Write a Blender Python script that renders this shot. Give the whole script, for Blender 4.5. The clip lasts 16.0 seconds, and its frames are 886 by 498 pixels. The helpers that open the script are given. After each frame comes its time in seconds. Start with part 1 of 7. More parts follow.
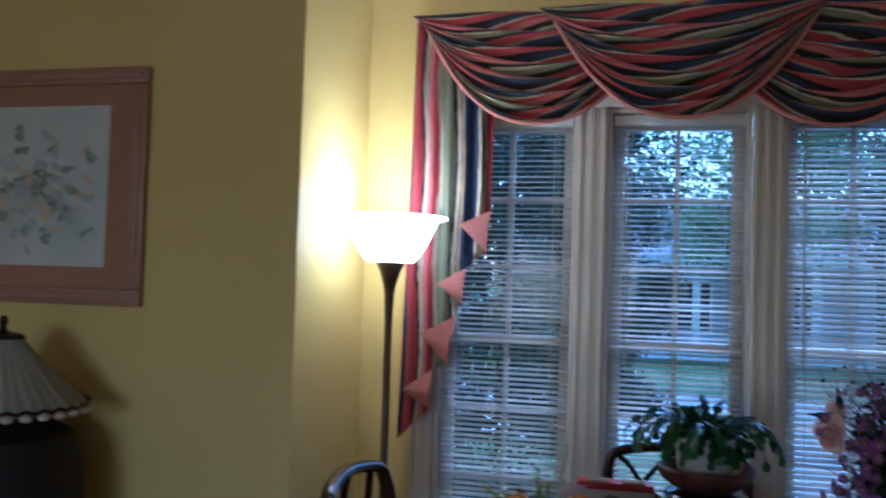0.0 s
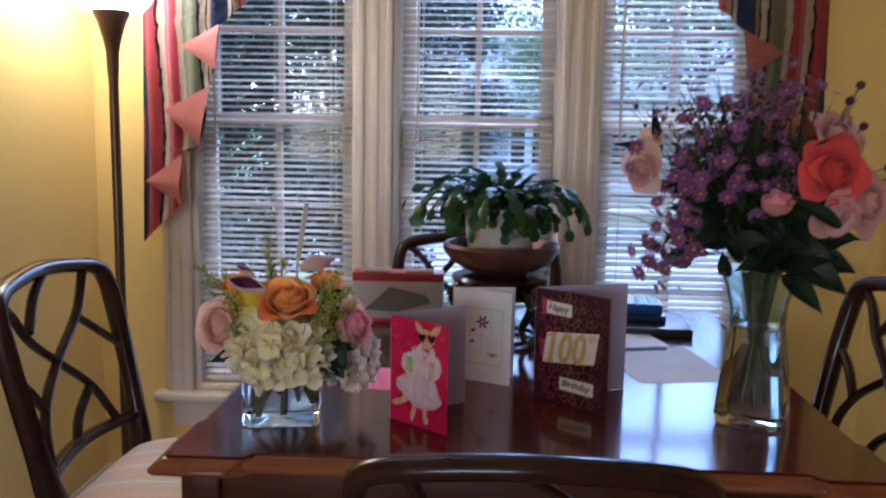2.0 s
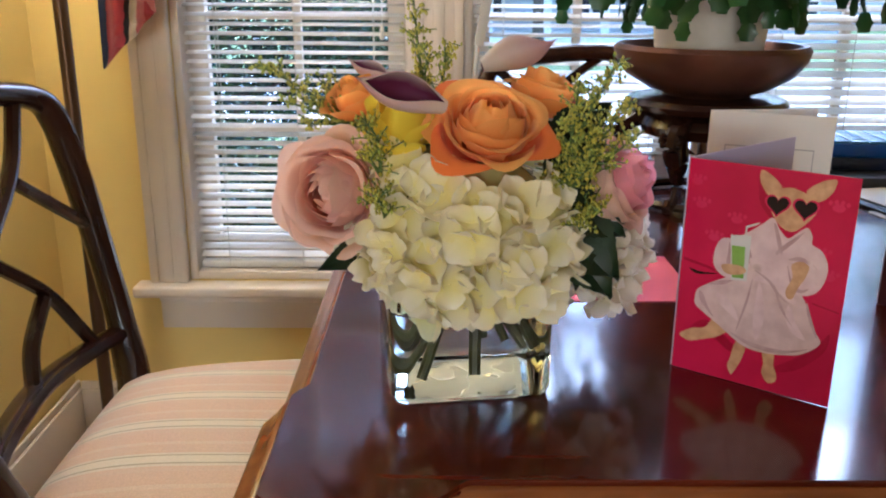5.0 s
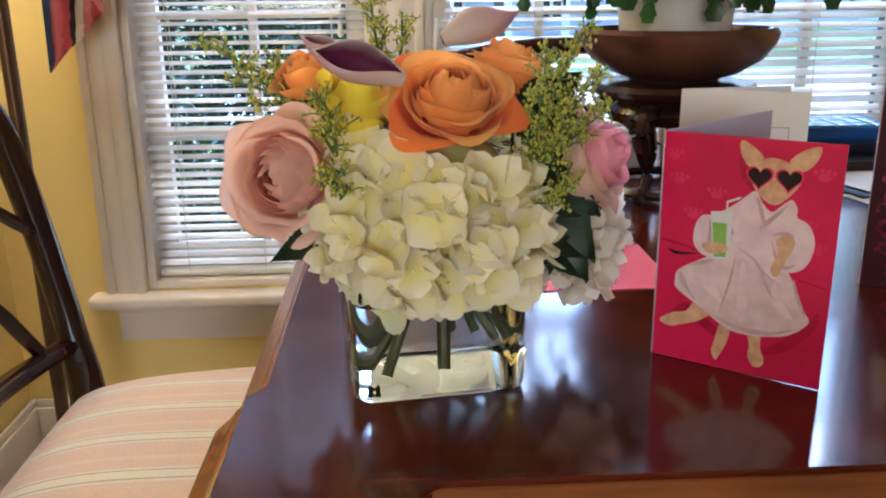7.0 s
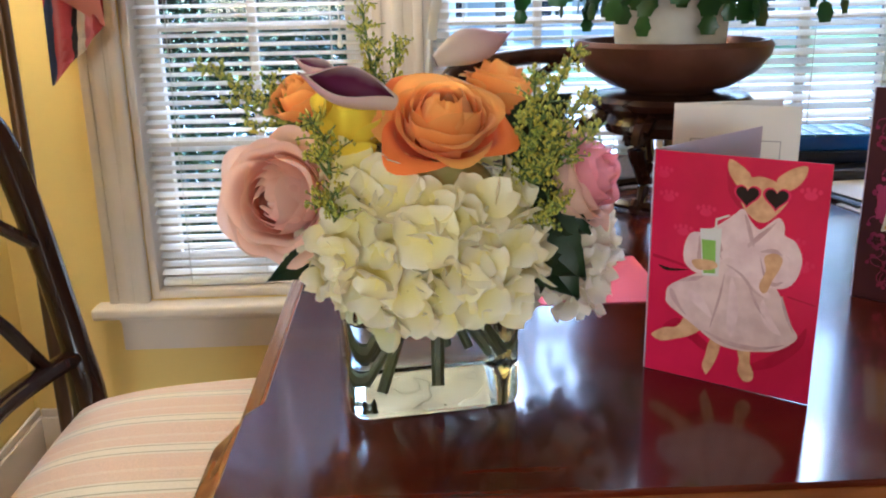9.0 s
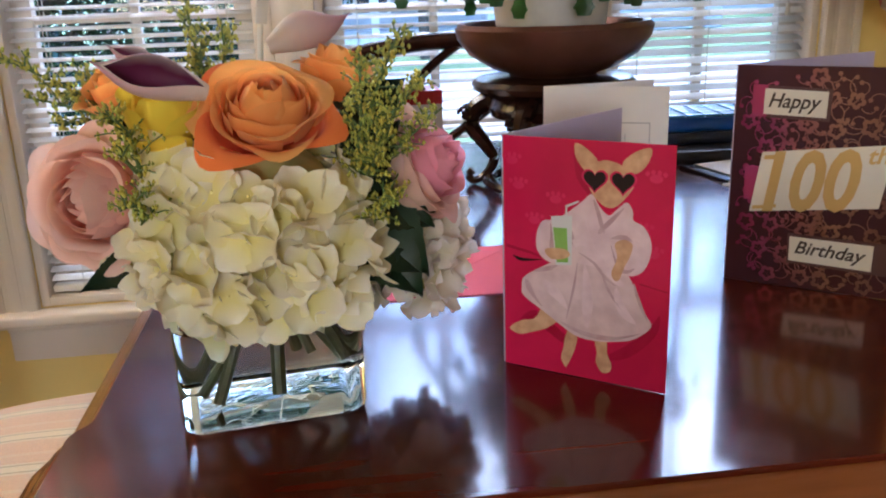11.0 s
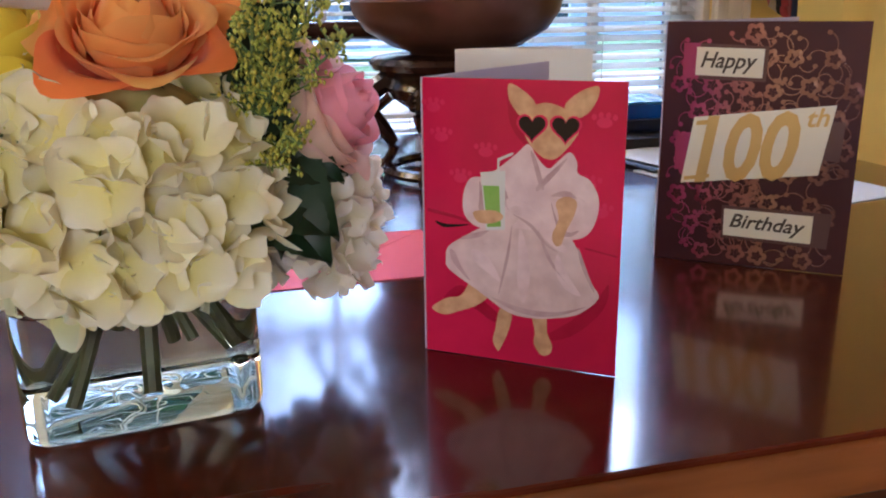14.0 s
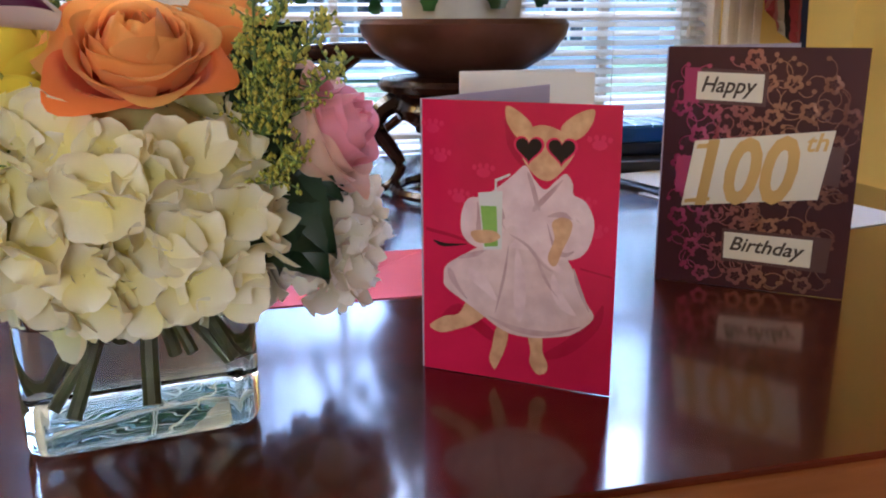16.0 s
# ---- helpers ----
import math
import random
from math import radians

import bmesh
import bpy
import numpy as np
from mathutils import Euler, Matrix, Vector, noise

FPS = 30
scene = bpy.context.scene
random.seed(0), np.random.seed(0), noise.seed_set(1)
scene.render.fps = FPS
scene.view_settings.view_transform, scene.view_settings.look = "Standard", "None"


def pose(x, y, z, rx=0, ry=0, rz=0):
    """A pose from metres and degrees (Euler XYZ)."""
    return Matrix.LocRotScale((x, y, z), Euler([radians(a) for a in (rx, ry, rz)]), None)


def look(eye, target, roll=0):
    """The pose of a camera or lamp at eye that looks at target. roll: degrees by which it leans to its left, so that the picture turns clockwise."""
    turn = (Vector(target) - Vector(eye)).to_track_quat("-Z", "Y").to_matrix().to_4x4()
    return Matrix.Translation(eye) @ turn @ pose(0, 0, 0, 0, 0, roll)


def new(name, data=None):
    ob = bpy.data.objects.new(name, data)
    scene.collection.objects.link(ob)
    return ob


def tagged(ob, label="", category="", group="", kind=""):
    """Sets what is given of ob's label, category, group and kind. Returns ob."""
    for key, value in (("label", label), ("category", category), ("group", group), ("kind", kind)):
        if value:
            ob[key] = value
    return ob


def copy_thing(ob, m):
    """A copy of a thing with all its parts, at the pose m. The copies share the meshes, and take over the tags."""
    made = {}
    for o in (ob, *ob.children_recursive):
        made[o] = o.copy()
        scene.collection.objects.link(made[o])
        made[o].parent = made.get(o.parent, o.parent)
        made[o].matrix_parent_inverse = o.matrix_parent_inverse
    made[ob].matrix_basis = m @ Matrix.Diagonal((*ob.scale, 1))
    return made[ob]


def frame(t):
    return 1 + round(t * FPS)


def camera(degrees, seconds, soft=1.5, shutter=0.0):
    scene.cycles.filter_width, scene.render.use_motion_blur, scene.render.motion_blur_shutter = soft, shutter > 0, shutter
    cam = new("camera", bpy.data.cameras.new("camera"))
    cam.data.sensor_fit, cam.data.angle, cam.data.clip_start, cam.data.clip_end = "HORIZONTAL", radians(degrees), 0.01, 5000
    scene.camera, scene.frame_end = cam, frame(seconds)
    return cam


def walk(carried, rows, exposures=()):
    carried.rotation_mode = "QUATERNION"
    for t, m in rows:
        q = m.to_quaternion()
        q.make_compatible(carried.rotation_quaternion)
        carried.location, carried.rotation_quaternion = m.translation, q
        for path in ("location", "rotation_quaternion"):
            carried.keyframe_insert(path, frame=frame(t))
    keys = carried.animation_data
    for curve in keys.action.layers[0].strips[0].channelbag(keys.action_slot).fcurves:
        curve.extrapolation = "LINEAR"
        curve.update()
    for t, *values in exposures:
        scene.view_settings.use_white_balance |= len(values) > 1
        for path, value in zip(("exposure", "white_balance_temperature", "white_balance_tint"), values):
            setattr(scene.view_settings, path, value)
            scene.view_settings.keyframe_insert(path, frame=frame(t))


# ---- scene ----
cam = camera(54.5, 16.0, soft=2.0, shutter=0.4)
PATH = [
    (0, (0.079, 0.213, 1.496), (-0.402, 2.153, 1.569), 1.8),
    (0.5, (0.175, 0.336, 1.416), (-0.135, 2.31, 1.495), 0.8),
    (1, (0.213, 0.491, 1.375), (0.052, 2.484, 1.406), 1.0),
    (1.5, (0.242, 0.643, 1.295), (0.139, 2.634, 1.134), 1.2),
    (2, (0.205, 0.794, 1.256), (0.095, 2.771, 0.977), 1.0),
    (2.5, (0.141, 0.91, 1.23), (0.047, 2.864, 0.814), 0.8),
    (3, (0.094, 1.014, 1.211), (-0.001, 2.955, 0.737), 0.9),
    (3.5, (0.042, 1.16, 1.19), (-0.132, 3.095, 0.716), 0.7),
    (4, (-0.034, 1.306, 1.157), (-0.199, 3.219, 0.594), 0.9),
    (4.5, (-0.128, 1.47, 1.113), (-0.286, 3.378, 0.536), -0.1),
    (5, (-0.163, 1.535, 1.075), (-0.148, 3.445, 0.481), 0.4),
    (7.5, (-0.159, 1.575, 1.045), (-0.069, 3.489, 0.471), -0.7),
    (8, (-0.159, 1.571, 1.048), (-0.074, 3.485, 0.472), -0.6),
    (8.5, (-0.158, 1.569, 1.059), (-0.073, 3.481, 0.479), -0.9),
    (9, (-0.152, 1.567, 1.059), (-0.071, 3.483, 0.491), -1.1),
    (9.5, (-0.102, 1.582, 1.055), (0.065, 3.494, 0.493), -1.9),
    (9.6, (-0.092, 1.585, 1.057), (0.118, 3.49, 0.484), -1.6),
    (11.9, (-0.081, 1.618, 1.03), (0.171, 3.51, 0.432), -2.4),
    (12, (-0.081, 1.623, 1.022), (0.194, 3.514, 0.431), -2.3),
    (12.5, (-0.094, 1.665, 1.005), (0.331, 3.524, 0.403), -2.0),
    (13, (-0.084, 1.683, 0.992), (0.38, 3.538, 0.407), -1.7),
    (13.5, (-0.087, 1.688, 0.988), (0.409, 3.54, 0.417), -1.2),
    (14, (-0.088, 1.686, 0.988), (0.406, 3.542, 0.431), -0.7),
    (14.5, (-0.087, 1.681, 0.986), (0.401, 3.544, 0.447), -0.3),
    (15, (-0.087, 1.681, 0.987), (0.398, 3.549, 0.459), -0.4),
    (15.5, (-0.085, 1.679, 0.988), (0.391, 3.551, 0.47), -0.3),
    (16, (-0.081, 1.676, 0.989), (0.389, 3.552, 0.478), -0.2),
]
EXPOSURES = [(0.0, 1.5, 3700, 10), (0.5, 1.22, 3700, 13), (1.0, 1.24, 3900, 16), (1.5, 1.98, 4120, 17), (2.0, 2.53, 4430, 20), (2.5, 2.83, 4580, 20), (3.0, 3.08, 4800, 16), (4.0, 3.29, 4790, 13), (5.0, 3.16, 4840, 13), (9.0, 3.39, 4700, 10), (11.8, 3.1, 4780, 17), (13.0, 3.13, 4740, 17), (14.5, 3.27, 4730, 18), (16.0, 3.2, 4700, 17)]

walk(cam, [(t, look(eye, target, roll)) for t, eye, target, roll in PATH], EXPOSURES)

# ---- world and large lights ----
world = bpy.data.worlds.new("overcast_sky")
scene.world = world
world.use_nodes = True
wn = world.node_tree.nodes
wl = world.node_tree.links
sky = wn.new("ShaderNodeTexSky")
sky.sky_type = "NISHITA"
sky.sun_disc = False
sky.sun_elevation = radians(50)
sky.sun_rotation = radians(15)
sky.air_density, sky.dust_density, sky.ozone_density = 1.2, 1.2, 1.6
wl.new(sky.outputs["Color"], wn["Background"].inputs["Color"])
wn["Background"].inputs["Strength"].default_value = 0.15

sun = new("sun", bpy.data.lights.new("sun", "SUN"))
sun.data.energy, sun.data.angle, sun.data.color = 0.8, radians(50), (1.0, 0.97, 0.93)
sun.matrix_world = look((4, 21, 16), (0, 8, 0))

# warm fill lamp, added unseen in the window opening of the far wall
back_light = new("back_fill_light", bpy.data.lights.new("back_fill_light", "AREA"))
back_light.data.shape, back_light.data.size, back_light.data.size_y = "RECTANGLE", 2.0, 1.2
back_light.data.energy, back_light.data.color = 12.0, (1.0, 0.72, 0.36)
back_light.matrix_world = look((-1.15, -3.65, 1.45), (-1.15, -2.6, 1.45))

# ---- materials ----
def nodes_of(m):
    m.use_nodes = True
    nt = m.node_tree
    return nt.nodes, nt.links, nt.nodes["Principled BSDF"]


def mat(name, col, rough=0.5, metal=0.0, col2=None, scale=6.0, detail=4.0, bump=0.0, bscale=80.0, stretch=(1, 1, 1),
        spec=0.5, coat=0.0, sheen=0.0, sss=0.0, island=0.0, objvar=0.0, rvar=0.0, contrast=(0.35, 0.65)):
    """Principled material: two colours mixed by noise, fine bump, gloss variation, variation between pieces."""
    m = bpy.data.materials.new(name)
    n, l, p = nodes_of(m)
    col2 = col2 or tuple(c * 0.8 for c in col)
    tc = n.new("ShaderNodeTexCoord")
    mp = n.new("ShaderNodeMapping")
    mp.inputs["Scale"].default_value = stretch
    l.new(tc.outputs["Object"], mp.inputs["Vector"])
    nz = n.new("ShaderNodeTexNoise")
    nz.inputs["Scale"].default_value, nz.inputs["Detail"].default_value = scale, detail
    l.new(mp.outputs["Vector"], nz.inputs["Vector"])
    rp = n.new("ShaderNodeValToRGB")
    rp.color_ramp.elements[0].position, rp.color_ramp.elements[1].position = contrast
    rp.color_ramp.elements[0].color, rp.color_ramp.elements[1].color = (*col, 1), (*col2, 1)
    l.new(nz.outputs["Fac"], rp.inputs["Fac"])
    out = rp.outputs["Color"]
    if island or objvar:
        hs = n.new("ShaderNodeHueSaturation")
        mr = n.new("ShaderNodeMapRange")
        amount = island or objvar
        mr.inputs["To Min"].default_value, mr.inputs["To Max"].default_value = 1 - amount, 1 + amount
        if island:
            src = n.new("ShaderNodeNewGeometry").outputs["Random Per Island"]
        else:
            src = n.new("ShaderNodeObjectInfo").outputs["Random"]
        l.new(src, mr.inputs["Value"])
        l.new(mr.outputs["Result"], hs.inputs["Value"])
        l.new(out, hs.inputs["Color"])
        out = hs.outputs["Color"]
    l.new(out, p.inputs["Base Color"])
    p.inputs["Roughness"].default_value, p.inputs["Metallic"].default_value = rough, metal
    p.inputs["Specular IOR Level"].default_value = spec
    p.inputs["Specular IOR Level"].default_value = 0.12 if coat > 0.5 else 0.25 if coat else 0.5
    p.inputs["Coat Weight"].default_value, p.inputs["Coat Roughness"].default_value = coat, 0.08
    p.inputs["Sheen Weight"].default_value = sheen
    if sss:
        p.inputs["Subsurface Weight"].default_value = sss
        p.inputs["Subsurface Radius"].default_value = (0.006, 0.004, 0.003)
    if rvar:
        rr = n.new("ShaderNodeMapRange")
        rr.inputs["To Min"].default_value, rr.inputs["To Max"].default_value = rough - rvar, rough + rvar
        l.new(nz.outputs["Fac"], rr.inputs["Value"])
        l.new(rr.outputs["Result"], p.inputs["Roughness"])
    if bump:
        nb = n.new("ShaderNodeTexNoise")
        nb.inputs["Scale"].default_value, nb.inputs["Detail"].default_value = bscale, 3
        l.new(mp.outputs["Vector"], nb.inputs["Vector"])
        bp = n.new("ShaderNodeBump")
        bp.inputs["Strength"].default_value, bp.inputs["Distance"].default_value = bump, 0.002
        l.new(nb.outputs["Fac"], bp.inputs["Height"])
        l.new(bp.outputs["Normal"], p.inputs["Normal"])
    return m


def petal_mat(name, inner, outer, rough=0.55, trans=0.25, vein=40.0):
    """Soft petals: colour runs from base to rim along the petal's v, light shines through."""
    m = bpy.data.materials.new(name)
    n, l, p = nodes_of(m)
    uv = n.new("ShaderNodeUVMap")
    sp = n.new("ShaderNodeSeparateXYZ")
    l.new(uv.outputs["UV"], sp.inputs["Vector"])
    rp = n.new("ShaderNodeValToRGB")
    rp.color_ramp.elements[0].position, rp.color_ramp.elements[1].position = 0.15, 0.95
    rp.color_ramp.elements[0].color, rp.color_ramp.elements[1].color = (*inner, 1), (*outer, 1)
    nz = n.new("ShaderNodeTexNoise")
    nz.inputs["Scale"].default_value = vein
    tc = n.new("ShaderNodeTexCoord")
    l.new(tc.outputs["Object"], nz.inputs["Vector"])
    ad = n.new("ShaderNodeMath")
    ad.operation = "MULTIPLY_ADD"
    ad.inputs[1].default_value = 0.35
    l.new(nz.outputs["Fac"], ad.inputs[0])
    sb = n.new("ShaderNodeMath")
    sb.operation = "SUBTRACT"
    sb.inputs[1].default_value = 0.17
    l.new(sp.outputs["Y"], sb.inputs[0])
    l.new(sb.outputs["Value"], ad.inputs[2])
    l.new(ad.outputs["Value"], rp.inputs["Fac"])
    hs = n.new("ShaderNodeHueSaturation")
    mr = n.new("ShaderNodeMapRange")
    mr.inputs["To Min"].default_value, mr.inputs["To Max"].default_value = 0.86, 1.1
    l.new(n.new("ShaderNodeObjectInfo").outputs["Random"], mr.inputs["Value"])
    l.new(mr.outputs["Result"], hs.inputs["Value"])
    l.new(rp.outputs["Color"], hs.inputs["Color"])
    l.new(hs.outputs["Color"], p.inputs["Base Color"])
    p.inputs["Roughness"].default_value = rough
    p.inputs["Specular IOR Level"].default_value = 0.3
    p.inputs["Sheen Weight"].default_value = 0.15
    bp = n.new("ShaderNodeBump")
    bp.inputs["Strength"].default_value, bp.inputs["Distance"].default_value = 0.25, 0.001
    nb = n.new("ShaderNodeTexNoise")
    nb.inputs["Scale"].default_value = vein * 4
    l.new(tc.outputs["Object"], nb.inputs["Vector"])
    l.new(nb.outputs["Fac"], bp.inputs["Height"])
    l.new(bp.outputs["Normal"], p.inputs["Normal"])
    tr = n.new("ShaderNodeBsdfTranslucent")
    l.new(hs.outputs["Color"], tr.inputs["Color"])
    mx = n.new("ShaderNodeMixShader")
    mx.inputs["Fac"].default_value = trans
    l.new(p.outputs["BSDF"], mx.inputs[1])
    l.new(tr.outputs["BSDF"], mx.inputs[2])
    l.new(mx.outputs["Shader"], n["Material Output"].inputs["Surface"])
    return m


def wood_mat(name, dark, light, rough, grain=(2.0, 22.0, 22.0), coat=0.0, scale=3.0, rvar=0.04):
    """Stained wood: stretched grain, broad figure, fine pores."""
    m = bpy.data.materials.new(name)
    n, l, p = nodes_of(m)
    tc = n.new("ShaderNodeTexCoord")
    mp = n.new("ShaderNodeMapping")
    mp.inputs["Scale"].default_value = grain
    l.new(tc.outputs["Object"], mp.inputs["Vector"])
    a = n.new("ShaderNodeTexNoise")
    a.inputs["Scale"].default_value, a.inputs["Detail"].default_value, a.inputs["Distortion"].default_value = scale, 4, 0.2
    l.new(mp.outputs["Vector"], a.inputs["Vector"])
    b = n.new("ShaderNodeTexNoise")
    b.inputs["Scale"].default_value, b.inputs["Detail"].default_value = 2.2, 2
    l.new(tc.outputs["Object"], b.inputs["Vector"])
    mx = n.new("ShaderNodeMix")
    mx.inputs[0].default_value = 0.45
    l.new(a.outputs["Fac"], mx.inputs[2])
    l.new(b.outputs["Fac"], mx.inputs[3])
    rp = n.new("ShaderNodeValToRGB")
    rp.color_ramp.elements[0].position, rp.color_ramp.elements[1].position = 0.28, 0.76
    rp.color_ramp.elements[0].color, rp.color_ramp.elements[1].color = (*dark, 1), (*light, 1)
    l.new(mx.outputs[0], rp.inputs["Fac"])
    l.new(rp.outputs["Color"], p.inputs["Base Color"])
    rr = n.new("ShaderNodeMapRange")
    rr.inputs["To Min"].default_value, rr.inputs["To Max"].default_value = rough - rvar, rough + rvar
    l.new(b.outputs["Fac"], rr.inputs["Value"])
    l.new(rr.outputs["Result"], p.inputs["Roughness"])
    p.inputs["Specular IOR Level"].default_value = 0.12 if coat > 0.5 else 0.25 if coat else 0.5
    p.inputs["Coat Weight"].default_value, p.inputs["Coat Roughness"].default_value, p.inputs["Coat IOR"].default_value = coat, 0.095, 1.4
    bp = n.new("ShaderNodeBump")
    bp.inputs["Strength"].default_value, bp.inputs["Distance"].default_value = 0.015, 0.001
    l.new(a.outputs["Fac"], bp.inputs["Height"])
    l.new(bp.outputs["Normal"], p.inputs["Normal"])
    return m


def stripe_mat(name, stops, rough=0.75, wobble=0.012, sheen=0.2, bump=0.3, trans=0.0):
    """Woven stripes along the u of the cloth; stops are (position, colour), repeating every 1 in u."""
    m = bpy.data.materials.new(name)
    n, l, p = nodes_of(m)
    uv = n.new("ShaderNodeUVMap")
    sp = n.new("ShaderNodeSeparateXYZ")
    l.new(uv.outputs["UV"], sp.inputs["Vector"])
    nz = n.new("ShaderNodeTexNoise")
    nz.inputs["Scale"].default_value = 34.0
    l.new(uv.outputs["UV"], nz.inputs["Vector"])
    ma = n.new("ShaderNodeMath")
    ma.operation = "MULTIPLY_ADD"
    ma.inputs[1].default_value = wobble * 2
    l.new(nz.outputs["Fac"], ma.inputs[0])
    l.new(sp.outputs["X"], ma.inputs[2])
    fr = n.new("ShaderNodeMath")
    fr.operation = "FRACT"
    l.new(ma.outputs["Value"], fr.inputs[0])
    rp = n.new("ShaderNodeValToRGB")
    rp.color_ramp.interpolation = "CONSTANT"
    rp.color_ramp.elements[0].position = 0.0
    rp.color_ramp.elements[0].color = (*stops[0][1], 1)
    rp.color_ramp.elements[1].position = stops[1][0]
    rp.color_ramp.elements[1].color = (*stops[1][1], 1)
    for pos, c in stops[2:]:
        e = rp.color_ramp.elements.new(pos)
        e.color = (*c, 1)
    l.new(fr.outputs["Value"], rp.inputs["Fac"])
    tc = n.new("ShaderNodeTexCoord")
    wv = n.new("ShaderNodeTexNoise")
    wv.inputs["Scale"].default_value = 450.0
    l.new(tc.outputs["Object"], wv.inputs["Vector"])
    mx = n.new("ShaderNodeMix")
    mx.data_type, mx.blend_type = "RGBA", "MULTIPLY"
    mx.inputs[0].default_value = 0.35
    l.new(rp.outputs["Color"], mx.inputs[6])
    l.new(wv.outputs["Fac"], mx.inputs[7])
    l.new(mx.outputs[2], p.inputs["Base Color"])
    bp = n.new("ShaderNodeBump")
    bp.inputs["Strength"].default_value, bp.inputs["Distance"].default_value = bump, 0.001
    l.new(wv.outputs["Fac"], bp.inputs["Height"])
    l.new(bp.outputs["Normal"], p.inputs["Normal"])
    p.inputs["Roughness"].default_value, p.inputs["Sheen Weight"].default_value = rough, sheen
    return m


def clear_mat(name, tint, ior):
    """Solid clear glass or water that bends what lies behind it."""
    m = bpy.data.materials.new(name)
    n, l, p = nodes_of(m)
    p.inputs["Base Color"].default_value = (*tint, 1)
    p.inputs["Transmission Weight"].default_value = 1.0
    p.inputs["Roughness"].default_value, p.inputs["IOR"].default_value = 0.0, ior
    tc = n.new("ShaderNodeTexCoord")
    nz = n.new("ShaderNodeTexNoise")
    nz.inputs["Scale"].default_value, nz.inputs["Detail"].default_value = 24.0, 1.0
    l.new(tc.outputs["Object"], nz.inputs["Vector"])
    bp = n.new("ShaderNodeBump")
    bp.inputs["Strength"].default_value, bp.inputs["Distance"].default_value = 0.10, 0.004
    l.new(nz.outputs["Fac"], bp.inputs["Height"])
    l.new(bp.outputs["Normal"], p.inputs["Normal"])
    return m


def pane_mat(name, tint=(1, 1, 1), ior=1.35, body=0.0):
    """Thin clear glass: a faint mirror over a clear, slightly tinted sheet; body adds light scattered in thick glass."""
    m = bpy.data.materials.new(name)
    m.use_nodes = True
    n, l = m.node_tree.nodes, m.node_tree.links
    n.remove(n["Principled BSDF"])
    tr = n.new("ShaderNodeBsdfTransparent")
    tr.inputs["Color"].default_value = (*tint, 1)
    gl = n.new("ShaderNodeBsdfGlossy")
    gl.inputs["Roughness"].default_value = 0.02
    fr = n.new("ShaderNodeFresnel")
    fr.inputs["IOR"].default_value = ior
    mx = n.new("ShaderNodeMixShader")
    l.new(fr.outputs["Fac"], mx.inputs["Fac"])
    inner = tr.outputs["BSDF"]
    if body:
        lu = n.new("ShaderNodeBsdfTranslucent")
        lu.inputs["Color"].default_value = (*tint, 1)
        mb = n.new("ShaderNodeMixShader")
        mb.inputs["Fac"].default_value = body
        l.new(inner, mb.inputs[1])
        l.new(lu.outputs["BSDF"], mb.inputs[2])
        inner = mb.outputs["Shader"]
    l.new(inner, mx.inputs[1])
    l.new(gl.outputs["BSDF"], mx.inputs[2])
    l.new(mx.outputs["Shader"], n["Material Output"].inputs["Surface"])
    return m


def glow_mat(name, col, strength, base=(0.9, 0.88, 0.8)):
    m = mat(name, base, 0.4)
    p = m.node_tree.nodes["Principled BSDF"]
    p.inputs["Emission Color"].default_value = (*col, 1)
    p.inputs["Emission Strength"].default_value = strength
    return m


M_WALL = mat("yellow_wall_paint", (0.74, 0.565, 0.165), 0.55, col2=(0.71, 0.535, 0.15), scale=2.5, bump=0.06, bscale=260)
M_TRIM = mat("white_trim_paint", (0.66, 0.585, 0.49), 0.35, col2=(0.63, 0.555, 0.46), scale=5, bump=0.03, bscale=90)
M_CEIL = mat("ceiling_paint", (0.82, 0.80, 0.74), 0.8, bump=0.05, bscale=150)
M_CARPET = mat("carpet", (0.52, 0.40, 0.33), 0.95, col2=(0.44, 0.33, 0.27), scale=40, bump=0.8, bscale=700, sheen=0.3)
M_BLIND = petal_mat("blind_slat", (0.88, 0.85, 0.79), (0.88, 0.85, 0.79), 0.4, 0.25, 3.0)
M_CORD = mat("blind_cord", (0.75, 0.72, 0.64), 0.7)
M_PANE = pane_mat("window_pane")
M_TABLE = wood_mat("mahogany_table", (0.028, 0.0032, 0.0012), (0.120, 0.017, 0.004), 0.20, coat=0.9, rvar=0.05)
# brown of the edge, lightened so that the glow on it is in the colour
M_TABLE_EDGE = wood_mat("mahogany_lit_edge", (0.13, 0.035, 0.008), (0.34, 0.115, 0.028), 0.22, coat=0.4)
M_APRON = wood_mat("mahogany_apron", (0.030, 0.008, 0.0035), (0.085, 0.025, 0.008), 0.28, coat=0.3)
M_CHAIR = wood_mat("dark_mahogany", (0.012, 0.0045, 0.0033), (0.050, 0.017, 0.009), 0.24, grain=(9, 9, 3), coat=0.3)
M_SEAT = stripe_mat("striped_seat_cloth", [
    (0.0, (0.66, 0.44, 0.28)), (0.26, (0.68, 0.50, 0.33)), (0.34, (0.66, 0.45, 0.29)), (0.56, (0.70, 0.58, 0.40)), (0.61, (0.34, 0.31, 0.20)), (0.635, (0.72, 0.62, 0.43)),
    (0.80, (0.34, 0.31, 0.20)), (0.825, (0.70, 0.58, 0.40)), (0.88, (0.66, 0.46, 0.30))], rough=0.6, wobble=0.006)
RED, ROSE, CREAM, SAGE = (0.46, 0.050, 0.060), (0.60, 0.17, 0.17), (0.66, 0.56, 0.40), (0.25, 0.25, 0.14)
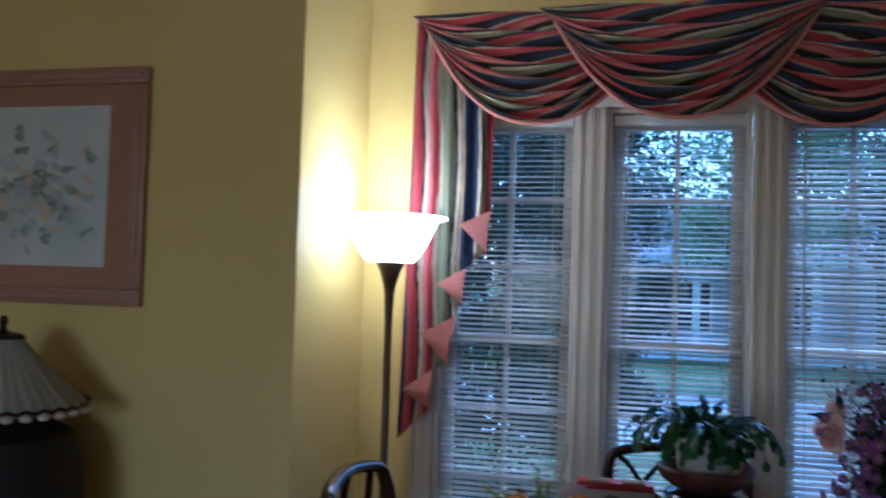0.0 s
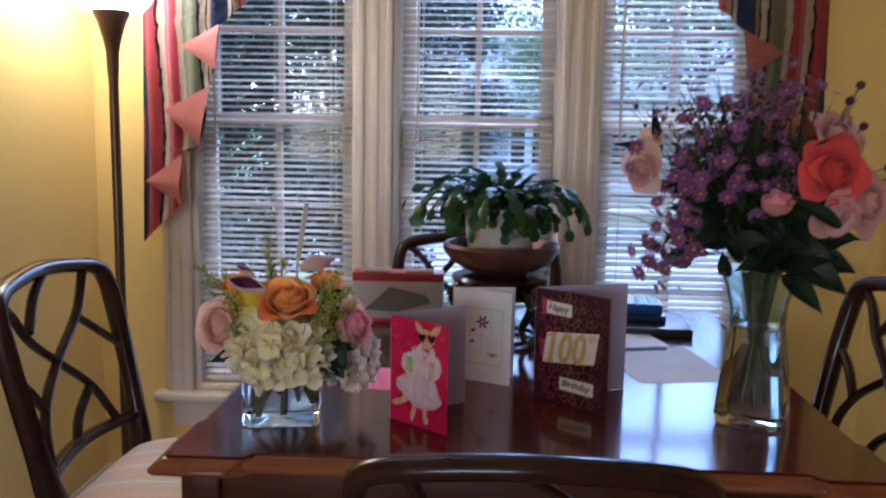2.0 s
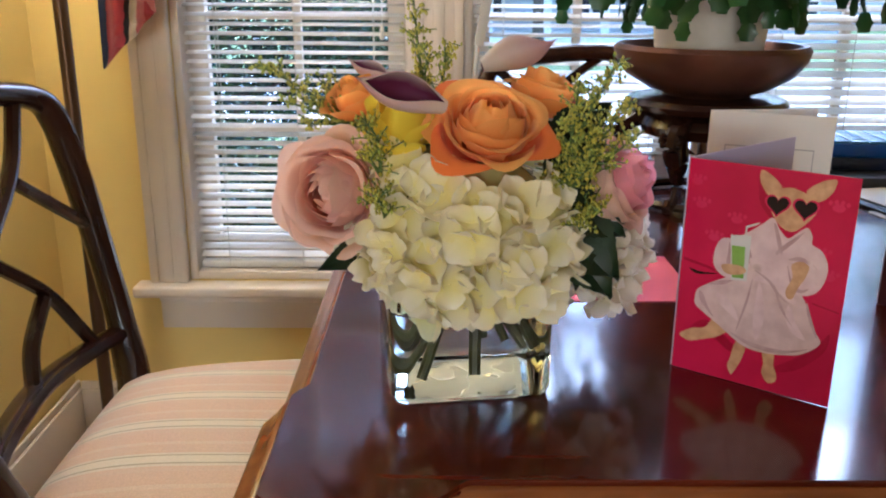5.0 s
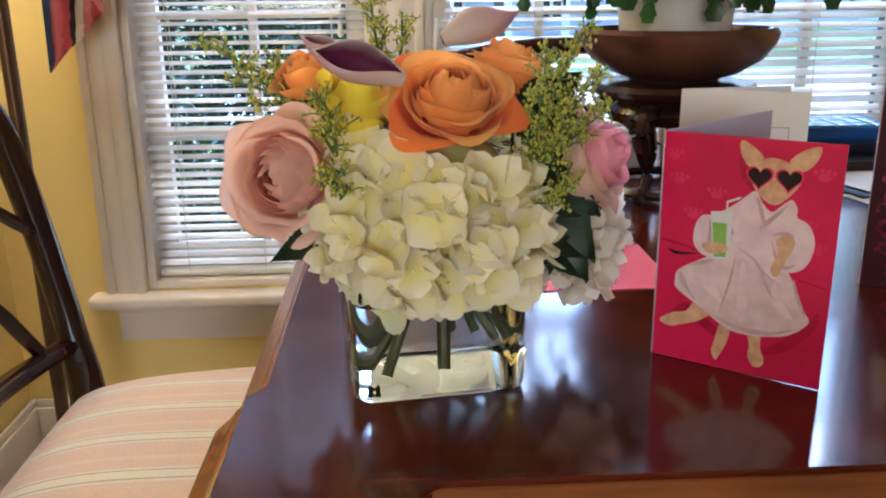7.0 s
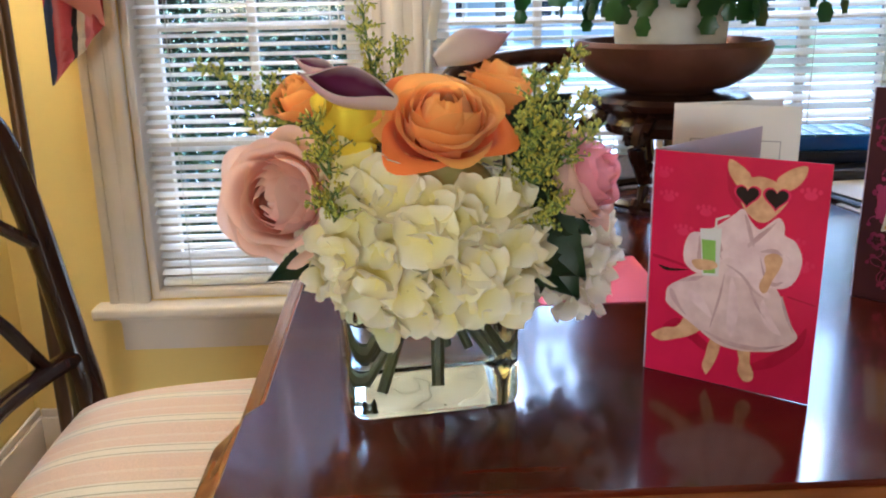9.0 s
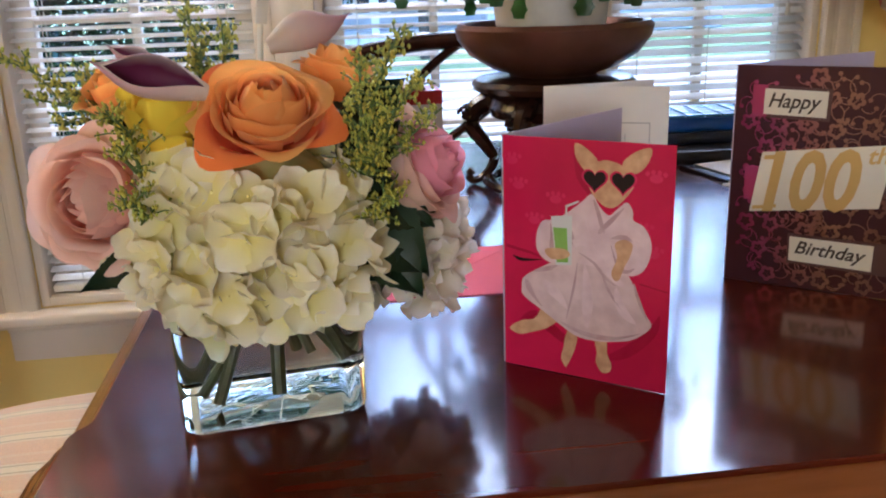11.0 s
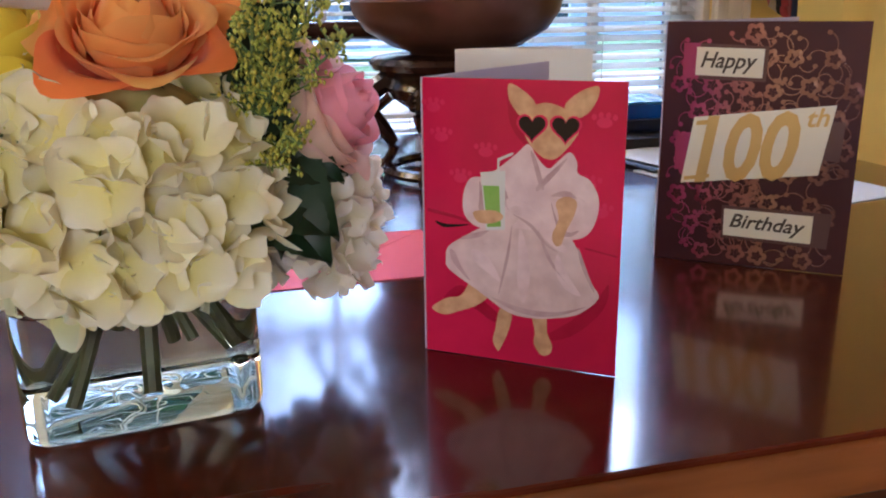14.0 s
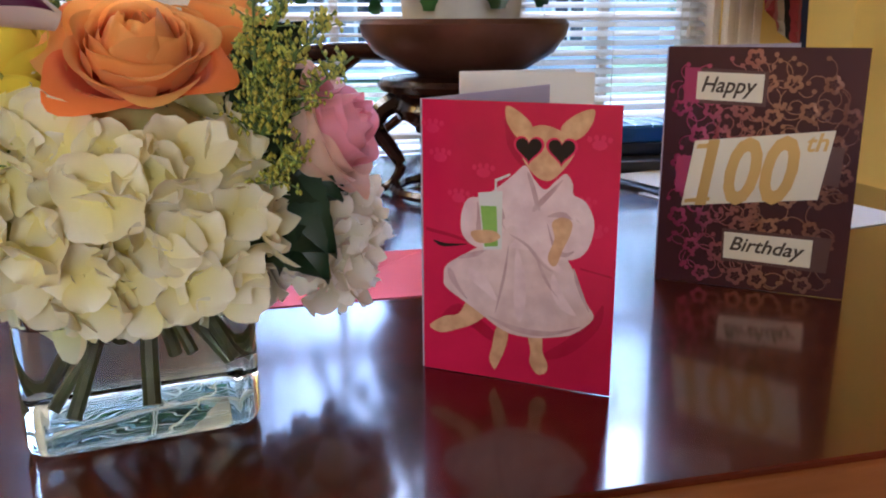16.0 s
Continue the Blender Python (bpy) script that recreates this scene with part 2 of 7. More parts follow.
NAVY, TAN, BLACK = (0.028, 0.042, 0.11), (0.42, 0.28, 0.15), (0.010, 0.009, 0.009)
# cloth stripes; the black ones are widened to paint in shade between folds
M_SWAG = stripe_mat("striped_swag_cloth", [
    (0.0, RED), (0.12, CREAM), (0.15, BLACK), (0.24, NAVY), (0.32, TAN), (0.35, RED), (0.46, BLACK), (0.52, SAGE), (0.60, CREAM), (0.63, BLACK), (0.70, ROSE), (0.78, RED), (0.84, CREAM), (0.87, NAVY), (0.93, BLACK)], wobble=0.04)
M_TAIL = stripe_mat("striped_tail_cloth", [
    (0.0, NAVY), (0.045, RED), (0.17, BLACK), (0.19, CREAM), (0.235, ROSE), (0.30, RED), (0.36, CREAM), (0.40, SAGE), (0.55, BLACK), (0.57, CREAM), (0.61, BLACK), (0.63, TAN), (0.67, NAVY), (0.82, CREAM), (0.86, BLACK), (0.88, TAN), (0.92, RED)], wobble=0.022)
M_LINING = mat("rose_lining", (0.58, 0.22, 0.17), 0.6, col2=(0.52, 0.18, 0.14), scale=12, bump=0.15, bscale=300, sheen=0.3)
M_LAMP_POLE = mat("bronze_pole", (0.10, 0.055, 0.03), 0.3, 0.7, col2=(0.07, 0.04, 0.02))
M_BOWL_GLOW = glow_mat("lit_frosted_glass", (1.0, 0.80, 0.54), 3.2)
M_BULB = glow_mat("bulb", (1.0, 0.78, 0.5), 15.0)
M_VASE = clear_mat("vase_glass", (0.80, 0.95, 0.97), 1.38)
M_WATER = clear_mat("water", (0.98, 1.0, 0.995), 1.33)
M_SPRIG = mat("green_sprig", (0.13, 0.20, 0.05), 0.5, col2=(0.09, 0.14, 0.035), scale=60)
M_STEM = mat("green_stem", (0.055, 0.062, 0.016), 0.5, col2=(0.030, 0.026, 0.009), scale=60)
M_LEAF = mat("dark_leaf", (0.006, 0.017, 0.006), 0.5, spec=0.12, col2=(0.011, 0.028, 0.009), scale=30, bump=0.2, bscale=150, objvar=0.25)
M_CACTUS = mat("cactus_leaf", (0.05, 0.145, 0.035), 0.30, col2=(0.03, 0.09, 0.024), scale=25, objvar=0.35)
M_CERAMIC = mat("white_planter", (0.62, 0.58, 0.52), 0.45, col2=(0.50, 0.46, 0.41), scale=18, bump=0.05)
M_SOIL = mat("soil", (0.05, 0.035, 0.025), 0.95, scale=90, bump=0.8, bscale=300)
M_BRONZE = mat("bronze_bowl", (0.16, 0.068, 0.042), 0.35, 0.5, col2=(0.10, 0.042, 0.026), scale=14, bump=0.1, bscale=40, rvar=0.08)
M_EBONY = wood_mat("ebonised_wood", (0.012, 0.006, 0.005), (0.045, 0.018, 0.012), 0.22, coat=0.4)
M_PAPER = mat("white_card", (0.74, 0.71, 0.66), 0.7, col2=(0.71, 0.68, 0.63), scale=20)
M_ENVELOPE = mat("pale_envelope", (0.70, 0.68, 0.66), 0.75, col2=(0.66, 0.64, 0.62), scale=12)
M_PINK = mat("pink_envelope", (0.78, 0.17, 0.30), 0.7, col2=(0.75, 0.15, 0.27), scale=10)
M_MAGENTA = mat("magenta_card", (0.62, 0.012, 0.075), 0.22, col2=(0.50, 0.010, 0.06), scale=16, coat=0.3)

# ---- building helpers ----
def thing(name, label, category, loc=(0, 0, 0), rz=0.0, group="", kind=""):
    """An Empty at the base of a thing that parents its parts."""
    ob = new(name)
    ob.empty_display_size = 0.05
    ob.matrix_basis = pose(*loc, 0, 0, rz)
    return tagged(ob, label, category, group, kind)


def finish(bm, name, material, smooth=True):
    me = bpy.data.meshes.new(name)
    bmesh.ops.recalc_face_normals(bm, faces=bm.faces[:])
    bm.to_mesh(me)
    bm.free()
    for mm in (material if isinstance(material, (list, tuple)) else [material]):
        me.materials.append(mm)
    if smooth:
        me.shade_smooth()
        me.set_sharp_from_angle(angle=radians(38))
    return me


def part(name, bm, material, parent=None, label="", smooth=True, kind="", m=None):
    """Links a bmesh, or a mesh that is shared, as one object under a thing or part."""
    me = bm if isinstance(bm, bpy.types.Mesh) else finish(bm, name, material, smooth)
    ob = new(name, me)
    if parent is not None:
        ob.parent = parent
    if m is not None:
        ob.matrix_basis = m
    if label:
        ob["label"] = label
    if kind:
        ob["kind"] = kind
    return ob


def setting(name, bm, material, label, category, smooth=False):
    return tagged(part(name, bm, material, None, smooth=smooth), label, category, kind="structure")


def box(bm, x0, x1, y0, y1, z0, z1, bevel=0.0, seg=2, m=None):
    r = bmesh.ops.create_cube(bm, size=1.0)
    t = Matrix.Translation(((x0 + x1) / 2, (y0 + y1) / 2, (z0 + z1) / 2)) @ Matrix.Diagonal((x1 - x0, y1 - y0, z1 - z0, 1))
    bmesh.ops.transform(bm, matrix=(m @ t) if m is not None else t, verts=r["verts"])
    if bevel:
        es = list({e for v in r["verts"] for e in v.link_edges})
        bmesh.ops.bevel(bm, geom=es, offset=bevel, segments=seg, affect="EDGES", profile=0.5)
    return bm


def tube(bm, pts, radii, seg=8, flat=1.0, up=(0, 0, 1), close=True):
    """A round or oval bar along pts; radii one number or one for each point; flat squeezes it along the side axis."""
    pts = [Vector(p) for p in pts]
    if not isinstance(radii, (list, tuple)):
        radii = [radii] * len(pts)
    rings = []
    ref = Vector(up)
    for i, p in enumerate(pts):
        d = (pts[min(i + 1, len(pts) - 1)] - pts[max(i - 1, 0)]).normalized()
        a = d.cross(ref)
        if a.length < 1e-3:
            a = d.cross(Vector((1, 0.01, 0)))
        a.normalize()
        b = d.cross(a).normalized()
        ring = []
        for k in range(seg):
            th = 2 * math.pi * (k + 0.5) / seg
            ring.append(bm.verts.new(p + a * (math.cos(th) * radii[i] * flat) + b * (math.sin(th) * radii[i])))
        rings.append(ring)
    for r0, r1 in zip(rings, rings[1:]):
        for k in range(seg):
            bm.faces.new((r0[k], r0[(k + 1) % seg], r1[(k + 1) % seg], r1[k]))
    if close:
        bm.faces.new(rings[0][::-1])
        bm.faces.new(rings[-1])
    return bm


def curve(pts, n=12):
    """Catmull-Rom through pts."""
    P = [Vector(p) for p in pts]
    P = [P[0] * 2 - P[1]] + P + [P[-1] * 2 - P[-2]]
    out = []
    for i in range(1, len(P) - 2):
        for k in range(n):
            t = k / n
            a, b, c, d = P[i - 1:i + 3]
            out.append(0.5 * ((2 * b) + (c - a) * t + (2 * a - 5 * b + 4 * c - d) * t * t + (3 * b - a - 3 * c + d) * t ** 3))
    out.append(P[-2])
    return out


def lathe(bm, prof, seg=32, at=(0, 0, 0), flat=1.0):
    rings = []
    for r, z in prof:
        if r < 1e-5:
            rings.append([bm.verts.new((at[0], at[1], at[2] + z))])
        else:
            rings.append([bm.verts.new((at[0] + r * math.cos(2 * math.pi * k / seg), at[1] + flat * r * math.sin(2 * math.pi * k / seg), at[2] + z)) for k in range(seg)])
    for a, b in zip(rings, rings[1:]):
        for k in range(seg):
            j = (k + 1) % seg
            if len(a) == 1 and len(b) > 1:
                bm.faces.new((a[0], b[j], b[k]))
            elif len(b) == 1 and len(a) > 1:
                bm.faces.new((a[k], a[j], b[0]))
            elif len(a) > 1:
                bm.faces.new((a[k], a[j], b[j], b[k]))
    return bm


def sheet(bm, nu, nv, fn, uvfn=None, thick=0.0):
    """A grid surface; fn(u, v) gives the place, uvfn(u, v) the cloth's own coordinates."""
    uvl = bm.loops.layers.uv.verify()
    g = [[bm.verts.new(fn(i / nu, j / nv)) for i in range(nu + 1)] for j in range(nv + 1)]
    faces = []
    for j in range(nv):
        for i in range(nu):
            try:
                f = bm.faces.new((g[j][i], g[j][i + 1], g[j + 1][i + 1], g[j + 1][i]))
            except ValueError:
                continue
            faces.append(f)
            for lp, (a, b) in zip(f.loops, ((i, j), (i + 1, j), (i + 1, j + 1), (i, j + 1))):
                lp[uvl].uv = uvfn(a / nu, b / nv) if uvfn else (a / nu, b / nv)
    if thick:
        bmesh.ops.solidify(bm, geom=faces, thickness=thick)
    return faces


def prism(bm, pts, z0, z1, to=None):
    """An outline in x, y raised from z0 to z1; to maps its corners elsewhere."""
    to = to or (lambda p: p)
    a = [bm.verts.new(to(Vector((x, y, z0)))) for x, y in pts]
    b = [bm.verts.new(to(Vector((x, y, z1)))) for x, y in pts]
    bm.faces.new(a[::-1])
    bm.faces.new(b)
    for i in range(len(pts)):
        j = (i + 1) % len(pts)
        bm.faces.new((a[i], a[j], b[j], b[i]))
    return bm


def BM():
    return bmesh.new()


# ---- the room ----
WALL_Y, CEIL = 3.465, 2.74
LEFT, RIGHT = -1.05, 1.365
WIN = [(-0.745, -0.215), (-0.105, 0.410), (0.515, 1.015)]
SILL, HEAD, MEET = 0.395, 2.16, 1.275

ROOM = [(-4.34, -3.74), (4.74, -3.74), (4.74, 2.60), (RIGHT + 0.14, 2.60), (RIGHT + 0.14, 3.6), (LEFT - 0.14, 3.6), (LEFT - 0.14, 2.60), (-4.34, 2.60)]
floor = setting("floor", prism(BM(), ROOM, -0.12, 0.0), M_CARPET, "pinkish beige wall-to-wall carpet", "floor")
ceiling = setting("ceiling", prism(BM(), ROOM, CEIL, CEIL + 0.12), M_CEIL, "plain off-white ceiling", "ceiling")

bm = BM()
box(bm, LEFT - 0.14, WIN[0][0], WALL_Y, WALL_Y + 0.16, 0, CEIL)
box(bm, WIN[2][1], RIGHT + 0.14, WALL_Y, WALL_Y + 0.16, 0, CEIL)
box(bm, WIN[0][0], WIN[2][1], WALL_Y, WALL_Y + 0.16, 0, SILL)
box(bm, WIN[0][0], WIN[2][1], WALL_Y, WALL_Y + 0.16, HEAD, CEIL)
setting("wall_north", bm, M_WALL, "yellow painted wall round the triple window", "wall")
setting("wall_west", box(BM(), LEFT - 0.14, LEFT, 2.60, WALL_Y, 0, CEIL), M_WALL, "yellow painted side wall of the dining bay", "wall")
setting("wall_east", box(BM(), RIGHT, RIGHT + 0.14, 2.60, WALL_Y, 0, CEIL), M_WALL, "yellow painted side wall of the dining bay", "wall")
JAMB = -0.900
setting("wall_picture", prism(BM(), [(-4.2, 2.46), (JAMB, 2.46), (LEFT, 2.60), (-4.2, 2.60)], 0, CEIL), M_WALL, "ochre yellow wall with a framed picture", "wall")
setting("wall_pier", box(BM(), 1.30, 4.6, 2.46, 2.60, 0, CEIL), M_WALL, "yellow painted wall beside the opening", "wall")
setting("wall_far_west", box(BM(), -4.34, -4.2, -3.6, 2.60, 0, CEIL), M_WALL, "plain yellow wall", "wall")
setting("wall_far_east", box(BM(), 4.6, 4.74, -3.6, 2.60, 0, CEIL), M_WALL, "plain yellow wall", "wall")
bm = BM()
box(bm, -4.34, -2.2, -3.74, -3.6, 0, CEIL)
box(bm, -0.1, 4.74, -3.74, -3.6, 0, CEIL)
box(bm, -2.2, -0.1, -3.74, -3.6, 0, 0.8)
box(bm, -2.2, -0.1, -3.74, -3.6, 2.1, CEIL)
setting("wall_south", bm, M_WALL, "plain yellow wall with a window opening", "wall")


def baseboard(x0, x1, y0, y1):
    bm = BM()
    box(bm, x0, x1, y0, y1, 0, 0.115, 0.004)
    along_x = (x1 - x0) > (y1 - y0)
    cx, cy = (x0 + x1) / 2, (y0 + y1) / 2
    if along_x:
        box(bm, x0, x1, cy - 0.004, cy + 0.004, 0.115, 0.135, 0.003)
    else:
        box(bm, cx - 0.004, cx + 0.004, y0, y1, 0.115, 0.135, 0.003)
    setting("baseboard", bm, M_TRIM, "white painted moulded baseboard", "baseboard", True)


baseboard(LEFT, LEFT + 0.018, 2.60, WALL_Y)
baseboard(RIGHT - 0.018, RIGHT, 2.60, WALL_Y)
baseboard(LEFT + 0.018, RIGHT - 0.018, WALL_Y - 0.018, WALL_Y)
baseboard(-4.2, JAMB, 2.442, 2.46)


# ---- windows with their frames, sashes and panes ----
def window(k, x0, x1):
    w = thing("window_%d" % (k + 1), "white double-hung window with muntins and clear panes", "window", kind="structure")
    y0, y1 = WALL_Y + 0.004, WALL_Y + 0.156
    bm = BM()
    box(bm, x0, x0 + 0.018, y0, y1, SILL, HEAD, 0.002)
    box(bm, x1 - 0.018, x1, y0, y1, SILL, HEAD, 0.002)
    box(bm, x0 + 0.018, x1 - 0.018, y0, y1, HEAD - 0.018, HEAD - 0.001, 0.002)
    box(bm, x0 + 0.018, x1 - 0.018, y0, y1, SILL + 0.001, SILL + 0.02, 0.002)
    part("window_frame", bm, M_TRIM, w)
    for name, za, zb, y in (("upper_sash", MEET - 0.018, HEAD - 0.018, 3.585), ("lower_sash", SILL + 0.02, MEET + 0.018, 3.552)):
        a, b = x0 + 0.018, x1 - 0.018
        bm = BM()
        box(bm, a, a + 0.042, y - 0.016, y + 0.016, za, zb, 0.003)
        box(bm, b - 0.042, b, y - 0.016, y + 0.016, za, zb, 0.003)
        top = 0.036 if name == "lower_sash" else 0.05
        bot = 0.07 if name == "lower_sash" else 0.036
        box(bm, a + 0.042, b - 0.042, y - 0.016, y + 0.016, zb - top, zb, 0.003)
        box(bm, a + 0.042, b - 0.042, y - 0.016, y + 0.016, za, za + bot, 0.003)
        s = part(name, bm, M_TRIM, w)
        gx0, gx1, gz0, gz1 = a + 0.042, b - 0.042, za + bot, zb - top
        mid = (gx0 + gx1) / 2
        bm = BM()
        box(bm, mid - 0.009, mid + 0.009, y - 0.012, y + 0.008, gz0, gz1, 0.002)
        for r in (1, 2):
            z = gz0 + (gz1 - gz0) * r / 3
            box(bm, gx0, mid - 0.009, y - 0.012, y + 0.008, z - 0.009, z + 0.009, 0.002)
            box(bm, mid + 0.009, gx1, y - 0.012, y + 0.008, z - 0.009, z + 0.009, 0.002)
        part("muntin", bm, M_TRIM, s)
        for c in range(2):
            for r in range(3):
                xa = (gx0, mid + 0.009)[c]
                xb = (mid - 0.009, gx1)[c]
                zc, zd = gz0 + (gz1 - gz0) * r / 3, gz0 + (gz1 - gz0) * (r + 1) / 3
                ob = part("pane", box(BM(), xa, xb, y + 0.009, y + 0.012, zc, zd), M_PANE, s, smooth=False)
                ob.visible_shadow = False


for k, (a, b) in enumerate(WIN):
    window(k, a, b)


def casing(x0, x1, z0, z1, name="trim", ribs=True):
    """Fluted upright casing: a board with raised beads."""
    bm = BM()
    box(bm, x0, x1, WALL_Y - 0.018, WALL_Y, z0, z1, 0.003)
    if ribs:
        for f in (0.0, 1.0):
            c = x0 + 0.012 + (x1 - x0 - 0.024) * f
            box(bm, c - 0.010, c + 0.010, WALL_Y - 0.0225, WALL_Y - 0.018, z0, z1, 0.002)
        box(bm, (x0 + x1) / 2 - 0.012, (x0 + x1) / 2 + 0.012, WALL_Y - 0.0205, WALL_Y - 0.018, z0, z1, 0.001)
    setting(name, bm, M_TRIM, "white painted moulded window casing", "trim", True)


casing(-0.835, WIN[0][0], SILL, HEAD + 0.09)
casing(WIN[0][1], WIN[1][0], SILL, HEAD)
casing(WIN[1][1], WIN[2][0], SILL, HEAD)
casing(WIN[2][1], 1.105, SILL, HEAD + 0.09)
casing(WIN[0][0], WIN[2][1], HEAD, HEAD + 0.09, ribs=False)
bm = BM()
box(bm, -0.868, 1.138, WALL_Y - 0.055, WALL_Y + 0.004, SILL - 0.028, SILL, 0.008, 3)
setting("window_sill", bm, M_TRIM, "white painted window stool", "window sill", True)
bm = BM()
box(bm, -0.815, 1.085, WALL_Y - 0.02, WALL_Y, SILL - 0.115, SILL - 0.028, 0.005)
box(bm, -0.815, 1.085, WALL_Y - 0.028, WALL_Y - 0.02, SILL - 0.045, SILL - 0.028, 0.004)
setting("trim", bm, M_TRIM, "white painted apron moulding under the window stool", "trim", True)


# ---- venetian blinds ----
def blind(x0, x1, tilt, wand):
    b = thing("venetian_blind", "cream venetian blind with thin slats, lowered and open", "blind", (0, WALL_Y + 0.038, 0), group="window blinds")
    w = x1 - x0 - 0.044
    cx = (x0 + x1) / 2
    part("head_rail", box(BM(), cx - w / 2, cx + w / 2, -0.016, 0.016, HEAD - 0.062, HEAD - 0.024, 0.003), M_BLIND, b)
    part("bottom_rail", box(BM(), cx - w / 2, cx + w / 2, -0.013, 0.013, SILL + 0.024, SILL + 0.040, 0.004), M_BLIND, b)
    bm = BM()
    n = 4

    def slat_at(u, v):
        s = (v - 0.5) * 0.0255
        return ((u - 0.5) * w, s, 0.0018 - 0.0018 * (2 * v - 1) ** 2)
    sheet(bm, 1, n, slat_at, thick=0.0007)
    me = finish(bm, "slat", M_BLIND)
    z = SILL + 0.055
    while z < HEAD - 0.07:
        wob = random.uniform(-1.2, 1.2)
        part("slat", me, None, b, m=Matrix.Translation((cx, 0, z)) @ pose(0, 0, 0, tilt + wob, random.uniform(-0.08, 0.08), 0))
        z += 0.0205
    for f in (0.14, 0.5, 0.86):
        x = cx - w / 2 + w * f
        bm = BM()
        tube(bm, [(x, -0.0135, SILL + 0.03), (x, -0.0135, HEAD - 0.06)], 0.0009, 5)
        tube(bm, [(x, 0.0135, SILL + 0.03), (x, 0.0135, HEAD - 0.06)], 0.0009, 5)
        part("ladder_cord", bm, M_CORD, b)
    if wand:
        part("tilt_wand", tube(BM(), [(cx - w / 2 + 0.05, -0.022, HEAD - 0.06), (cx - w / 2 + 0.055, -0.024, HEAD - 0.95)], 0.0035, 6), M_CORD, b)
        bm = BM()
        xr = cx + w / 2 - 0.05
        tube(bm, [(xr, -0.02, HEAD - 0.06), (xr + 0.002, -0.021, 0.98)], 0.0012, 5)
        lathe(bm, [(0, 0), (0.006, 0.004), (0.004, 0.03), (0, 0.034)], 8, (xr + 0.002, -0.021, 0.95))
        part("pull_cord", bm, M_CORD, b)


blind(*WIN[0], 16, True)
blind(*WIN[1], 16, True)
blind(*WIN[2], 30, True)

# ---- dining table ----
TX0, TX1, TY0, TY1, TZ = -0.267, 0.806, 2.033, 3.17, 0.76


def table_outline(grow=0.0, n=6):
    """Rectangle whose four corners stand proud in soft steps."""
    pts = []
    cx, cy = (TX0 + TX1) / 2, (TY0 + TY1) / 2
    hx, hy = (TX1 - TX0) / 2 + grow, (TY1 - TY0) / 2 + grow
    ox, oy, cx_, cy_, s = 0.012, 0.022, 0.102, 0.118, 0.026

    def ease(a, b, k):
        t = k / n
        t = t * t * (3 - 2 * t)
        return a + (b - a) * t
    quad = []
    for k in range(n + 1):
        quad.append((hx - cx_ - s + s * k / n, ease(hy, hy + oy, k)))
    quad.append((hx + ox - 0.004, hy + oy))
    quad.append((hx + ox, hy + oy - 0.004))
    for k in range(n + 1):
        quad.append((ease(hx + ox, hx, k), hy - cy_ - s * k / n))
    for sx, sy, rev in ((1, 1, False), (1, -1, True), (-1, -1, False), (-1, 1, True)):
        q = [(cx + sx * x, cy + sy * y) for x, y in quad]
        pts += q[::-1] if rev else q
    return pts[::-1]


def outline_stack(bm, levels):
    """Stacks the outline at (grow, z) levels into one closed body."""
    rings = [[bm.verts.new((x, y, z)) for x, y in table_outline(g)] for g, z in levels]
    bm.faces.new(rings[0])
    bm.faces.new(rings[-1][::-1])
    for a, b in zip(rings, rings[1:]):
        for i in range(len(a)):
            j = (i + 1) % len(a)
            bm.faces.new((a[i], b[i], b[j], a[j]))


table = thing("dining_table", "polished mahogany dining table with shaped corners and carved legs", "table")
bm = BM()
outline_stack(bm, [(-0.001, TZ), (0.0, TZ - 0.001), (0.0, TZ - 0.0045), (-0.010, TZ - 0.006), (-0.030, TZ - 0.012)])
part("tabletop", bm, M_TABLE, table, "glossy dark red mahogany top", smooth=False)
bm = BM()
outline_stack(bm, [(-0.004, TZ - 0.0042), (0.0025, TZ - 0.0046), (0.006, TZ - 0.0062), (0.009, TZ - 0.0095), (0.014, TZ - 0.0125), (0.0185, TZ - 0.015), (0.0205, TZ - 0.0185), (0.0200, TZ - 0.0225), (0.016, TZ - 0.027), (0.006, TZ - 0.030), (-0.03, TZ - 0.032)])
part("moulded_edge", bm, M_TABLE_EDGE, table, "moulded mahogany table edge, its brown lightened as if lit")
ZA, ZB = TZ - 0.030, TZ - 0.128
for (x0, x1, y0, y1) in ((TX0 + 0.063, TX1 - 0.063, TY0 + 0.014, TY0 + 0.036), (TX0 + 0.063, TX1 - 0.063, TY1 - 0.036, TY1 - 0.014),
                         (TX0 + 0.014, TX0 + 0.036, TY0 + 0.063, TY1 - 0.063), (TX1 - 0.036, TX1 - 0.014, TY0 + 0.063, TY1 - 0.063)):
    bm = BM()
    box(bm, x0, x1, y0, y1, ZB, ZA, 0.002)
    e = 0.006
    box(bm, x0 - (e if x1 - x0 < 0.1 else 0), x1 + (e if x1 - x0 < 0.1 else 0), y0 - (e if y1 - y0 < 0.1 else 0), y1 + (e if y1 - y0 < 0.1 else 0), ZB - 0.001, ZB + 0.014, 0.004)
    part("apron", bm, M_APRON, table)


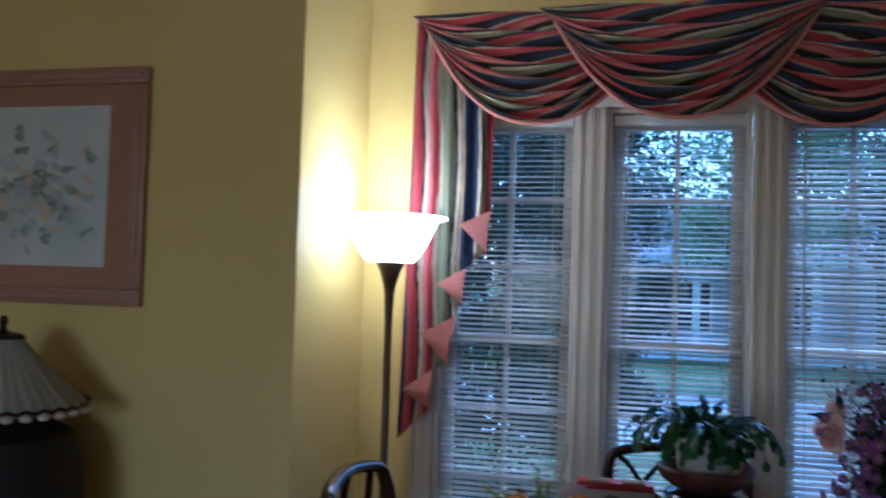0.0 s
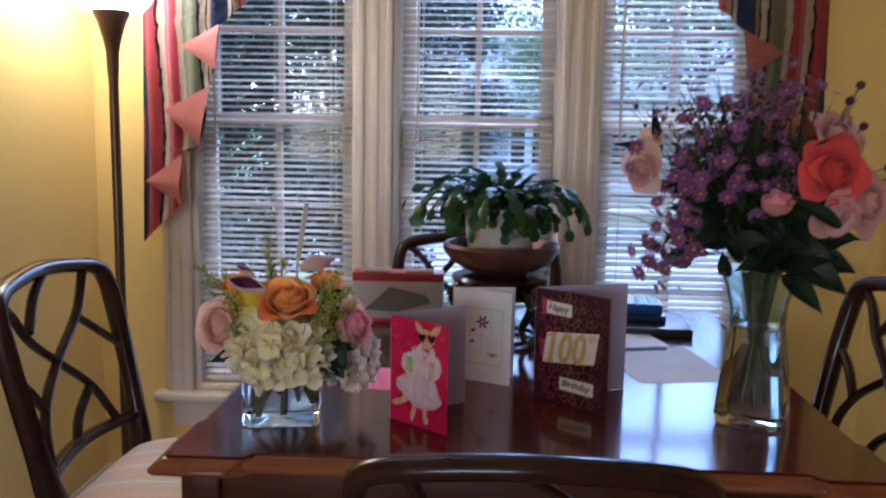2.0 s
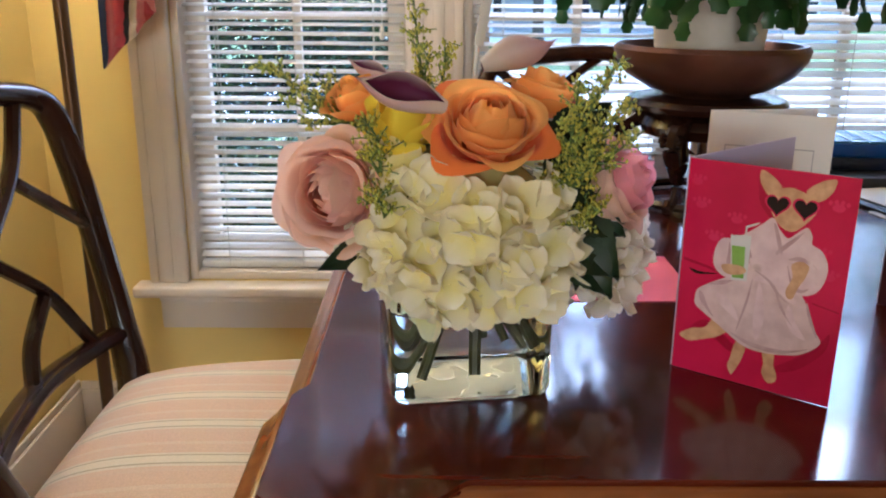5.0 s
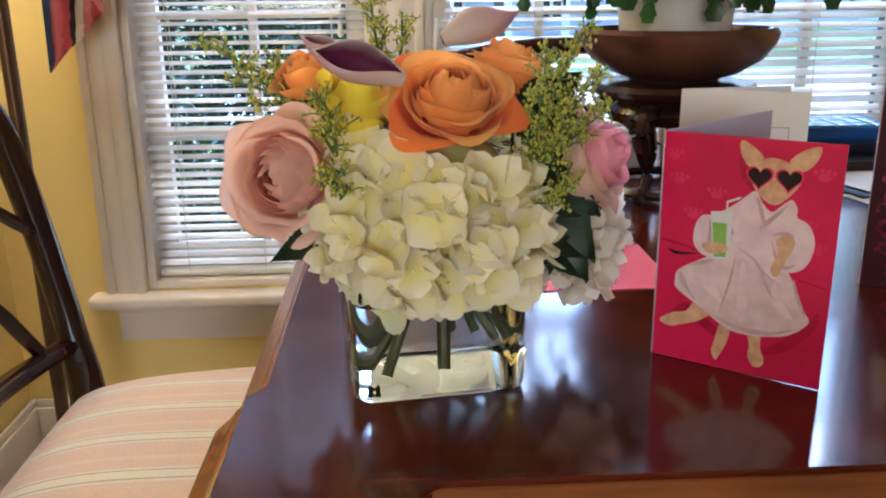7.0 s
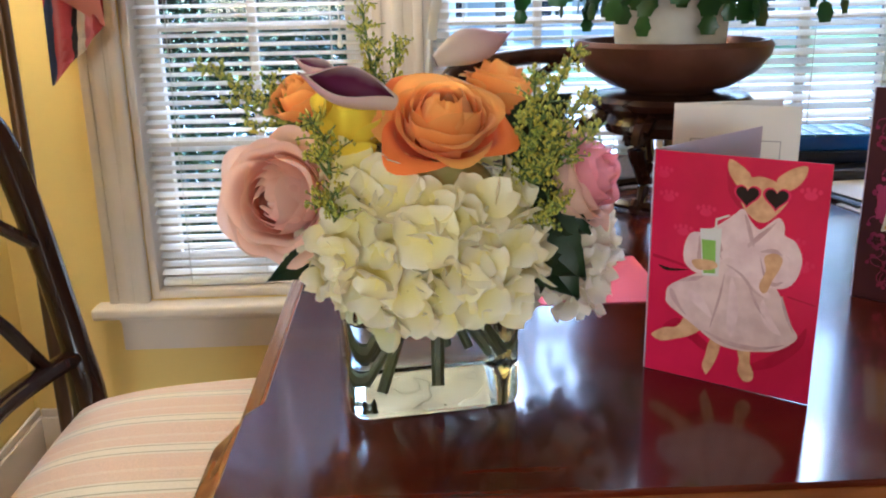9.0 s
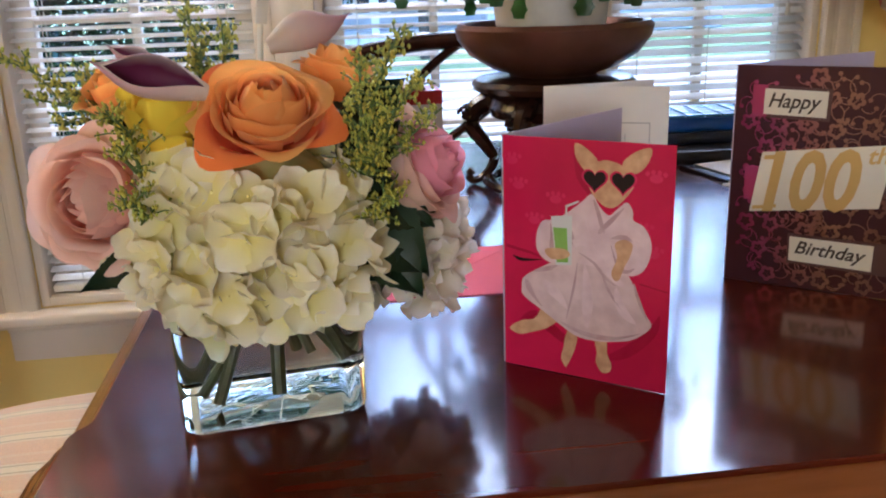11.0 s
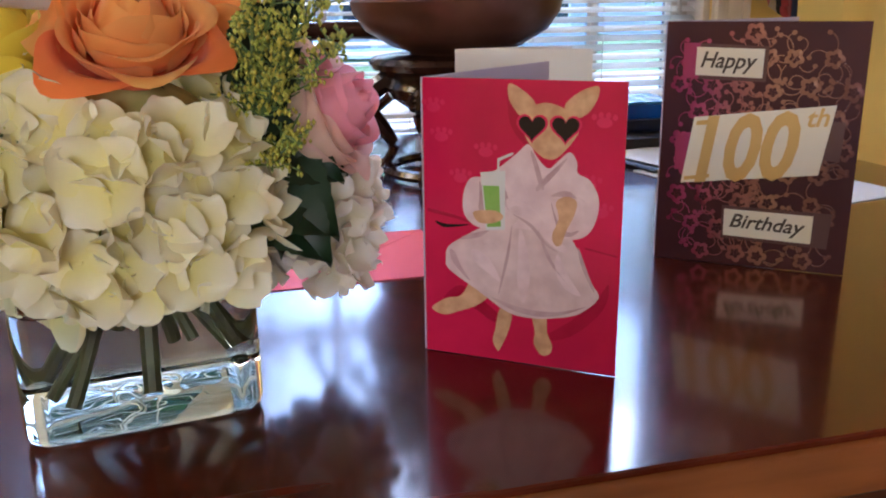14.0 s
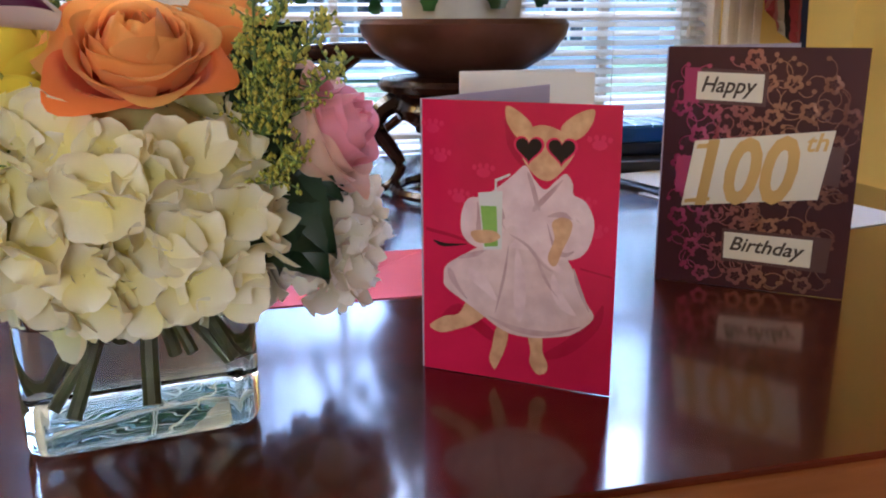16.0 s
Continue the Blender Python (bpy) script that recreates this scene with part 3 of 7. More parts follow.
def table_leg(x, y, sx, sy):
    bm = BM()
    box(bm, x - 0.030, x + 0.030, y - 0.030, y + 0.030, ZB - 0.004, ZA, 0.004)
    leg = part("leg", bm, M_APRON, table, "carved mahogany cabriole leg")
    d = Vector((sx, sy, 0)).normalized()
    prof = [(0.000, 0.62, 0.044), (0.016, 0.57, 0.056), (0.022, 0.50, 0.048), (0.014, 0.38, 0.036), (-0.006, 0.24, 0.026), (-0.004, 0.12, 0.022), (0.018, 0.055, 0.026), (0.034, 0.03, 0.040), (0.036, 0.004, 0.036)]
    pts = curve([Vector((x, y, z)) + d * o for o, z, r in prof], 4)
    rad = [v.x for v in curve([(r, 0, 0) for o, z, r in prof], 4)]
    part("knee_and_foot", tube(BM(), pts, rad, 14), M_APRON, leg)
    bm = BM()
    side = Vector((-d.y, d.x, 0))
    for s in (-1, 1):
        c = Vector((x, y, 0.575)) + d * 0.052 + side * (0.034 * s)
        sp = []
        for i in range(40):
            th = i / 39 * 4.2 * math.pi
            r = 0.030 * (1 - i / 44)
            sp.append(c + side * (s * r * math.cos(th)) + Vector((0, 0, r * math.sin(th))) + d * (0.010 * i / 39))
        tube(bm, sp, 0.0045, 6)
    for i in range(5):
        a = (i - 2) * 0.35
        tip = Vector((x, y, 0.565)) + d * 0.088
        tube(bm, [tip, tip + side * (0.03 * math.sin(a)) + Vector((0, 0, -0.075 * math.cos(a))) - d * 0.012], [0.008, 0.002], 6)
    part("carving", bm, M_APRON, leg, "carved scrolls and leaves")


for x, sx in ((TX0 + 0.033, -1), (TX1 - 0.033, 1)):
    for y, sy in ((TY0 + 0.033, -1), (TY1 - 0.033, 1)):
        table_leg(x, y, sx, sy)


# ---- dining chairs ----
def make_chair():
    c = thing("dining_chair", "dark mahogany dining chair with curved lattice back and striped seat", "chair", group="chairs round the table")
    HT, ZR = 0.918, 0.535

    def width(v):
        return 0.214 + 0.020 * math.sin(min(1, max(0, v)) * 2.2)

    def at(u, v, push=0.0):
        """u from -1 to 1 across the back, v from 0 at the lower rail to 1 at the crest."""
        z = ZR + (HT - ZR) * v
        back = -0.215 - 0.19 * (z - 0.47) - 0.06 * max(0, z - 0.47) ** 2
        return Vector((u * width(v), back - 0.030 * (1 - u * u) + push, z))
    for s in (-1, 1):
        pts = [Vector((s * 0.165, -0.30, 0.0)), Vector((s * 0.175, -0.245, 0.20)), Vector((s * 0.188, -0.212, 0.42)), at(s, 0.0), at(s, 0.3), at(s, 0.6), at(s, 0.82)]
        pp = curve(pts, 5)
        rr = [0.017 + 0.006 * min(1, i / len(pp) * 2.2) + 0.010 * math.exp(-((p.z - 0.45) / 0.09) ** 2) for i, p in enumerate(pp)]
        part("back_post", tube(BM(), pp, rr, 10, 0.85), M_CHAIR, c)
    crest = curve([at(-1, 0.76), at(-0.99, 0.87), at(-0.92, 0.965), at(-0.62, 1.015), at(0, 1.045), at(0.62, 1.015), at(0.92, 0.965), at(0.99, 0.87), at(1, 0.76)], 6)
    bm = BM()
    tube(bm, crest, 0.0225, 12, 0.8, up=(0, 1, 0))
    tube(bm, [p + Vector((0, 0.016, 0)) for p in crest[3:-3]], 0.006, 8, up=(0, 1, 0))
    part("crest_rail", bm, M_CHAIR, c)
    low = curve([at(-1, 0.02), at(-0.6, 0.03), at(0, 0.045), at(0.6, 0.03), at(1, 0.02)], 6)
    bm = BM()
    tube(bm, low, 0.019, 10, 0.7, up=(0, 1, 0))
    tube(bm, [p + Vector((0, 0.012, 0.006)) for p in low], 0.005, 6, up=(0, 1, 0))
    part("lower_rail", bm, M_CHAIR, c)
    bars = [
        [(0.92, 0.97), (0.70, 0.87), (0.48, 0.70), (0.09, 0.525), (-0.35, 0.32), (-0.56, 0.145), (-0.70, 0.02)],
        [(-0.70, 0.99), (-0.43, 0.75), (0.06, 0.54), (0.47, 0.37), (0.69, 0.20), (0.75, 0.02)],
        [(-0.06, 1.02), (0.22, 0.90), (0.46, 0.74)],
        [(-0.43, 0.715), (-0.66, 0.61), (-0.96, 0.47)],
        [(0.98, 0.58), (0.76, 0.48), (0.56, 0.33)],
        [(-0.32, 0.30), (-0.04, 0.18), (0.10, 0.05)]]
    for b in bars:
        part("lattice_bar", tube(BM(), curve([at(u, v) for u, v in b], 6), 0.0115, 8, 0.8, up=(0, 1, 0)), M_CHAIR, c)
    bm = BM()
    prism(bm, [(-0.192, -0.205), (0.192, -0.205), (0.252, 0.205), (-0.252, 0.205)], 0.355, 0.40)
    bmesh.ops.bevel(bm, geom=bm.edges[:], offset=0.006, segments=2, affect="EDGES")
    part("seat_frame", bm, M_CHAIR, c)
    bm = BM()

    def top(u, v):
        x, y = u * 2 - 1, v * 2 - 1
        px = math.copysign(1 - (1 - abs(x)) ** 2.0, x)
        py = math.copysign(1 - (1 - abs(y)) ** 2.0, y)
        w = 0.198 + 0.038 * (py + 1)
        dome = max(0.0, (1 - abs(px) ** 3.0) * (1 - abs(py) ** 3.0))
        edge = min(1.0, 10 * (1 - max(abs(x), abs(y))))
        return (px * (w + 0.008), py * 0.222, 0.395 + 0.070 * edge ** 0.6 + 0.056 * dome ** 0.6)
    sheet(bm, 40, 40, top, lambda u, v: (top(u, v)[0] / 0.081 + 0.22, v))
    part("seat", bm, M_SEAT, c, "cream and peach striped upholstered seat")
    for s in (-1, 1):
        part("leg", tube(BM(), [(s * 0.228, 0.18, 0.40), (s * 0.226, 0.18, 0.2), (s * 0.222, 0.178, 0.0)], [0.026, 0.023, 0.019], 8), M_CHAIR, c)
        part("stretcher", tube(BM(), [(s * 0.173, -0.25, 0.17), (s * 0.224, 0.18, 0.17)], 0.011, 8), M_CHAIR, c)
    part("stretcher", tube(BM(), [(-0.2, -0.03, 0.17), (0.2, -0.03, 0.17)], 0.011, 8), M_CHAIR, c)
    return c


chair = make_chair()
chair.matrix_basis = pose(-0.432, 2.585, 0, 0, 0, -90.5)
copy_thing(chair, pose(0.768, 2.62, 0, 0, 0, 90))
copy_thing(chair, pose(0.262, 2.065, 0, 0, 0, 0) @ Matrix.Diagonal((0.945, 0.94, 0.932, 1)))
copy_thing(chair, pose(0.165, 3.03, 0, 0, 0, 180))


# ---- torchiere floor lamp ----
LX, LY = -0.835, 3.13
lamp = thing("floor_lamp", "lit bronze torchiere floor lamp with frosted glass bowl", "lamp", (LX, LY, 0))
part("base", lathe(BM(), [(0, 0), (0.135, 0), (0.138, 0.008), (0.125, 0.018), (0.05, 0.03), (0.02, 0.05), (0.015, 0.07), (0, 0.07)], 32), M_LAMP_POLE, lamp)
part("pole", lathe(BM(), [(0.0, 0.05), (0.013, 0.05), (0.013, 0.7), (0.016, 0.705), (0.016, 0.72), (0.013, 0.725), (0.013, 1.36), (0.016, 1.40), (0.017, 1.44), (0.022, 1.47), (0.036, 1.52), (0.052, 1.555), (0.05, 1.56), (0, 1.56)], 24), M_LAMP_POLE, lamp)
part("glass_bowl", lathe(BM(), [(0.0, 1.553), (0.080, 1.554), (0.098, 1.572), (0.128, 1.62), (0.155, 1.68), (0.166, 1.702), (0.198, 1.712), (0.198, 1.717), (0.162, 1.707), (0.150, 1.682), (0.123, 1.624), (0.094, 1.578), (0.076, 1.561), (0, 1.560)], 40), M_BOWL_GLOW, lamp, "glowing frosted glass bowl")
part("bulb", lathe(BM(), [(0, 1.60), (0.02, 1.605), (0.034, 1.65), (0.03, 1.69), (0, 1.71)], 16), M_BULB, lamp)
glow = new("floor_lamp_light", bpy.data.lights.new("floor_lamp_light", "POINT"))
glow.data.energy, glow.data.color, glow.data.shadow_soft_size = 1.2, (1.0, 0.85, 0.66), 0.05
glow.matrix_world = pose(LX, LY, 1.765)


# ---- drapes: cascades at both sides and three swags ----
def cascade(side):
    """A pleated tail that steps down from the window towards its outer edge, showing its lining at each fold."""
    mirror = (lambda x: x) if side < 0 else (lambda x: 0.305 - x)
    d = thing("curtain_cascade", "striped red, navy and sage curtain tail with rose lining", "curtain", group="window drapery")
    yb, top = WALL_Y - 0.085, 2.50
    # each fold: the lining's left point, its upper and its lower point on the inner edge
    folds = [((-0.635, 1.706), (-0.523, 1.760), (-0.533, 1.604)), ((-0.718, 1.483), (-0.606, 1.545), (-0.620, 1.411)),
             ((-0.777, 1.294), (-0.641, 1.366), (-0.672, 1.185)), ((-0.838, 1.082), (-0.727, 1.165), (-0.735, 1.010))]
    edge = [(-0.516, top)] + [p for f in folds for p in f[1:]] + [(-0.852, 0.897)]

    def inner(z):
        for (xa, za), (xb, zb) in zip(edge, edge[1:]):
            if z >= zb:
                return xb + (xa - xb) * min(1.0, (z - zb) / (za - zb))
        return edge[-1][0]

    def outer(z):
        return -0.832 - 0.026 * (top - z) / 1.6
    levels = sorted({top + (0.897 - top) * k / 70 for k in range(71)} | {z for x, z in edge}, reverse=True)
    nv = len(levels) - 1

    def at(u, v):
        z = levels[round(v * nv)]
        x = outer(z) + u * (inner(z) - outer(z))
        w = (x + 0.845) / 0.33
        y = yb - 0.026 * math.sin(w * 5.2 * math.pi) ** 2 - 0.012 * v - 0.012 * u
        return (mirror(x), y, z)

    def cloth(u, v):
        z = levels[round(v * nv)]
        return (0.005 + 0.975 * (outer(z) + u * (inner(z) - outer(z)) + 0.846) / 0.33 + 0.02 * math.sin(z * 9), v)
    bm = BM()
    sheet(bm, 60, nv, at, cloth, thick=0.0015)
    part("striped_tail", bm, M_TAIL, d)
    for k, (a, b, c) in enumerate(folds):
        a, b, c = (Vector((p[0], 0, p[1])) for p in (a, b, c))

        def fold(u, v, a=a, b=b, c=c, k=k):
            p = a.lerp(b.lerp(c, u), v)
            return (mirror(p.x + 0.004 * v), yb - 0.046 - 0.016 * math.sin(u * 3.1) * v - 0.004 * math.sin(u * 8 + k) * v, p.z)
        bm = BM()
        sheet(bm, 12, 12, fold, thick=0.002)
        part("lining_fold", bm, M_LINING, d, "rose pink lining")


cascade(-1)
cascade(1)


def swag(x0, x1, drop, ytop, phase, lean):
    s = thing("curtain_swag", "striped red, navy and sage fabric swag with sagging folds", "curtain", group="window drapery")
    top = 2.505
    bm = BM()
    n = 15

    def at(u, v):
        sag = 1 - abs(2 * u - 1) ** 2.2
        z = top - 0.05 * v * (1 - sag) - drop * sag * v ** 0.85
        fold = 2 * abs(math.sin(v * n * 0.5 * math.pi + 0.45 * math.sin(u * 6 + phase))) ** 0.7 - 1
        w = 0.044 * (0.3 + 0.7 * sag) * (0.4 + 0.6 * v)
        x = x0 + (x1 - x0) * (u + 0.06 * (1 - 2 * u) * v)
        y = ytop - 0.02 - 0.085 * sag * v ** 0.7 - w * (0.5 + 0.5 * fold)
        return (x, y, z + 0.010 * sag * fold)
    sheet(bm, 56, 150, at, lambda u, v: (lean * ((x0 + x1) / 2 - x0 - (x1 - x0) * u) * 0.75 - v * 3.0 + phase + 0.05 * math.sin(u * 8 + v * 5), v))
    part("folded_cloth", bm, M_SWAG, s)
    edge = [Vector(at(k / 56, 1.0)) for k in range(57)]
    part("hem", tube(BM(), [p + Vector((0, 0.002, -0.003)) for p in edge], 0.0065, 8, 0.6), M_LINING, s, "rolled rose hem")
    bm = BM()

    def back(u, v):
        p = Vector(at(u, 1.0))
        return (p.x, p.y + 0.03 + 0.045 * v, p.z - 0.004 + 0.16 * v * (0.3 + 0.7 * (1 - abs(2 * u - 1) ** 2)))
    sheet(bm, 40, 6, back)
    part("lining", bm, M_LINING, s, "rose pink lining")


swag(-0.845, 0.16, 0.450, WALL_Y - 0.10, 0.0, 1)
swag(0.14, 1.135, 0.47, WALL_Y - 0.10, 0.9, -1)
swag(-0.36, 0.66, 0.445, WALL_Y - 0.135, 0.4, 1)
setting("trim", box(BM(), -0.84, 1.13, WALL_Y - 0.10, WALL_Y - 0.001, 2.485, 2.503, 0.002), M_TRIM, "mounting board behind the swags", "trim")

# ---- flowers ----
def axis_pose(at, d, spin=0.0, scale=1.0):
    """A pose at a place whose z points along d."""
    q = Vector(d).normalized().to_track_quat("Z", "Y")
    return Matrix.Translation(at) @ q.to_matrix().to_4x4() @ pose(0, 0, 0, 0, 0, spin) @ Matrix.Diagonal((scale, scale, scale, 1))


M_ORANGE = petal_mat("orange_petal", (0.95, 0.27, 0.02), (0.98, 0.53, 0.13), trans=0.45)
M_ORANGE_RED = petal_mat("red_orange_petal", (0.82, 0.13, 0.02), (0.90, 0.24, 0.04), trans=0.35)
M_BLUSH = petal_mat("blush_petal", (0.92, 0.46, 0.36), (0.96, 0.68, 0.58), trans=0.4)
M_BLUSH_OUT = petal_mat("pale_blush_petal", (0.88, 0.68, 0.44), (0.95, 0.66, 0.54), trans=0.4)
M_ROSE_PINK = petal_mat("pink_petal", (0.90, 0.52, 0.50), (0.90, 0.40, 0.50), trans=0.4)
M_ROSE_CREAM = petal_mat("cream_pink_petal", (0.82, 0.74, 0.50), (0.92, 0.66, 0.58), trans=0.4)
M_YELLOW = petal_mat("yellow_petal", (0.92, 0.68, 0.02), (0.95, 0.80, 0.04), trans=0.4)
# cream petals; yellow bases and darker core also paint in shade between florets
M_HYDRANGEA = petal_mat("hydrangea_petal", (0.88, 0.80, 0.30), (0.91, 0.87, 0.69), trans=0.28)
M_HYDRANGEA_CORE = mat("hydrangea_core", (0.55, 0.50, 0.18), 0.7, col2=(0.42, 0.42, 0.12), scale=60)
# white petals with the shade on the rear heads put into a dimmer colour
M_HYDRANGEA_W = petal_mat("shaded_hydrangea_petal", (0.74, 0.69, 0.50), (0.84, 0.78, 0.72), trans=0.3)
M_CALLA_OUT = petal_mat("mauve_calla", (0.82, 0.70, 0.62), (0.64, 0.36, 0.44), trans=0.3)
M_CALLA_IN = petal_mat("purple_calla", (0.10, 0.006, 0.045), (0.90, 0.80, 0.74), trans=0.1)
M_ASTER = petal_mat("violet_aster", (0.21, 0.065, 0.22), (0.31, 0.125, 0.34))
M_CORAL = petal_mat("coral_petal", (0.74, 0.05, 0.04), (0.82, 0.10, 0.08))
M_DUSTY = petal_mat("dusty_pink_petal", (0.72, 0.40, 0.36), (0.74, 0.42, 0.40))
M_BUDYELLOW = mat("goldenrod_bud", (0.62, 0.55, 0.06), 0.6, col2=(0.34, 0.42, 0.06), scale=80, island=0.2)
M_ASTEREYE = mat("aster_eye", (0.60, 0.36, 0.03), 0.7, scale=200)
M_DARKBUD = mat("dark_bud", (0.045, 0.020, 0.035), 0.6)


def rose(parent, at, d, R, n, mats, spin=0.0, H=1.15, seed=1, label="", open_=1.0, split=0.80):
    """A rose: petals wound round a bud, the outer ones bent outwards. mats: inner, outer."""
    rnd = random.Random(seed)
    bm = BM()
    lathe(bm, [(0, 0), (R * 0.20, R * 0.06), (R * 0.26, R * 0.3), (R * 0.15, R * 0.5), (R * 0.04, R * 0.64), (0, R * 0.66)], 12)
    core = part("rose", bm, mats[0], parent, label, m=axis_pose(at, d, spin))
    for i in range(n):
        t = i / (n - 1)
        phi = i * 2.3998 + rnd.uniform(-0.25, 0.25)
        half = 1.50 - 0.50 * t + rnd.uniform(-0.1, 0.1)
        belly = R * (0.24 + 0.50 * t)
        spread = min(1.0, max(0.0, (t - 0.06) / 0.85))
        rim = belly * (0.22 + (0.78 + 0.42 * open_) * spread * spread * (3 - 2 * spread)) * rnd.uniform(0.95 - 0.05 * t, 1.04 + 0.04 * t)
        ht = R * H * (0.76 + 0.24 * min(1.0, t / 0.35)) * (1.0 - (0.34 + 0.24 * min(1.2, open_)) * t ** 1.1) * rnd.uniform(0.96 - 0.10 * t, 1.04 + 0.05 * t)
        curl = t ** 1.2 * rnd.uniform(0.4, 1.4)
        ph1, ph2 = rnd.uniform(0, 6), rnd.uniform(0, 6)
        point = rnd.uniform(0.0, 0.08)

        def at_p(u, v, phi=phi, half=half, belly=belly, rim=rim, ht=ht, curl=curl, ph1=ph1, ph2=ph2, t=t, point=point):
            s = u * 2 - 1
            edge = 1 - 0.30 * abs(s) ** 3.2 + 0.030 * math.sin(s * 3.4 + ph1) + 0.012 * math.sin(s * 8 + ph2) + point * t * math.exp(-(s / 0.25) ** 2)
            h = v * edge
            r = R * 0.05 + (belly - R * 0.05) * math.sin(min(1.0, h / 0.6) * math.pi / 2) ** 0.8
            k = max(0.0, (h - 0.42) / 0.58)
            r += (rim - belly) * k ** 1.7
            lip = max(0.0, (h - 0.80) / 0.20)
            r += R * 0.12 * curl * lip ** 1.5 + R * k * (0.055 * math.sin(s * 3.8 + ph2) + 0.016 * math.sin(s * 8 + ph1)) * (0.35 + 0.8 * t)
            r *= 1 + 0.05 * s
            z = ht * h - R * 0.12 * curl * lip ** 2
            a = phi + s * half * (0.45 + 0.55 * min(1.0, v * 1.6))
            return (r * math.cos(a), r * math.sin(a), z)
        bm = BM()
        sheet(bm, 18, 14, at_p)
        part("petal", bm, mats[1] if t > split else mats[0], core)
    bm = BM()
    for k in range(5):
        a = k * 2 * math.pi / 5
        tube(bm, curve([(R * 0.1 * math.cos(a), R * 0.1 * math.sin(a), 0), (R * 0.35 * math.cos(a), R * 0.35 * math.sin(a), -R * 0.05), (R * 0.6 * math.cos(a), R * 0.6 * math.sin(a), -R * 0.28)], 4),
             [R * 0.06, R * 0.07, R * 0.075, R * 0.07, R * 0.06, R * 0.05, R * 0.035, R * 0.02, R * 0.005], 5, 0.3)
    part("calyx", bm, M_LEAF, core)
    return core


def floret_mesh(k, material, size=0.0185):
    """Four rounded, slightly cupped petals with a small eye."""
    rnd = random.Random(50 + k)
    bm = BM()
    for q in range(4):
        a0 = q * math.pi / 2 + rnd.uniform(-0.12, 0.12)
        cup = rnd.uniform(-0.45, 1.0)
        ln = size * rnd.uniform(0.85, 1.15)
        tw = rnd.uniform(-0.35, 0.35)

        wv = rnd.uniform(0, 6)

        def at(u, v, a0=a0, cup=cup, ln=ln, tw=tw, wv=wv):
            s = u * 2 - 1
            w = 0.58 * math.sin(min(1.0, 0.05 + v * 0.90) * math.pi * 0.94) ** 0.66
            r = ln * (0.05 + 0.95 * v) * (1 - 0.16 * s * s * v)
            x, y = r, s * w * ln
            z = ln * (cup * v * v * 0.6 + 0.16 * s * s * v + 0.06 * v * math.sin(4 * s + wv)) + tw * y * v
            return (x * math.cos(a0) - y * math.sin(a0), x * math.sin(a0) + y * math.cos(a0), z + 0.0007 * q)
        sheet(bm, 6, 6, at)
    bmesh.ops.create_icosphere(bm, subdivisions=1, radius=0.0014, matrix=Matrix.Translation((0, 0, 0.001)))
    return finish(bm, "floret", material)


def hydrangea(parent, at, radii, count, material, label, seed=3, size=0.0178, low=-0.75, clear=()):
    rnd = random.Random(seed)
    bm = BM()
    bmesh.ops.create_icosphere(bm, subdivisions=3, radius=1.0)
    bmesh.ops.transform(bm, matrix=Matrix.Diagonal((*[r * 0.77 for r in radii], 1)), verts=bm.verts[:])
    for v in bm.verts:
        v.co *= 1 + 0.08 * noise.noise(v.co * 60)
    head = part("hydrangea", bm, M_HYDRANGEA_CORE, parent, label, m=Matrix.Translation(at))
    meshes = [floret_mesh(k, material, size) for k in range(6)]
    for i in range(count):
        z = 1 - 2 * (i + 0.5) / count
        if z < low:
            continue
        th = i * 2.39996 + rnd.uniform(-0.12, 0.12)
        rr = math.sqrt(1 - z * z)
        nrm = Vector((rr * math.cos(th), rr * math.sin(th), z))
        bumpy = 0.93 + 0.10 * noise.noise(nrm * 3.1) + rnd.uniform(-0.04, 0.05)
        p = Vector((nrm.x * radii[0], nrm.y * radii[1], nrm.z * radii[2])) * bumpy
        if any((p + Vector(at) - Vector(c)).length < r for c, r in clear):
            continue
        d = nrm + Vector((rnd.uniform(-1, 1), rnd.uniform(-1, 1), rnd.uniform(-1, 1))) * 0.44
        part("floret", rnd.choice(meshes), None, head, m=axis_pose(p, d, rnd.uniform(0, 360), rnd.uniform(0.85, 1.25)))
    return head


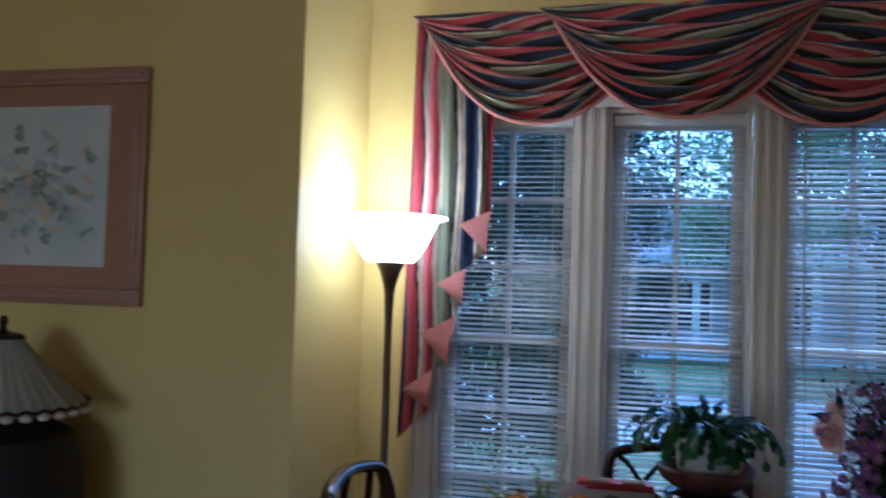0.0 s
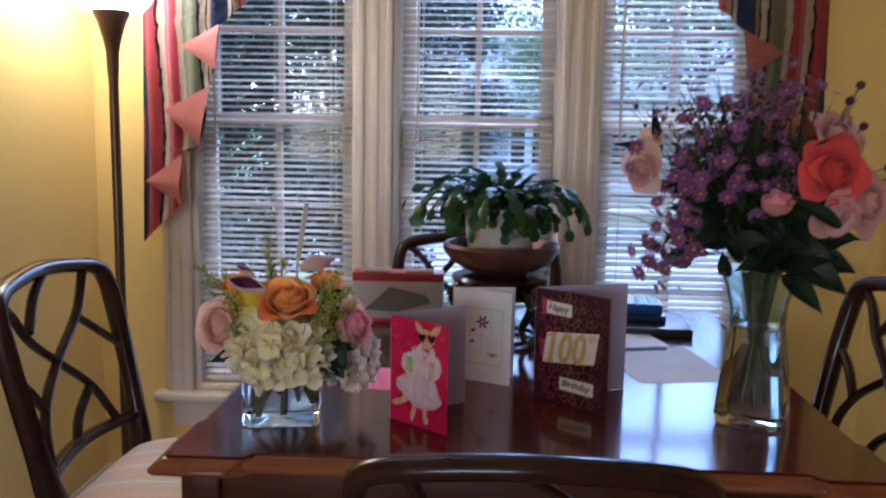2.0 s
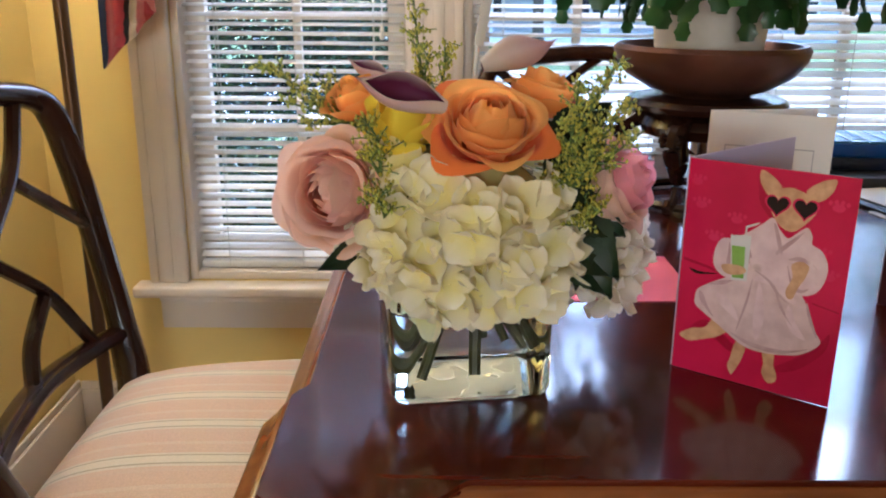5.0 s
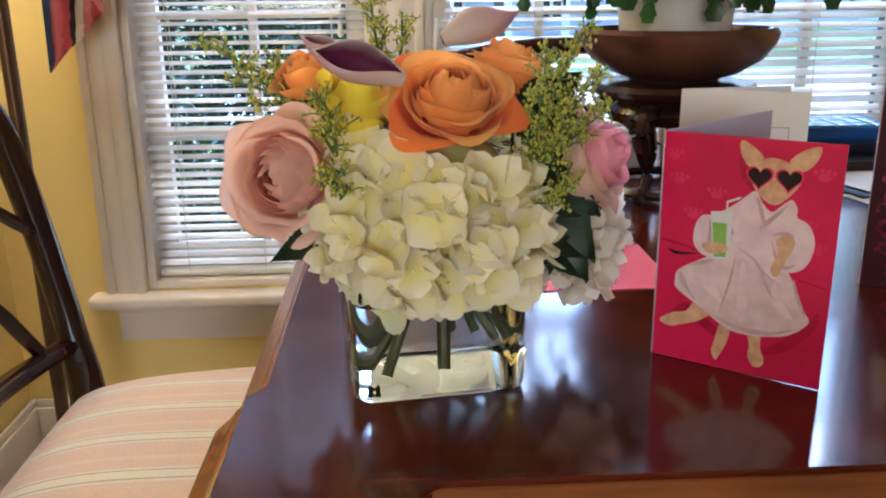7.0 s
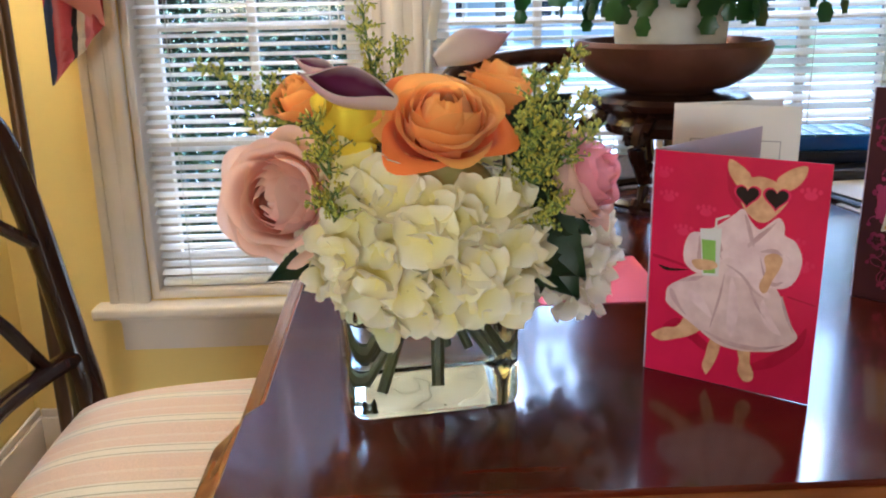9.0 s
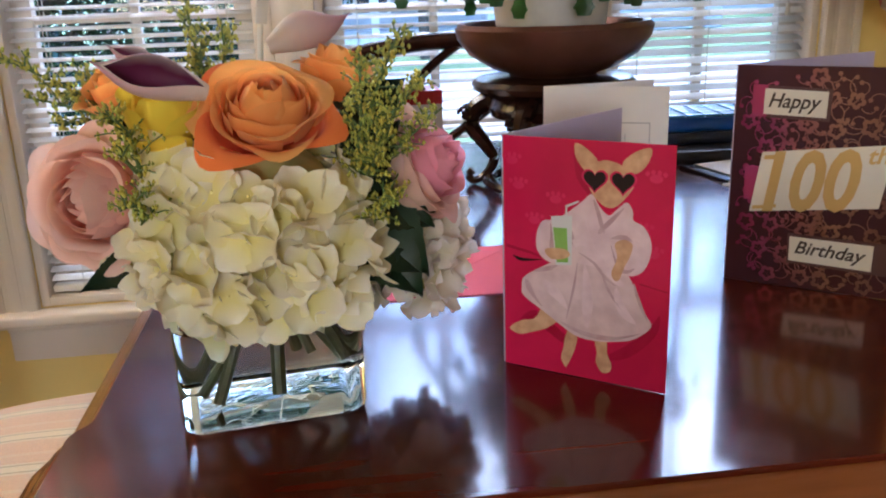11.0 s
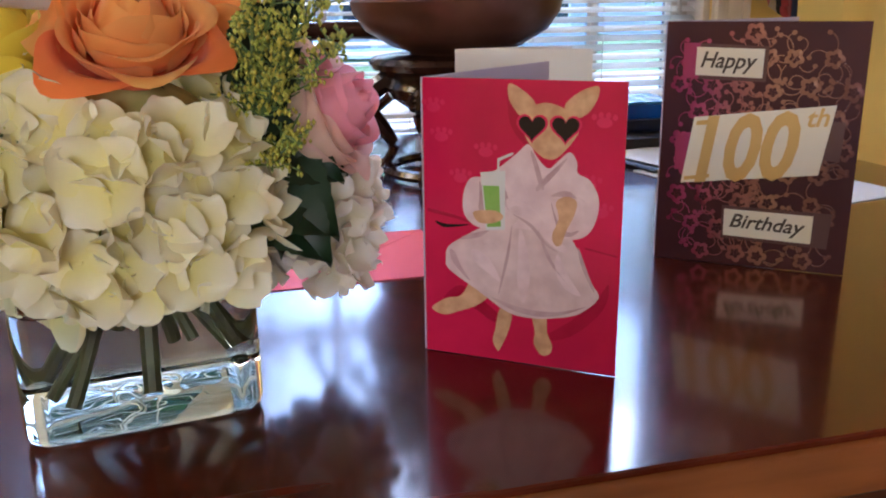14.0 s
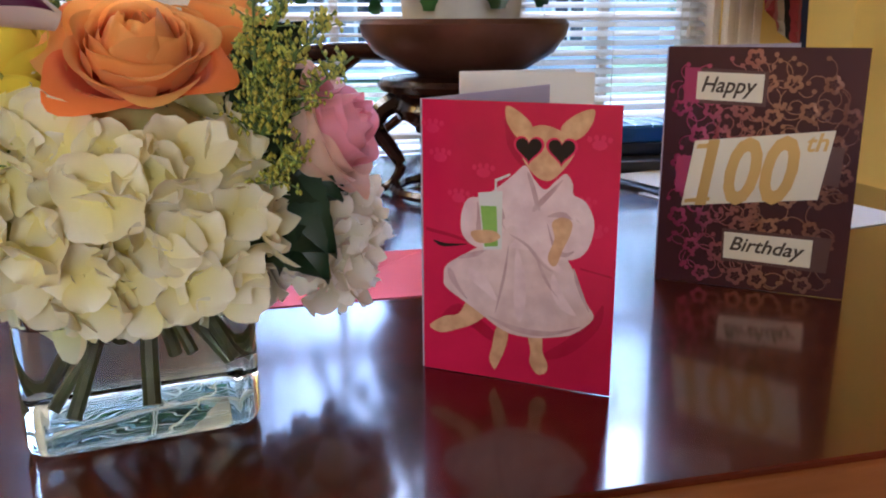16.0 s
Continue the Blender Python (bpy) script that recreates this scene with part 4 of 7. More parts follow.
def goldenrod(parent, root, tips, seed=5, dens=1.0):
    """A feathery spray: thin stalks, side twigs and many tiny round buds."""
    rnd = random.Random(seed)
    st = BM()
    bd = BM()
    ball = []
    for tip in tips:
        r, t = Vector(root), Vector(tip)
        mid = r.lerp(t, 0.5) + Vector((rnd.uniform(-1, 1), rnd.uniform(-1, 1), 0.6)) * 0.006
        line = curve([r, mid, t], 8)
        tube(st, line, [0.0016 - 0.001 * i / len(line) for i in range(len(line))], 5)
        L = (t - r).length
        for k in range(int(20 * dens * L / 0.07)):
            f = 0.18 + 0.82 * (k + rnd.random()) / (20 * dens * L / 0.07)
            p = line[min(len(line) - 1, int(f * (len(line) - 1)))]
            dr = Vector((rnd.uniform(-1, 1), rnd.uniform(-1, 1), rnd.uniform(-0.1, 1.0))).normalized()
            ln = rnd.uniform(0.010, 0.024) * (1.25 - 0.7 * f)
            q = p + dr * ln
            tube(st, [p, p.lerp(q, 0.6) + Vector((0, 0, 0.001)), q], 0.0006, 4)
            for j in range(6):
                g = rnd.uniform(0.25, 1.05)
                ball.append((p.lerp(q, g) + Vector((rnd.uniform(-1, 1), rnd.uniform(-1, 1), rnd.uniform(-1, 1))) * 0.0028, rnd.uniform(0.0011, 0.0018)))
    for c, s in ball:
        ring = [bd.verts.new(c + Vector(o) * s) for o in ((0.8, 0, 0), (0, 0.8, 0), (-0.8, 0, 0), (0, -0.8, 0), (0, 0, 1.3), (0, 0, -1.3))]
        for a, b in ((0, 1), (1, 2), (2, 3), (3, 0)):
            bd.faces.new((ring[a], ring[b], ring[4]))
            bd.faces.new((ring[b], ring[a], ring[5]))
    stalk = part("goldenrod", st, M_SPRIG, parent, "feathery yellow-green goldenrod spray")
    me = finish(bd, "buds", M_BUDYELLOW, False)
    me.shade_smooth()
    part("bud_mass", me, None, stalk, kind="stuff")


def calla(parent, at, d, open_to, L, label, wide=0.22):
    """A spathe rolled into a tube at its foot that opens like a boat and runs out in a point; dark throat, pale rim."""
    def spathe(inset):
        def fn(u, v):
            s = u * 2 - 1
            a = s * (math.pi * 1.04 - 1.75 * v ** 0.8)
            r = L * (0.06 + wide * math.sin(math.pi * min(1.0, 0.06 + 0.94 * v) ** 1.25) ** 0.9) * (1 - v ** 6) - inset
            flare = L * 0.05 * v * (1 - v) * abs(s) ** 4
            return ((r + flare) * math.sin(a), -r * math.cos(a) - L * 0.10 * v * v, L * v * (1 - 0.10 * abs(s) ** 3))
        return fn
    z = Vector(d).normalized()
    y = Vector(open_to)
    y = (y - z * y.dot(z)).normalized()
    m = Matrix.Translation(at) @ Matrix((y.cross(z), y, z)).transposed().to_4x4()
    bm = BM()
    sheet(bm, 28, 18, spathe(0.0))
    c = part("calla_lily", bm, M_CALLA_OUT, parent, label, m=m)
    bm = BM()
    sheet(bm, 28, 18, spathe(0.0007), lambda u, v: (u, 0.1 + 0.80 * abs(u * 2 - 1) ** 3.2))
    part("spathe_inside", bm, M_CALLA_IN, c, "dark purple throat with a pale rim")
    return c


def leaf_blade(bm, at, tip, width, droop=0.2, up=(0, 0, 1), serr=0.0):
    a, b = Vector(at), Vector(tip)
    d = (b - a)
    side = d.cross(Vector(up)).normalized()
    nrm = side.cross(d).normalized()

    def fn(u, v):
        s = u * 2 - 1
        w = width * math.sin(math.pi * min(1, 0.04 + v * 0.96) ** 0.8) * (1 + serr * math.sin(v * 75))
        return a + d * v + side * (s * w) + nrm * (d.length * (droop * math.sin(v * math.pi) + 0.10 * abs(s)))
    sheet(bm, 10, 26, fn)


def rounded_ring(bm, half, r, z, n=5):
    vs = []
    for q, (sx, sy) in enumerate(((1, 1), (-1, 1), (-1, -1), (1, -1))):
        for k in range(n + 1):
            a = (q + k / n) * math.pi / 2
            vs.append(bm.verts.new((sx * (half - r) + r * math.cos(a), sy * (half - r) + r * math.sin(a), z)))
    return vs


def ring_stack(bm, levels, n=5):
    """Rounded squares of (half, corner, z) joined one over the other; the ends are closed."""
    rings = [rounded_ring(bm, h, r, z, n) for h, r, z in levels]
    for a, b in zip(rings, rings[1:]):
        for i in range(len(a)):
            j = (i + 1) % len(a)
            bm.faces.new((a[i], a[j], b[j], b[i]))
    bm.faces.new(rings[0][::-1])
    bm.faces.new(rings[-1])
    return bm


VX, VY = -0.138, 2.213
bouquet = thing("flower_vase", "square glass vase with orange and pink roses and white hydrangea", "flower vase", (VX, VY, TZ))
bouquet.matrix_basis = Matrix.Translation((VX, VY, TZ)) @ pose(0, 0, 0, 0, 0, 3)
HV = 0.0640
VROT = pose(-0.005, -0.008, 0, 0, 0, 5)
part("glass_vase", ring_stack(BM(), [(HV - 0.007, 0.012, 0.0008), (HV - 0.003, 0.013, 0.0014), (HV - 0.0008, 0.014, 0.004), (HV, 0.014, 0.008), (HV, 0.014, 0.102), (HV - 0.0012, 0.013, 0.1042), (HV - 0.003, 0.012, 0.1042), (HV - 0.0042, 0.012, 0.102),
                                     (HV - 0.0048, 0.012, 0.074), (HV - 0.0060, 0.011, 0.0722), (HV - 0.010, 0.010, 0.0715)]), M_VASE, bouquet, "clear square glass with rounded corners", m=VROT).visible_shadow = False
part("water", ring_stack(BM(), [(HV - 0.0085, 0.010, 0.0722), (HV - 0.0075, 0.0105, 0.0727), (HV - 0.0085, 0.010, 0.0731)]), M_WATER, bouquet, "clear water", m=VROT).visible_shadow = False
stems = [((-0.052, -0.030, 0.016), (0.020, 0.004, 0.13)), ((-0.040, -0.046, 0.014), (0.012, -0.010, 0.13)), ((0.002, -0.048, 0.017), (-0.006, -0.02, 0.13)),
         ((0.026, -0.038, 0.042), (-0.004, -0.012, 0.13)), ((0.050, -0.040, 0.036), (-0.010, -0.018, 0.13)), ((0.046, 0.02, 0.02), (-0.02, 0.01, 0.13)),
         ((-0.048, 0.030, 0.016), (0.02, 0.01, 0.13)), ((0.012, 0.044, 0.02), (0.0, 0.01, 0.13)), ((-0.02, 0.048, 0.03), (0.0, 0.02, 0.13)), ((0.054, -0.008, 0.030), (-0.01, 0.0, 0.13)),
         ((-0.056, -0.010, 0.022), (0.0, 0.0, 0.13))]
for i, (a, b) in enumerate(stems):
    a, b = Vector(a), Vector(b)
    m_ = a.lerp(b, 0.5) + Vector((0.004 * (-1) ** i, 0.003, -0.002))
    part("stem", tube(BM(), curve([a, m_, b], 5), 0.0036 + 0.0008 * (i % 3), 8), M_STEM, bouquet)
F = lambda x, y, z: (x - VX - 0.027, y - VY, z - TZ)
BOUQUET = Matrix.Translation((VX, VY, TZ)) @ pose(0, 0, 0, 0, 0, 3)
G = lambda x, y, z: tuple(BOUQUET.inverted() @ Vector((x, y, z)))
hydrangea(bouquet, F(-0.116, 2.182, 0.893), (0.083, 0.076, 0.081), 215, M_HYDRANGEA, "creamy white hydrangea head", 3, 0.0195, clear=[(G(-0.122, 2.156, 0.978), 0.059), (G(-0.245, 2.165, 0.93), 0.046)])
hydrangea(bouquet, G(-0.034, 2.236, 0.858), (0.045, 0.047, 0.052), 70, M_HYDRANGEA_W, "white hydrangea head", 8, 0.017)
hydrangea(bouquet, F(-0.145, 2.275, 0.905), (0.070, 0.055, 0.060), 60, M_HYDRANGEA_W, "white hydrangea head", 11, 0.018)
rose(bouquet, G(-0.125, 2.179, 0.956), (0.03, -0.58, 0.81), 0.049, 34, (M_ORANGE, M_ORANGE_RED), 20, seed=2, label="open orange rose", H=1.12, open_=0.62, split=0.91)
rose(bouquet, G(-0.232, 2.202, 0.917), (-0.44, -0.89, 0.12), 0.053, 28, (M_BLUSH, M_BLUSH_OUT), 75, seed=4, label="open blush pink rose", H=1.2, open_=0.55, split=0.80)
rose(bouquet, G(-0.046, 2.208, 0.915), (0.80, -0.46, 0.36), 0.046, 30, (M_ROSE_PINK, M_ROSE_CREAM), 10, seed=16, label="pink rose with cream outer petals", H=1.5, open_=0.55, split=0.66)
rose(bouquet, G(-0.190, 2.188, 0.952), (-0.05, -0.50, 0.86), 0.040, 14, (M_YELLOW, M_YELLOW), 40, seed=8, label="yellow rose", H=1.5, open_=0.15)
rose(bouquet, G(-0.222, 2.226, 0.972), (-0.4, -0.35, 0.85), 0.031, 18, (M_ORANGE, M_ORANGE), 0, seed=9, label="orange rose", H=1.3, open_=0.35)
rose(bouquet, G(-0.082, 2.248, 0.968), (0.25, 0.0, 0.95), 0.038, 20, (M_ORANGE, M_ORANGE), 130, seed=12, label="orange rose", H=1.3, open_=0.5)
calla(bouquet, G(-0.158, 2.146, 0.990), (-0.90, -0.30, 0.40), (0.10, -0.80, 0.60), 0.068, "calla lily with a dark purple throat", 0.14)
calla(bouquet, G(-0.126, 2.262, 1.008), (0.88, 0.05, 0.40), (-0.3, 0.6, 0.75), 0.066, "mauve calla lily", 0.17)
calla(bouquet, G(-0.200, 2.235, 0.998), (-0.80, 0.1, 0.50), (0, -0.4, 0.8), 0.040, "small mauve calla lily", 0.14)
goldenrod(bouquet, F(-0.190, 2.225, 0.955), [F(-0.280, 2.245, 1.012), F(-0.262, 2.23, 0.985), F(-0.245, 2.215, 0.968), F(-0.23, 2.24, 1.0)], 5, 1.2)
goldenrod(bouquet, F(-0.180, 2.150, 0.940), [F(-0.190, 2.125, 0.985), F(-0.184, 2.13, 0.960)], 6, 1.5)
goldenrod(bouquet, F(-0.140, 2.260, 0.965), [F(-0.153, 2.265, 1.062), F(-0.128, 2.255, 1.030), F(-0.142, 2.25, 1.02)], 7, 1.2)
goldenrod(bouquet, F(-0.045, 2.170, 0.915), [F(-0.014, 2.135, 1.025), F(-0.040, 2.14, 1.010), F(0.004, 2.15, 0.995), F(0.016, 2.165, 0.970), F(-0.02, 2.135, 0.975), F(-0.034, 2.125, 0.95)], 8, 1.6)
goldenrod(bouquet, F(-0.165, 2.150, 0.915), [F(-0.190, 2.118, 0.928), F(-0.178, 2.115, 0.918)], 9, 1.8)
goldenrod(bouquet, F(-0.035, 2.165, 0.90), [F(-0.022, 2.125, 0.918), F(-0.038, 2.122, 0.905)], 10, 1.8)
for a, b, w_, dr in (((-0.064, 2.20, 0.905), (0.000, 2.150, 0.856), 0.036, 0.08), ((-0.052, 2.185, 0.893), (-0.006, 2.148, 0.842), 0.026, 0.10), ((-0.050, 2.19, 0.915), (0.008, 2.170, 0.885), 0.022, 0.10), ((-0.045, 2.2, 0.905), (-0.034, 2.145, 0.850), 0.028, 0.06), ((-0.185, 2.20, 0.875), (-0.232, 2.165, 0.862), 0.013, 0.15),
                     ((-0.19, 2.25, 0.9), (-0.25, 2.27, 0.89), 0.02, 0.2), ((-0.050, 2.185, 0.93), (-0.012, 2.160, 0.965), 0.020, 0.1), ((-0.052, 2.18, 0.92), (-0.020, 2.150, 0.925), 0.022, 0.1), ((-0.045, 2.20, 0.955), (-0.005, 2.18, 0.99), 0.018, 0.1), ((-0.035, 2.21, 0.90), (0.015, 2.19, 0.885), 0.024, 0.1)):
    bm = BM()
    leaf_blade(bm, F(*a), F(*b), w_, dr, (0.2, -1, 0.4), 0.05)
    part("leaf", bm, M_LEAF, bouquet)
bm = BM()
tube(bm, [F(-0.108, 2.262, 0.94), F(-0.100, 2.260, 1.03)], 0.0022, 6)
box(bm, -0.0045, 0.0045, -0.0012, 0.0012, 0, 0.10, 0.001, m=Matrix.Translation(F(-0.100, 2.258, 1.025)) @ pose(0, 0, 0, 6, 8, 20))
part("card_pick", bm, mat("pale_plastic", (0.62, 0.60, 0.55), 0.3, col2=(0.55, 0.52, 0.46)), bouquet, "pale plastic card pick")

# ---- greeting cards and papers on the table ----
M_PLUM = mat("plum_card", (0.042, 0.010, 0.016), 0.38, col2=(0.060, 0.015, 0.018), scale=14, coat=0.2)


def foil_mat():
    """Foil print that runs from magenta to pale gold across the card; the dim right end paints in the foil's fading
    sheen.
    """
    m = mat("foil_print", (0.5, 0.3, 0.3), 0.34, 0.85)
    n, l, p = nodes_of(m)
    tc = n.new("ShaderNodeTexCoord")
    sp = n.new("ShaderNodeSeparateXYZ")
    l.new(tc.outputs["Object"], sp.inputs["Vector"])
    sc = n.new("ShaderNodeMapRange")
    sc.inputs["From Min"].default_value, sc.inputs["From Max"].default_value = 0.0, 0.158
    l.new(sp.outputs["X"], sc.inputs["Value"])
    rp = n.new("ShaderNodeValToRGB")
    for pos, c in ((0.0, (0.28, 0.035, 0.10)), (0.18, (0.44, 0.08, 0.17)), (0.36, (0.34, 0.13, 0.115)), (0.60, (0.33, 0.18, 0.11)), (1.0, (0.11, 0.045, 0.045))):
        if pos in (0.0, 1.0):
            e = rp.color_ramp.elements[0 if pos == 0.0 else -1]
        else:
            e = rp.color_ramp.elements.new(pos)
        e.position, e.color = pos, (*c, 1)
    l.new(sc.outputs["Result"], rp.inputs["Fac"])
    l.new(rp.outputs["Color"], p.inputs["Base Color"])
    return m


M_FOIL = foil_mat()
M_GOLD = mat("gold_print", (0.62, 0.41, 0.13), 0.35, 0.3, col2=(0.56, 0.36, 0.10))
M_CREAMCARD = mat("cream_label", (0.72, 0.66, 0.54), 0.6, col2=(0.69, 0.63, 0.51))
M_INK = mat("dark_ink", (0.05, 0.03, 0.02), 0.5)
M_LILAC = mat("lilac_inside", (0.52, 0.46, 0.60), 0.65, col2=(0.49, 0.43, 0.57))
M_ROBE = mat("pale_robe_print", (0.80, 0.62, 0.63), 0.3, col2=(0.68, 0.49, 0.51), scale=75, coat=0.3)
M_ROBE_LOW = mat("lower_robe_print", (0.76, 0.58, 0.57), 0.3, col2=(0.63, 0.45, 0.45), scale=65, coat=0.3)
M_FOLDPRINT = mat("robe_fold_print", (0.47, 0.29, 0.30), 0.3, col2=(0.58, 0.40, 0.41), scale=90, coat=0.3)
M_TANPRINT = mat("tan_print", (0.70, 0.43, 0.24), 0.3, col2=(0.52, 0.29, 0.15), scale=110, coat=0.3)
M_DARKPRINT = mat("dark_print", (0.02, 0.012, 0.015), 0.25, coat=0.3)
M_GREENPRINT = mat("green_print", (0.22, 0.42, 0.06), 0.3, col2=(0.30, 0.50, 0.10), scale=50, coat=0.3)
M_DEEPPRINT = mat("deep_magenta_print", (0.34, 0.006, 0.035), 0.25, col2=(0.42, 0.008, 0.05), scale=40, coat=0.3)
M_PINKPRINT = mat("pink_print", (0.66, 0.028, 0.11), 0.25, col2=(0.60, 0.018, 0.085), scale=30, coat=0.3)


def folded_card(name, label, spine, front_end, back_end, height, face, inside, lean=0.0):
    """A folded card that stands open; returns it and its front, whose x runs along the width and z up, face to -y."""
    s = Vector((*spine, 0))
    c = thing(name, label, "greeting card", (spine[0], spine[1], TZ), group="greeting cards on the table")
    out = []
    for nm, end, mt in (("front_cover", front_end, face), ("back_cover", back_end, inside)):
        d = Vector((end[0] - spine[0], end[1] - spine[1], 0))
        w = d.length
        a = math.degrees(math.atan2(d.y, d.x))
        bm = BM()
        off = 0.0 if nm == "front_cover" else 0.0012
        box(bm, 0.0004, w, off - 0.0004, off + 0.0004, 0.0005, height, 0.0001, 1)
        out.append((part(nm, bm, mt, c, m=pose(0, 0, 0, lean, 0, a)), w))
    fr, w = out[0]
    bm = BM()
    box(bm, 0.0006, w - 0.0003, 0.00045, 0.0008, 0.0008, height - 0.0003)
    part("inside_page", bm, inside, fr)
    return c, fr, w


def flat_shape(name, pts, parent, material, layer, label=""):
    """A printed shape on a card's face; pts in metres along the width and up."""
    bm = BM()
    prism(bm, pts, 0.00045 + 0.00012 * (layer - 1), 0.00045 + 0.00012 * layer, lambda p: Vector((p.x, -p.z, p.y)))
    return part(name, bm, material, parent, label, smooth=False)


def blob(cx, cy, rx, ry, rot=0.0, n=28, wob=0.0, seed=0):
    c, s = math.cos(radians(rot)), math.sin(radians(rot))
    out = []
    for k in range(n):
        a = 2 * math.pi * k / n
        r = 1 + wob * math.sin(3 * a + seed) + 0.5 * wob * math.sin(5 * a + 2 * seed)
        x, y = rx * r * math.cos(a), ry * r * math.sin(a)
        out.append((cx + x * c - y * s, cy + x * s + y * c))
    return out


def writing(text, parent, material, x, z, size, shear=0.25, layer=3, depth=0.00012, rot=0.0, width=0.0, bold=0.0):
    cu = bpy.data.curves.new("writing", "FONT")
    cu.size, cu.shear, cu.extrude, cu.resolution_u, cu.offset = size, shear, depth, 3, bold
    tmp = bpy.data.objects.new("writing_tmp", cu)
    scene.collection.objects.link(tmp)

    def made(body):
        cu.body = body
        bpy.context.view_layer.update()
        return bpy.data.meshes.new_from_object(tmp.evaluated_get(bpy.context.evaluated_depsgraph_get()))

    def right(me):
        return max(v.co.x for v in me.vertices)
    sx = width / right(made(text)) if width else 1.0
    base = Matrix.Translation((x, -0.00045 - 0.00012 * layer, z)) @ pose(0, 0, 0, 90, 0, 0) @ pose(0, 0, 0, 0, 0, rot) @ Matrix.Diagonal((sx, 1, 1, 1))
    for k, ch in enumerate(text):
        one = made(ch)
        shift = right(made(text[:k + 1])) - right(one)
        one.materials.clear()
        one.materials.append(material)
        part("printed_letter", one, None, parent, m=base @ Matrix.Translation((shift, 0, 0)))
    bpy.data.objects.remove(tmp)


# magenta card with a pale robe print
card, fr, w = folded_card("greeting_card", "glossy magenta greeting card with a pale robe picture", (0.040, 2.213), (0.142, 2.136), (0.165, 2.312), 0.182, M_MAGENTA, M_LILAC)


def on(x, y):
    """Card places as parts of its width and height."""
    return (x * w, y * 0.182)


def shape(pts):
    return [on(x, y) for x, y in pts]


def ell(cx, cy, rx, ry, rot=0, **k):
    return [(px, py) for px, py in blob(cx * w, cy * 0.182, rx * w, ry * 0.182, rot, **k)]


def smooth(pts, n=4):
    """A closed soft outline through pts, given as parts of the card."""
    k = len(pts)
    out = []
    for i in range(k):
        p = [pts[(i + j - 1) % k] for j in range(4)]
        for q in range(n):
            t = q / n
            out.append(on(*[0.5 * (2 * p[1][c] + (p[2][c] - p[0][c]) * t + (2 * p[0][c] - 5 * p[1][c] + 4 * p[2][c] - p[3][c]) * t * t + (3 * p[1][c] - p[0][c] - 3 * p[2][c] + p[3][c]) * t ** 3) for c in (0, 1)]))
    return out


flat_shape("line_print", shape([(0.02, 0.545), (0.18, 0.525), (0.30, 0.50), (0.30, 0.494), (0.17, 0.515), (0.02, 0.532)]), fr, M_DEEPPRINT, 1)
flat_shape("line_print", shape([(0.83, 0.452), (0.985, 0.432), (0.985, 0.427), (0.83, 0.446)]), fr, M_DEEPPRINT, 1)
flat_shape("shadow_print", smooth([(0.06, 0.500), (0.13, 0.492), (0.25, 0.497), (0.16, 0.482), (0.10, 0.480)]), fr, M_DARKPRINT, 2)
for cloud in ([(0.62, 0.10), (0.78, 0.13), (0.93, 0.24), (0.95, 0.33), (0.90, 0.28), (0.78, 0.19)], [(0.10, 0.20), (0.20, 0.27), (0.36, 0.20), (0.45, 0.14), (0.36, 0.15), (0.26, 0.19)], [(0.44, 0.98), (0.49, 0.90), (0.55, 0.80), (0.52, 0.79), (0.45, 0.86)]):
    flat_shape("shadow_print", smooth(cloud), fr, M_DEEPPRINT, 1)
for px, py in ((0.10, 0.80), (0.33, 0.755), (0.20, 0.66), (0.84, 0.665), (0.90, 0.575), (0.06, 0.90), (0.90, 0.87)):
    flat_shape("pale_spot", ell(px, py, 0.036, 0.017), fr, M_PINKPRINT, 1)
    for q in (-0.048, -0.017, 0.017, 0.048):
        flat_shape("pale_spot", ell(px + q, py + 0.027 - abs(q) * 0.2, 0.012, 0.010), fr, M_PINKPRINT, 1)
for foot in ([(0.40, 0.285), (0.296, 0.206), (0.18, 0.168), (0.107, 0.150), (0.05, 0.160), (0.043, 0.178), (0.12, 0.215), (0.20, 0.232), (0.27, 0.30)],
             [(0.41, 0.20), (0.47, 0.19), (0.455, 0.12), (0.41, 0.045), (0.395, 0.04), (0.372, 0.075), (0.385, 0.12)],
             [(0.575, 0.20), (0.645, 0.20), (0.655, 0.13), (0.682, 0.085), (0.67, 0.052), (0.625, 0.045), (0.588, 0.085), (0.592, 0.13)]):
    flat_shape("tan_shape", smooth(foot), fr, M_TANPRINT, 2)
flat_shape("robe_print", smooth([(0.36, 0.51), (0.24, 0.462), (0.135, 0.412), (0.118, 0.365), (0.135, 0.325), (0.28, 0.262), (0.448, 0.190), (0.582, 0.178), (0.70, 0.190), (0.81, 0.214), (0.905, 0.278), (0.872, 0.325), (0.845, 0.367), (0.785, 0.455), (0.70, 0.52), (0.50, 0.55)]), fr, M_ROBE_LOW, 3)
flat_shape("robe_print", smooth([(0.545, 0.790), (0.49, 0.758), (0.40, 0.705), (0.32, 0.672), (0.25, 0.660), (0.214, 0.60), (0.222, 0.53), (0.294, 0.490), (0.40, 0.497), (0.55, 0.497), (0.68, 0.482), (0.77, 0.475), (0.84, 0.497), (0.880, 0.55), (0.888, 0.62), (0.845, 0.680), (0.785, 0.702), (0.780, 0.738), (0.745, 0.770), (0.695, 0.742), (0.645, 0.712), (0.590, 0.745)]), fr, M_ROBE, 4)
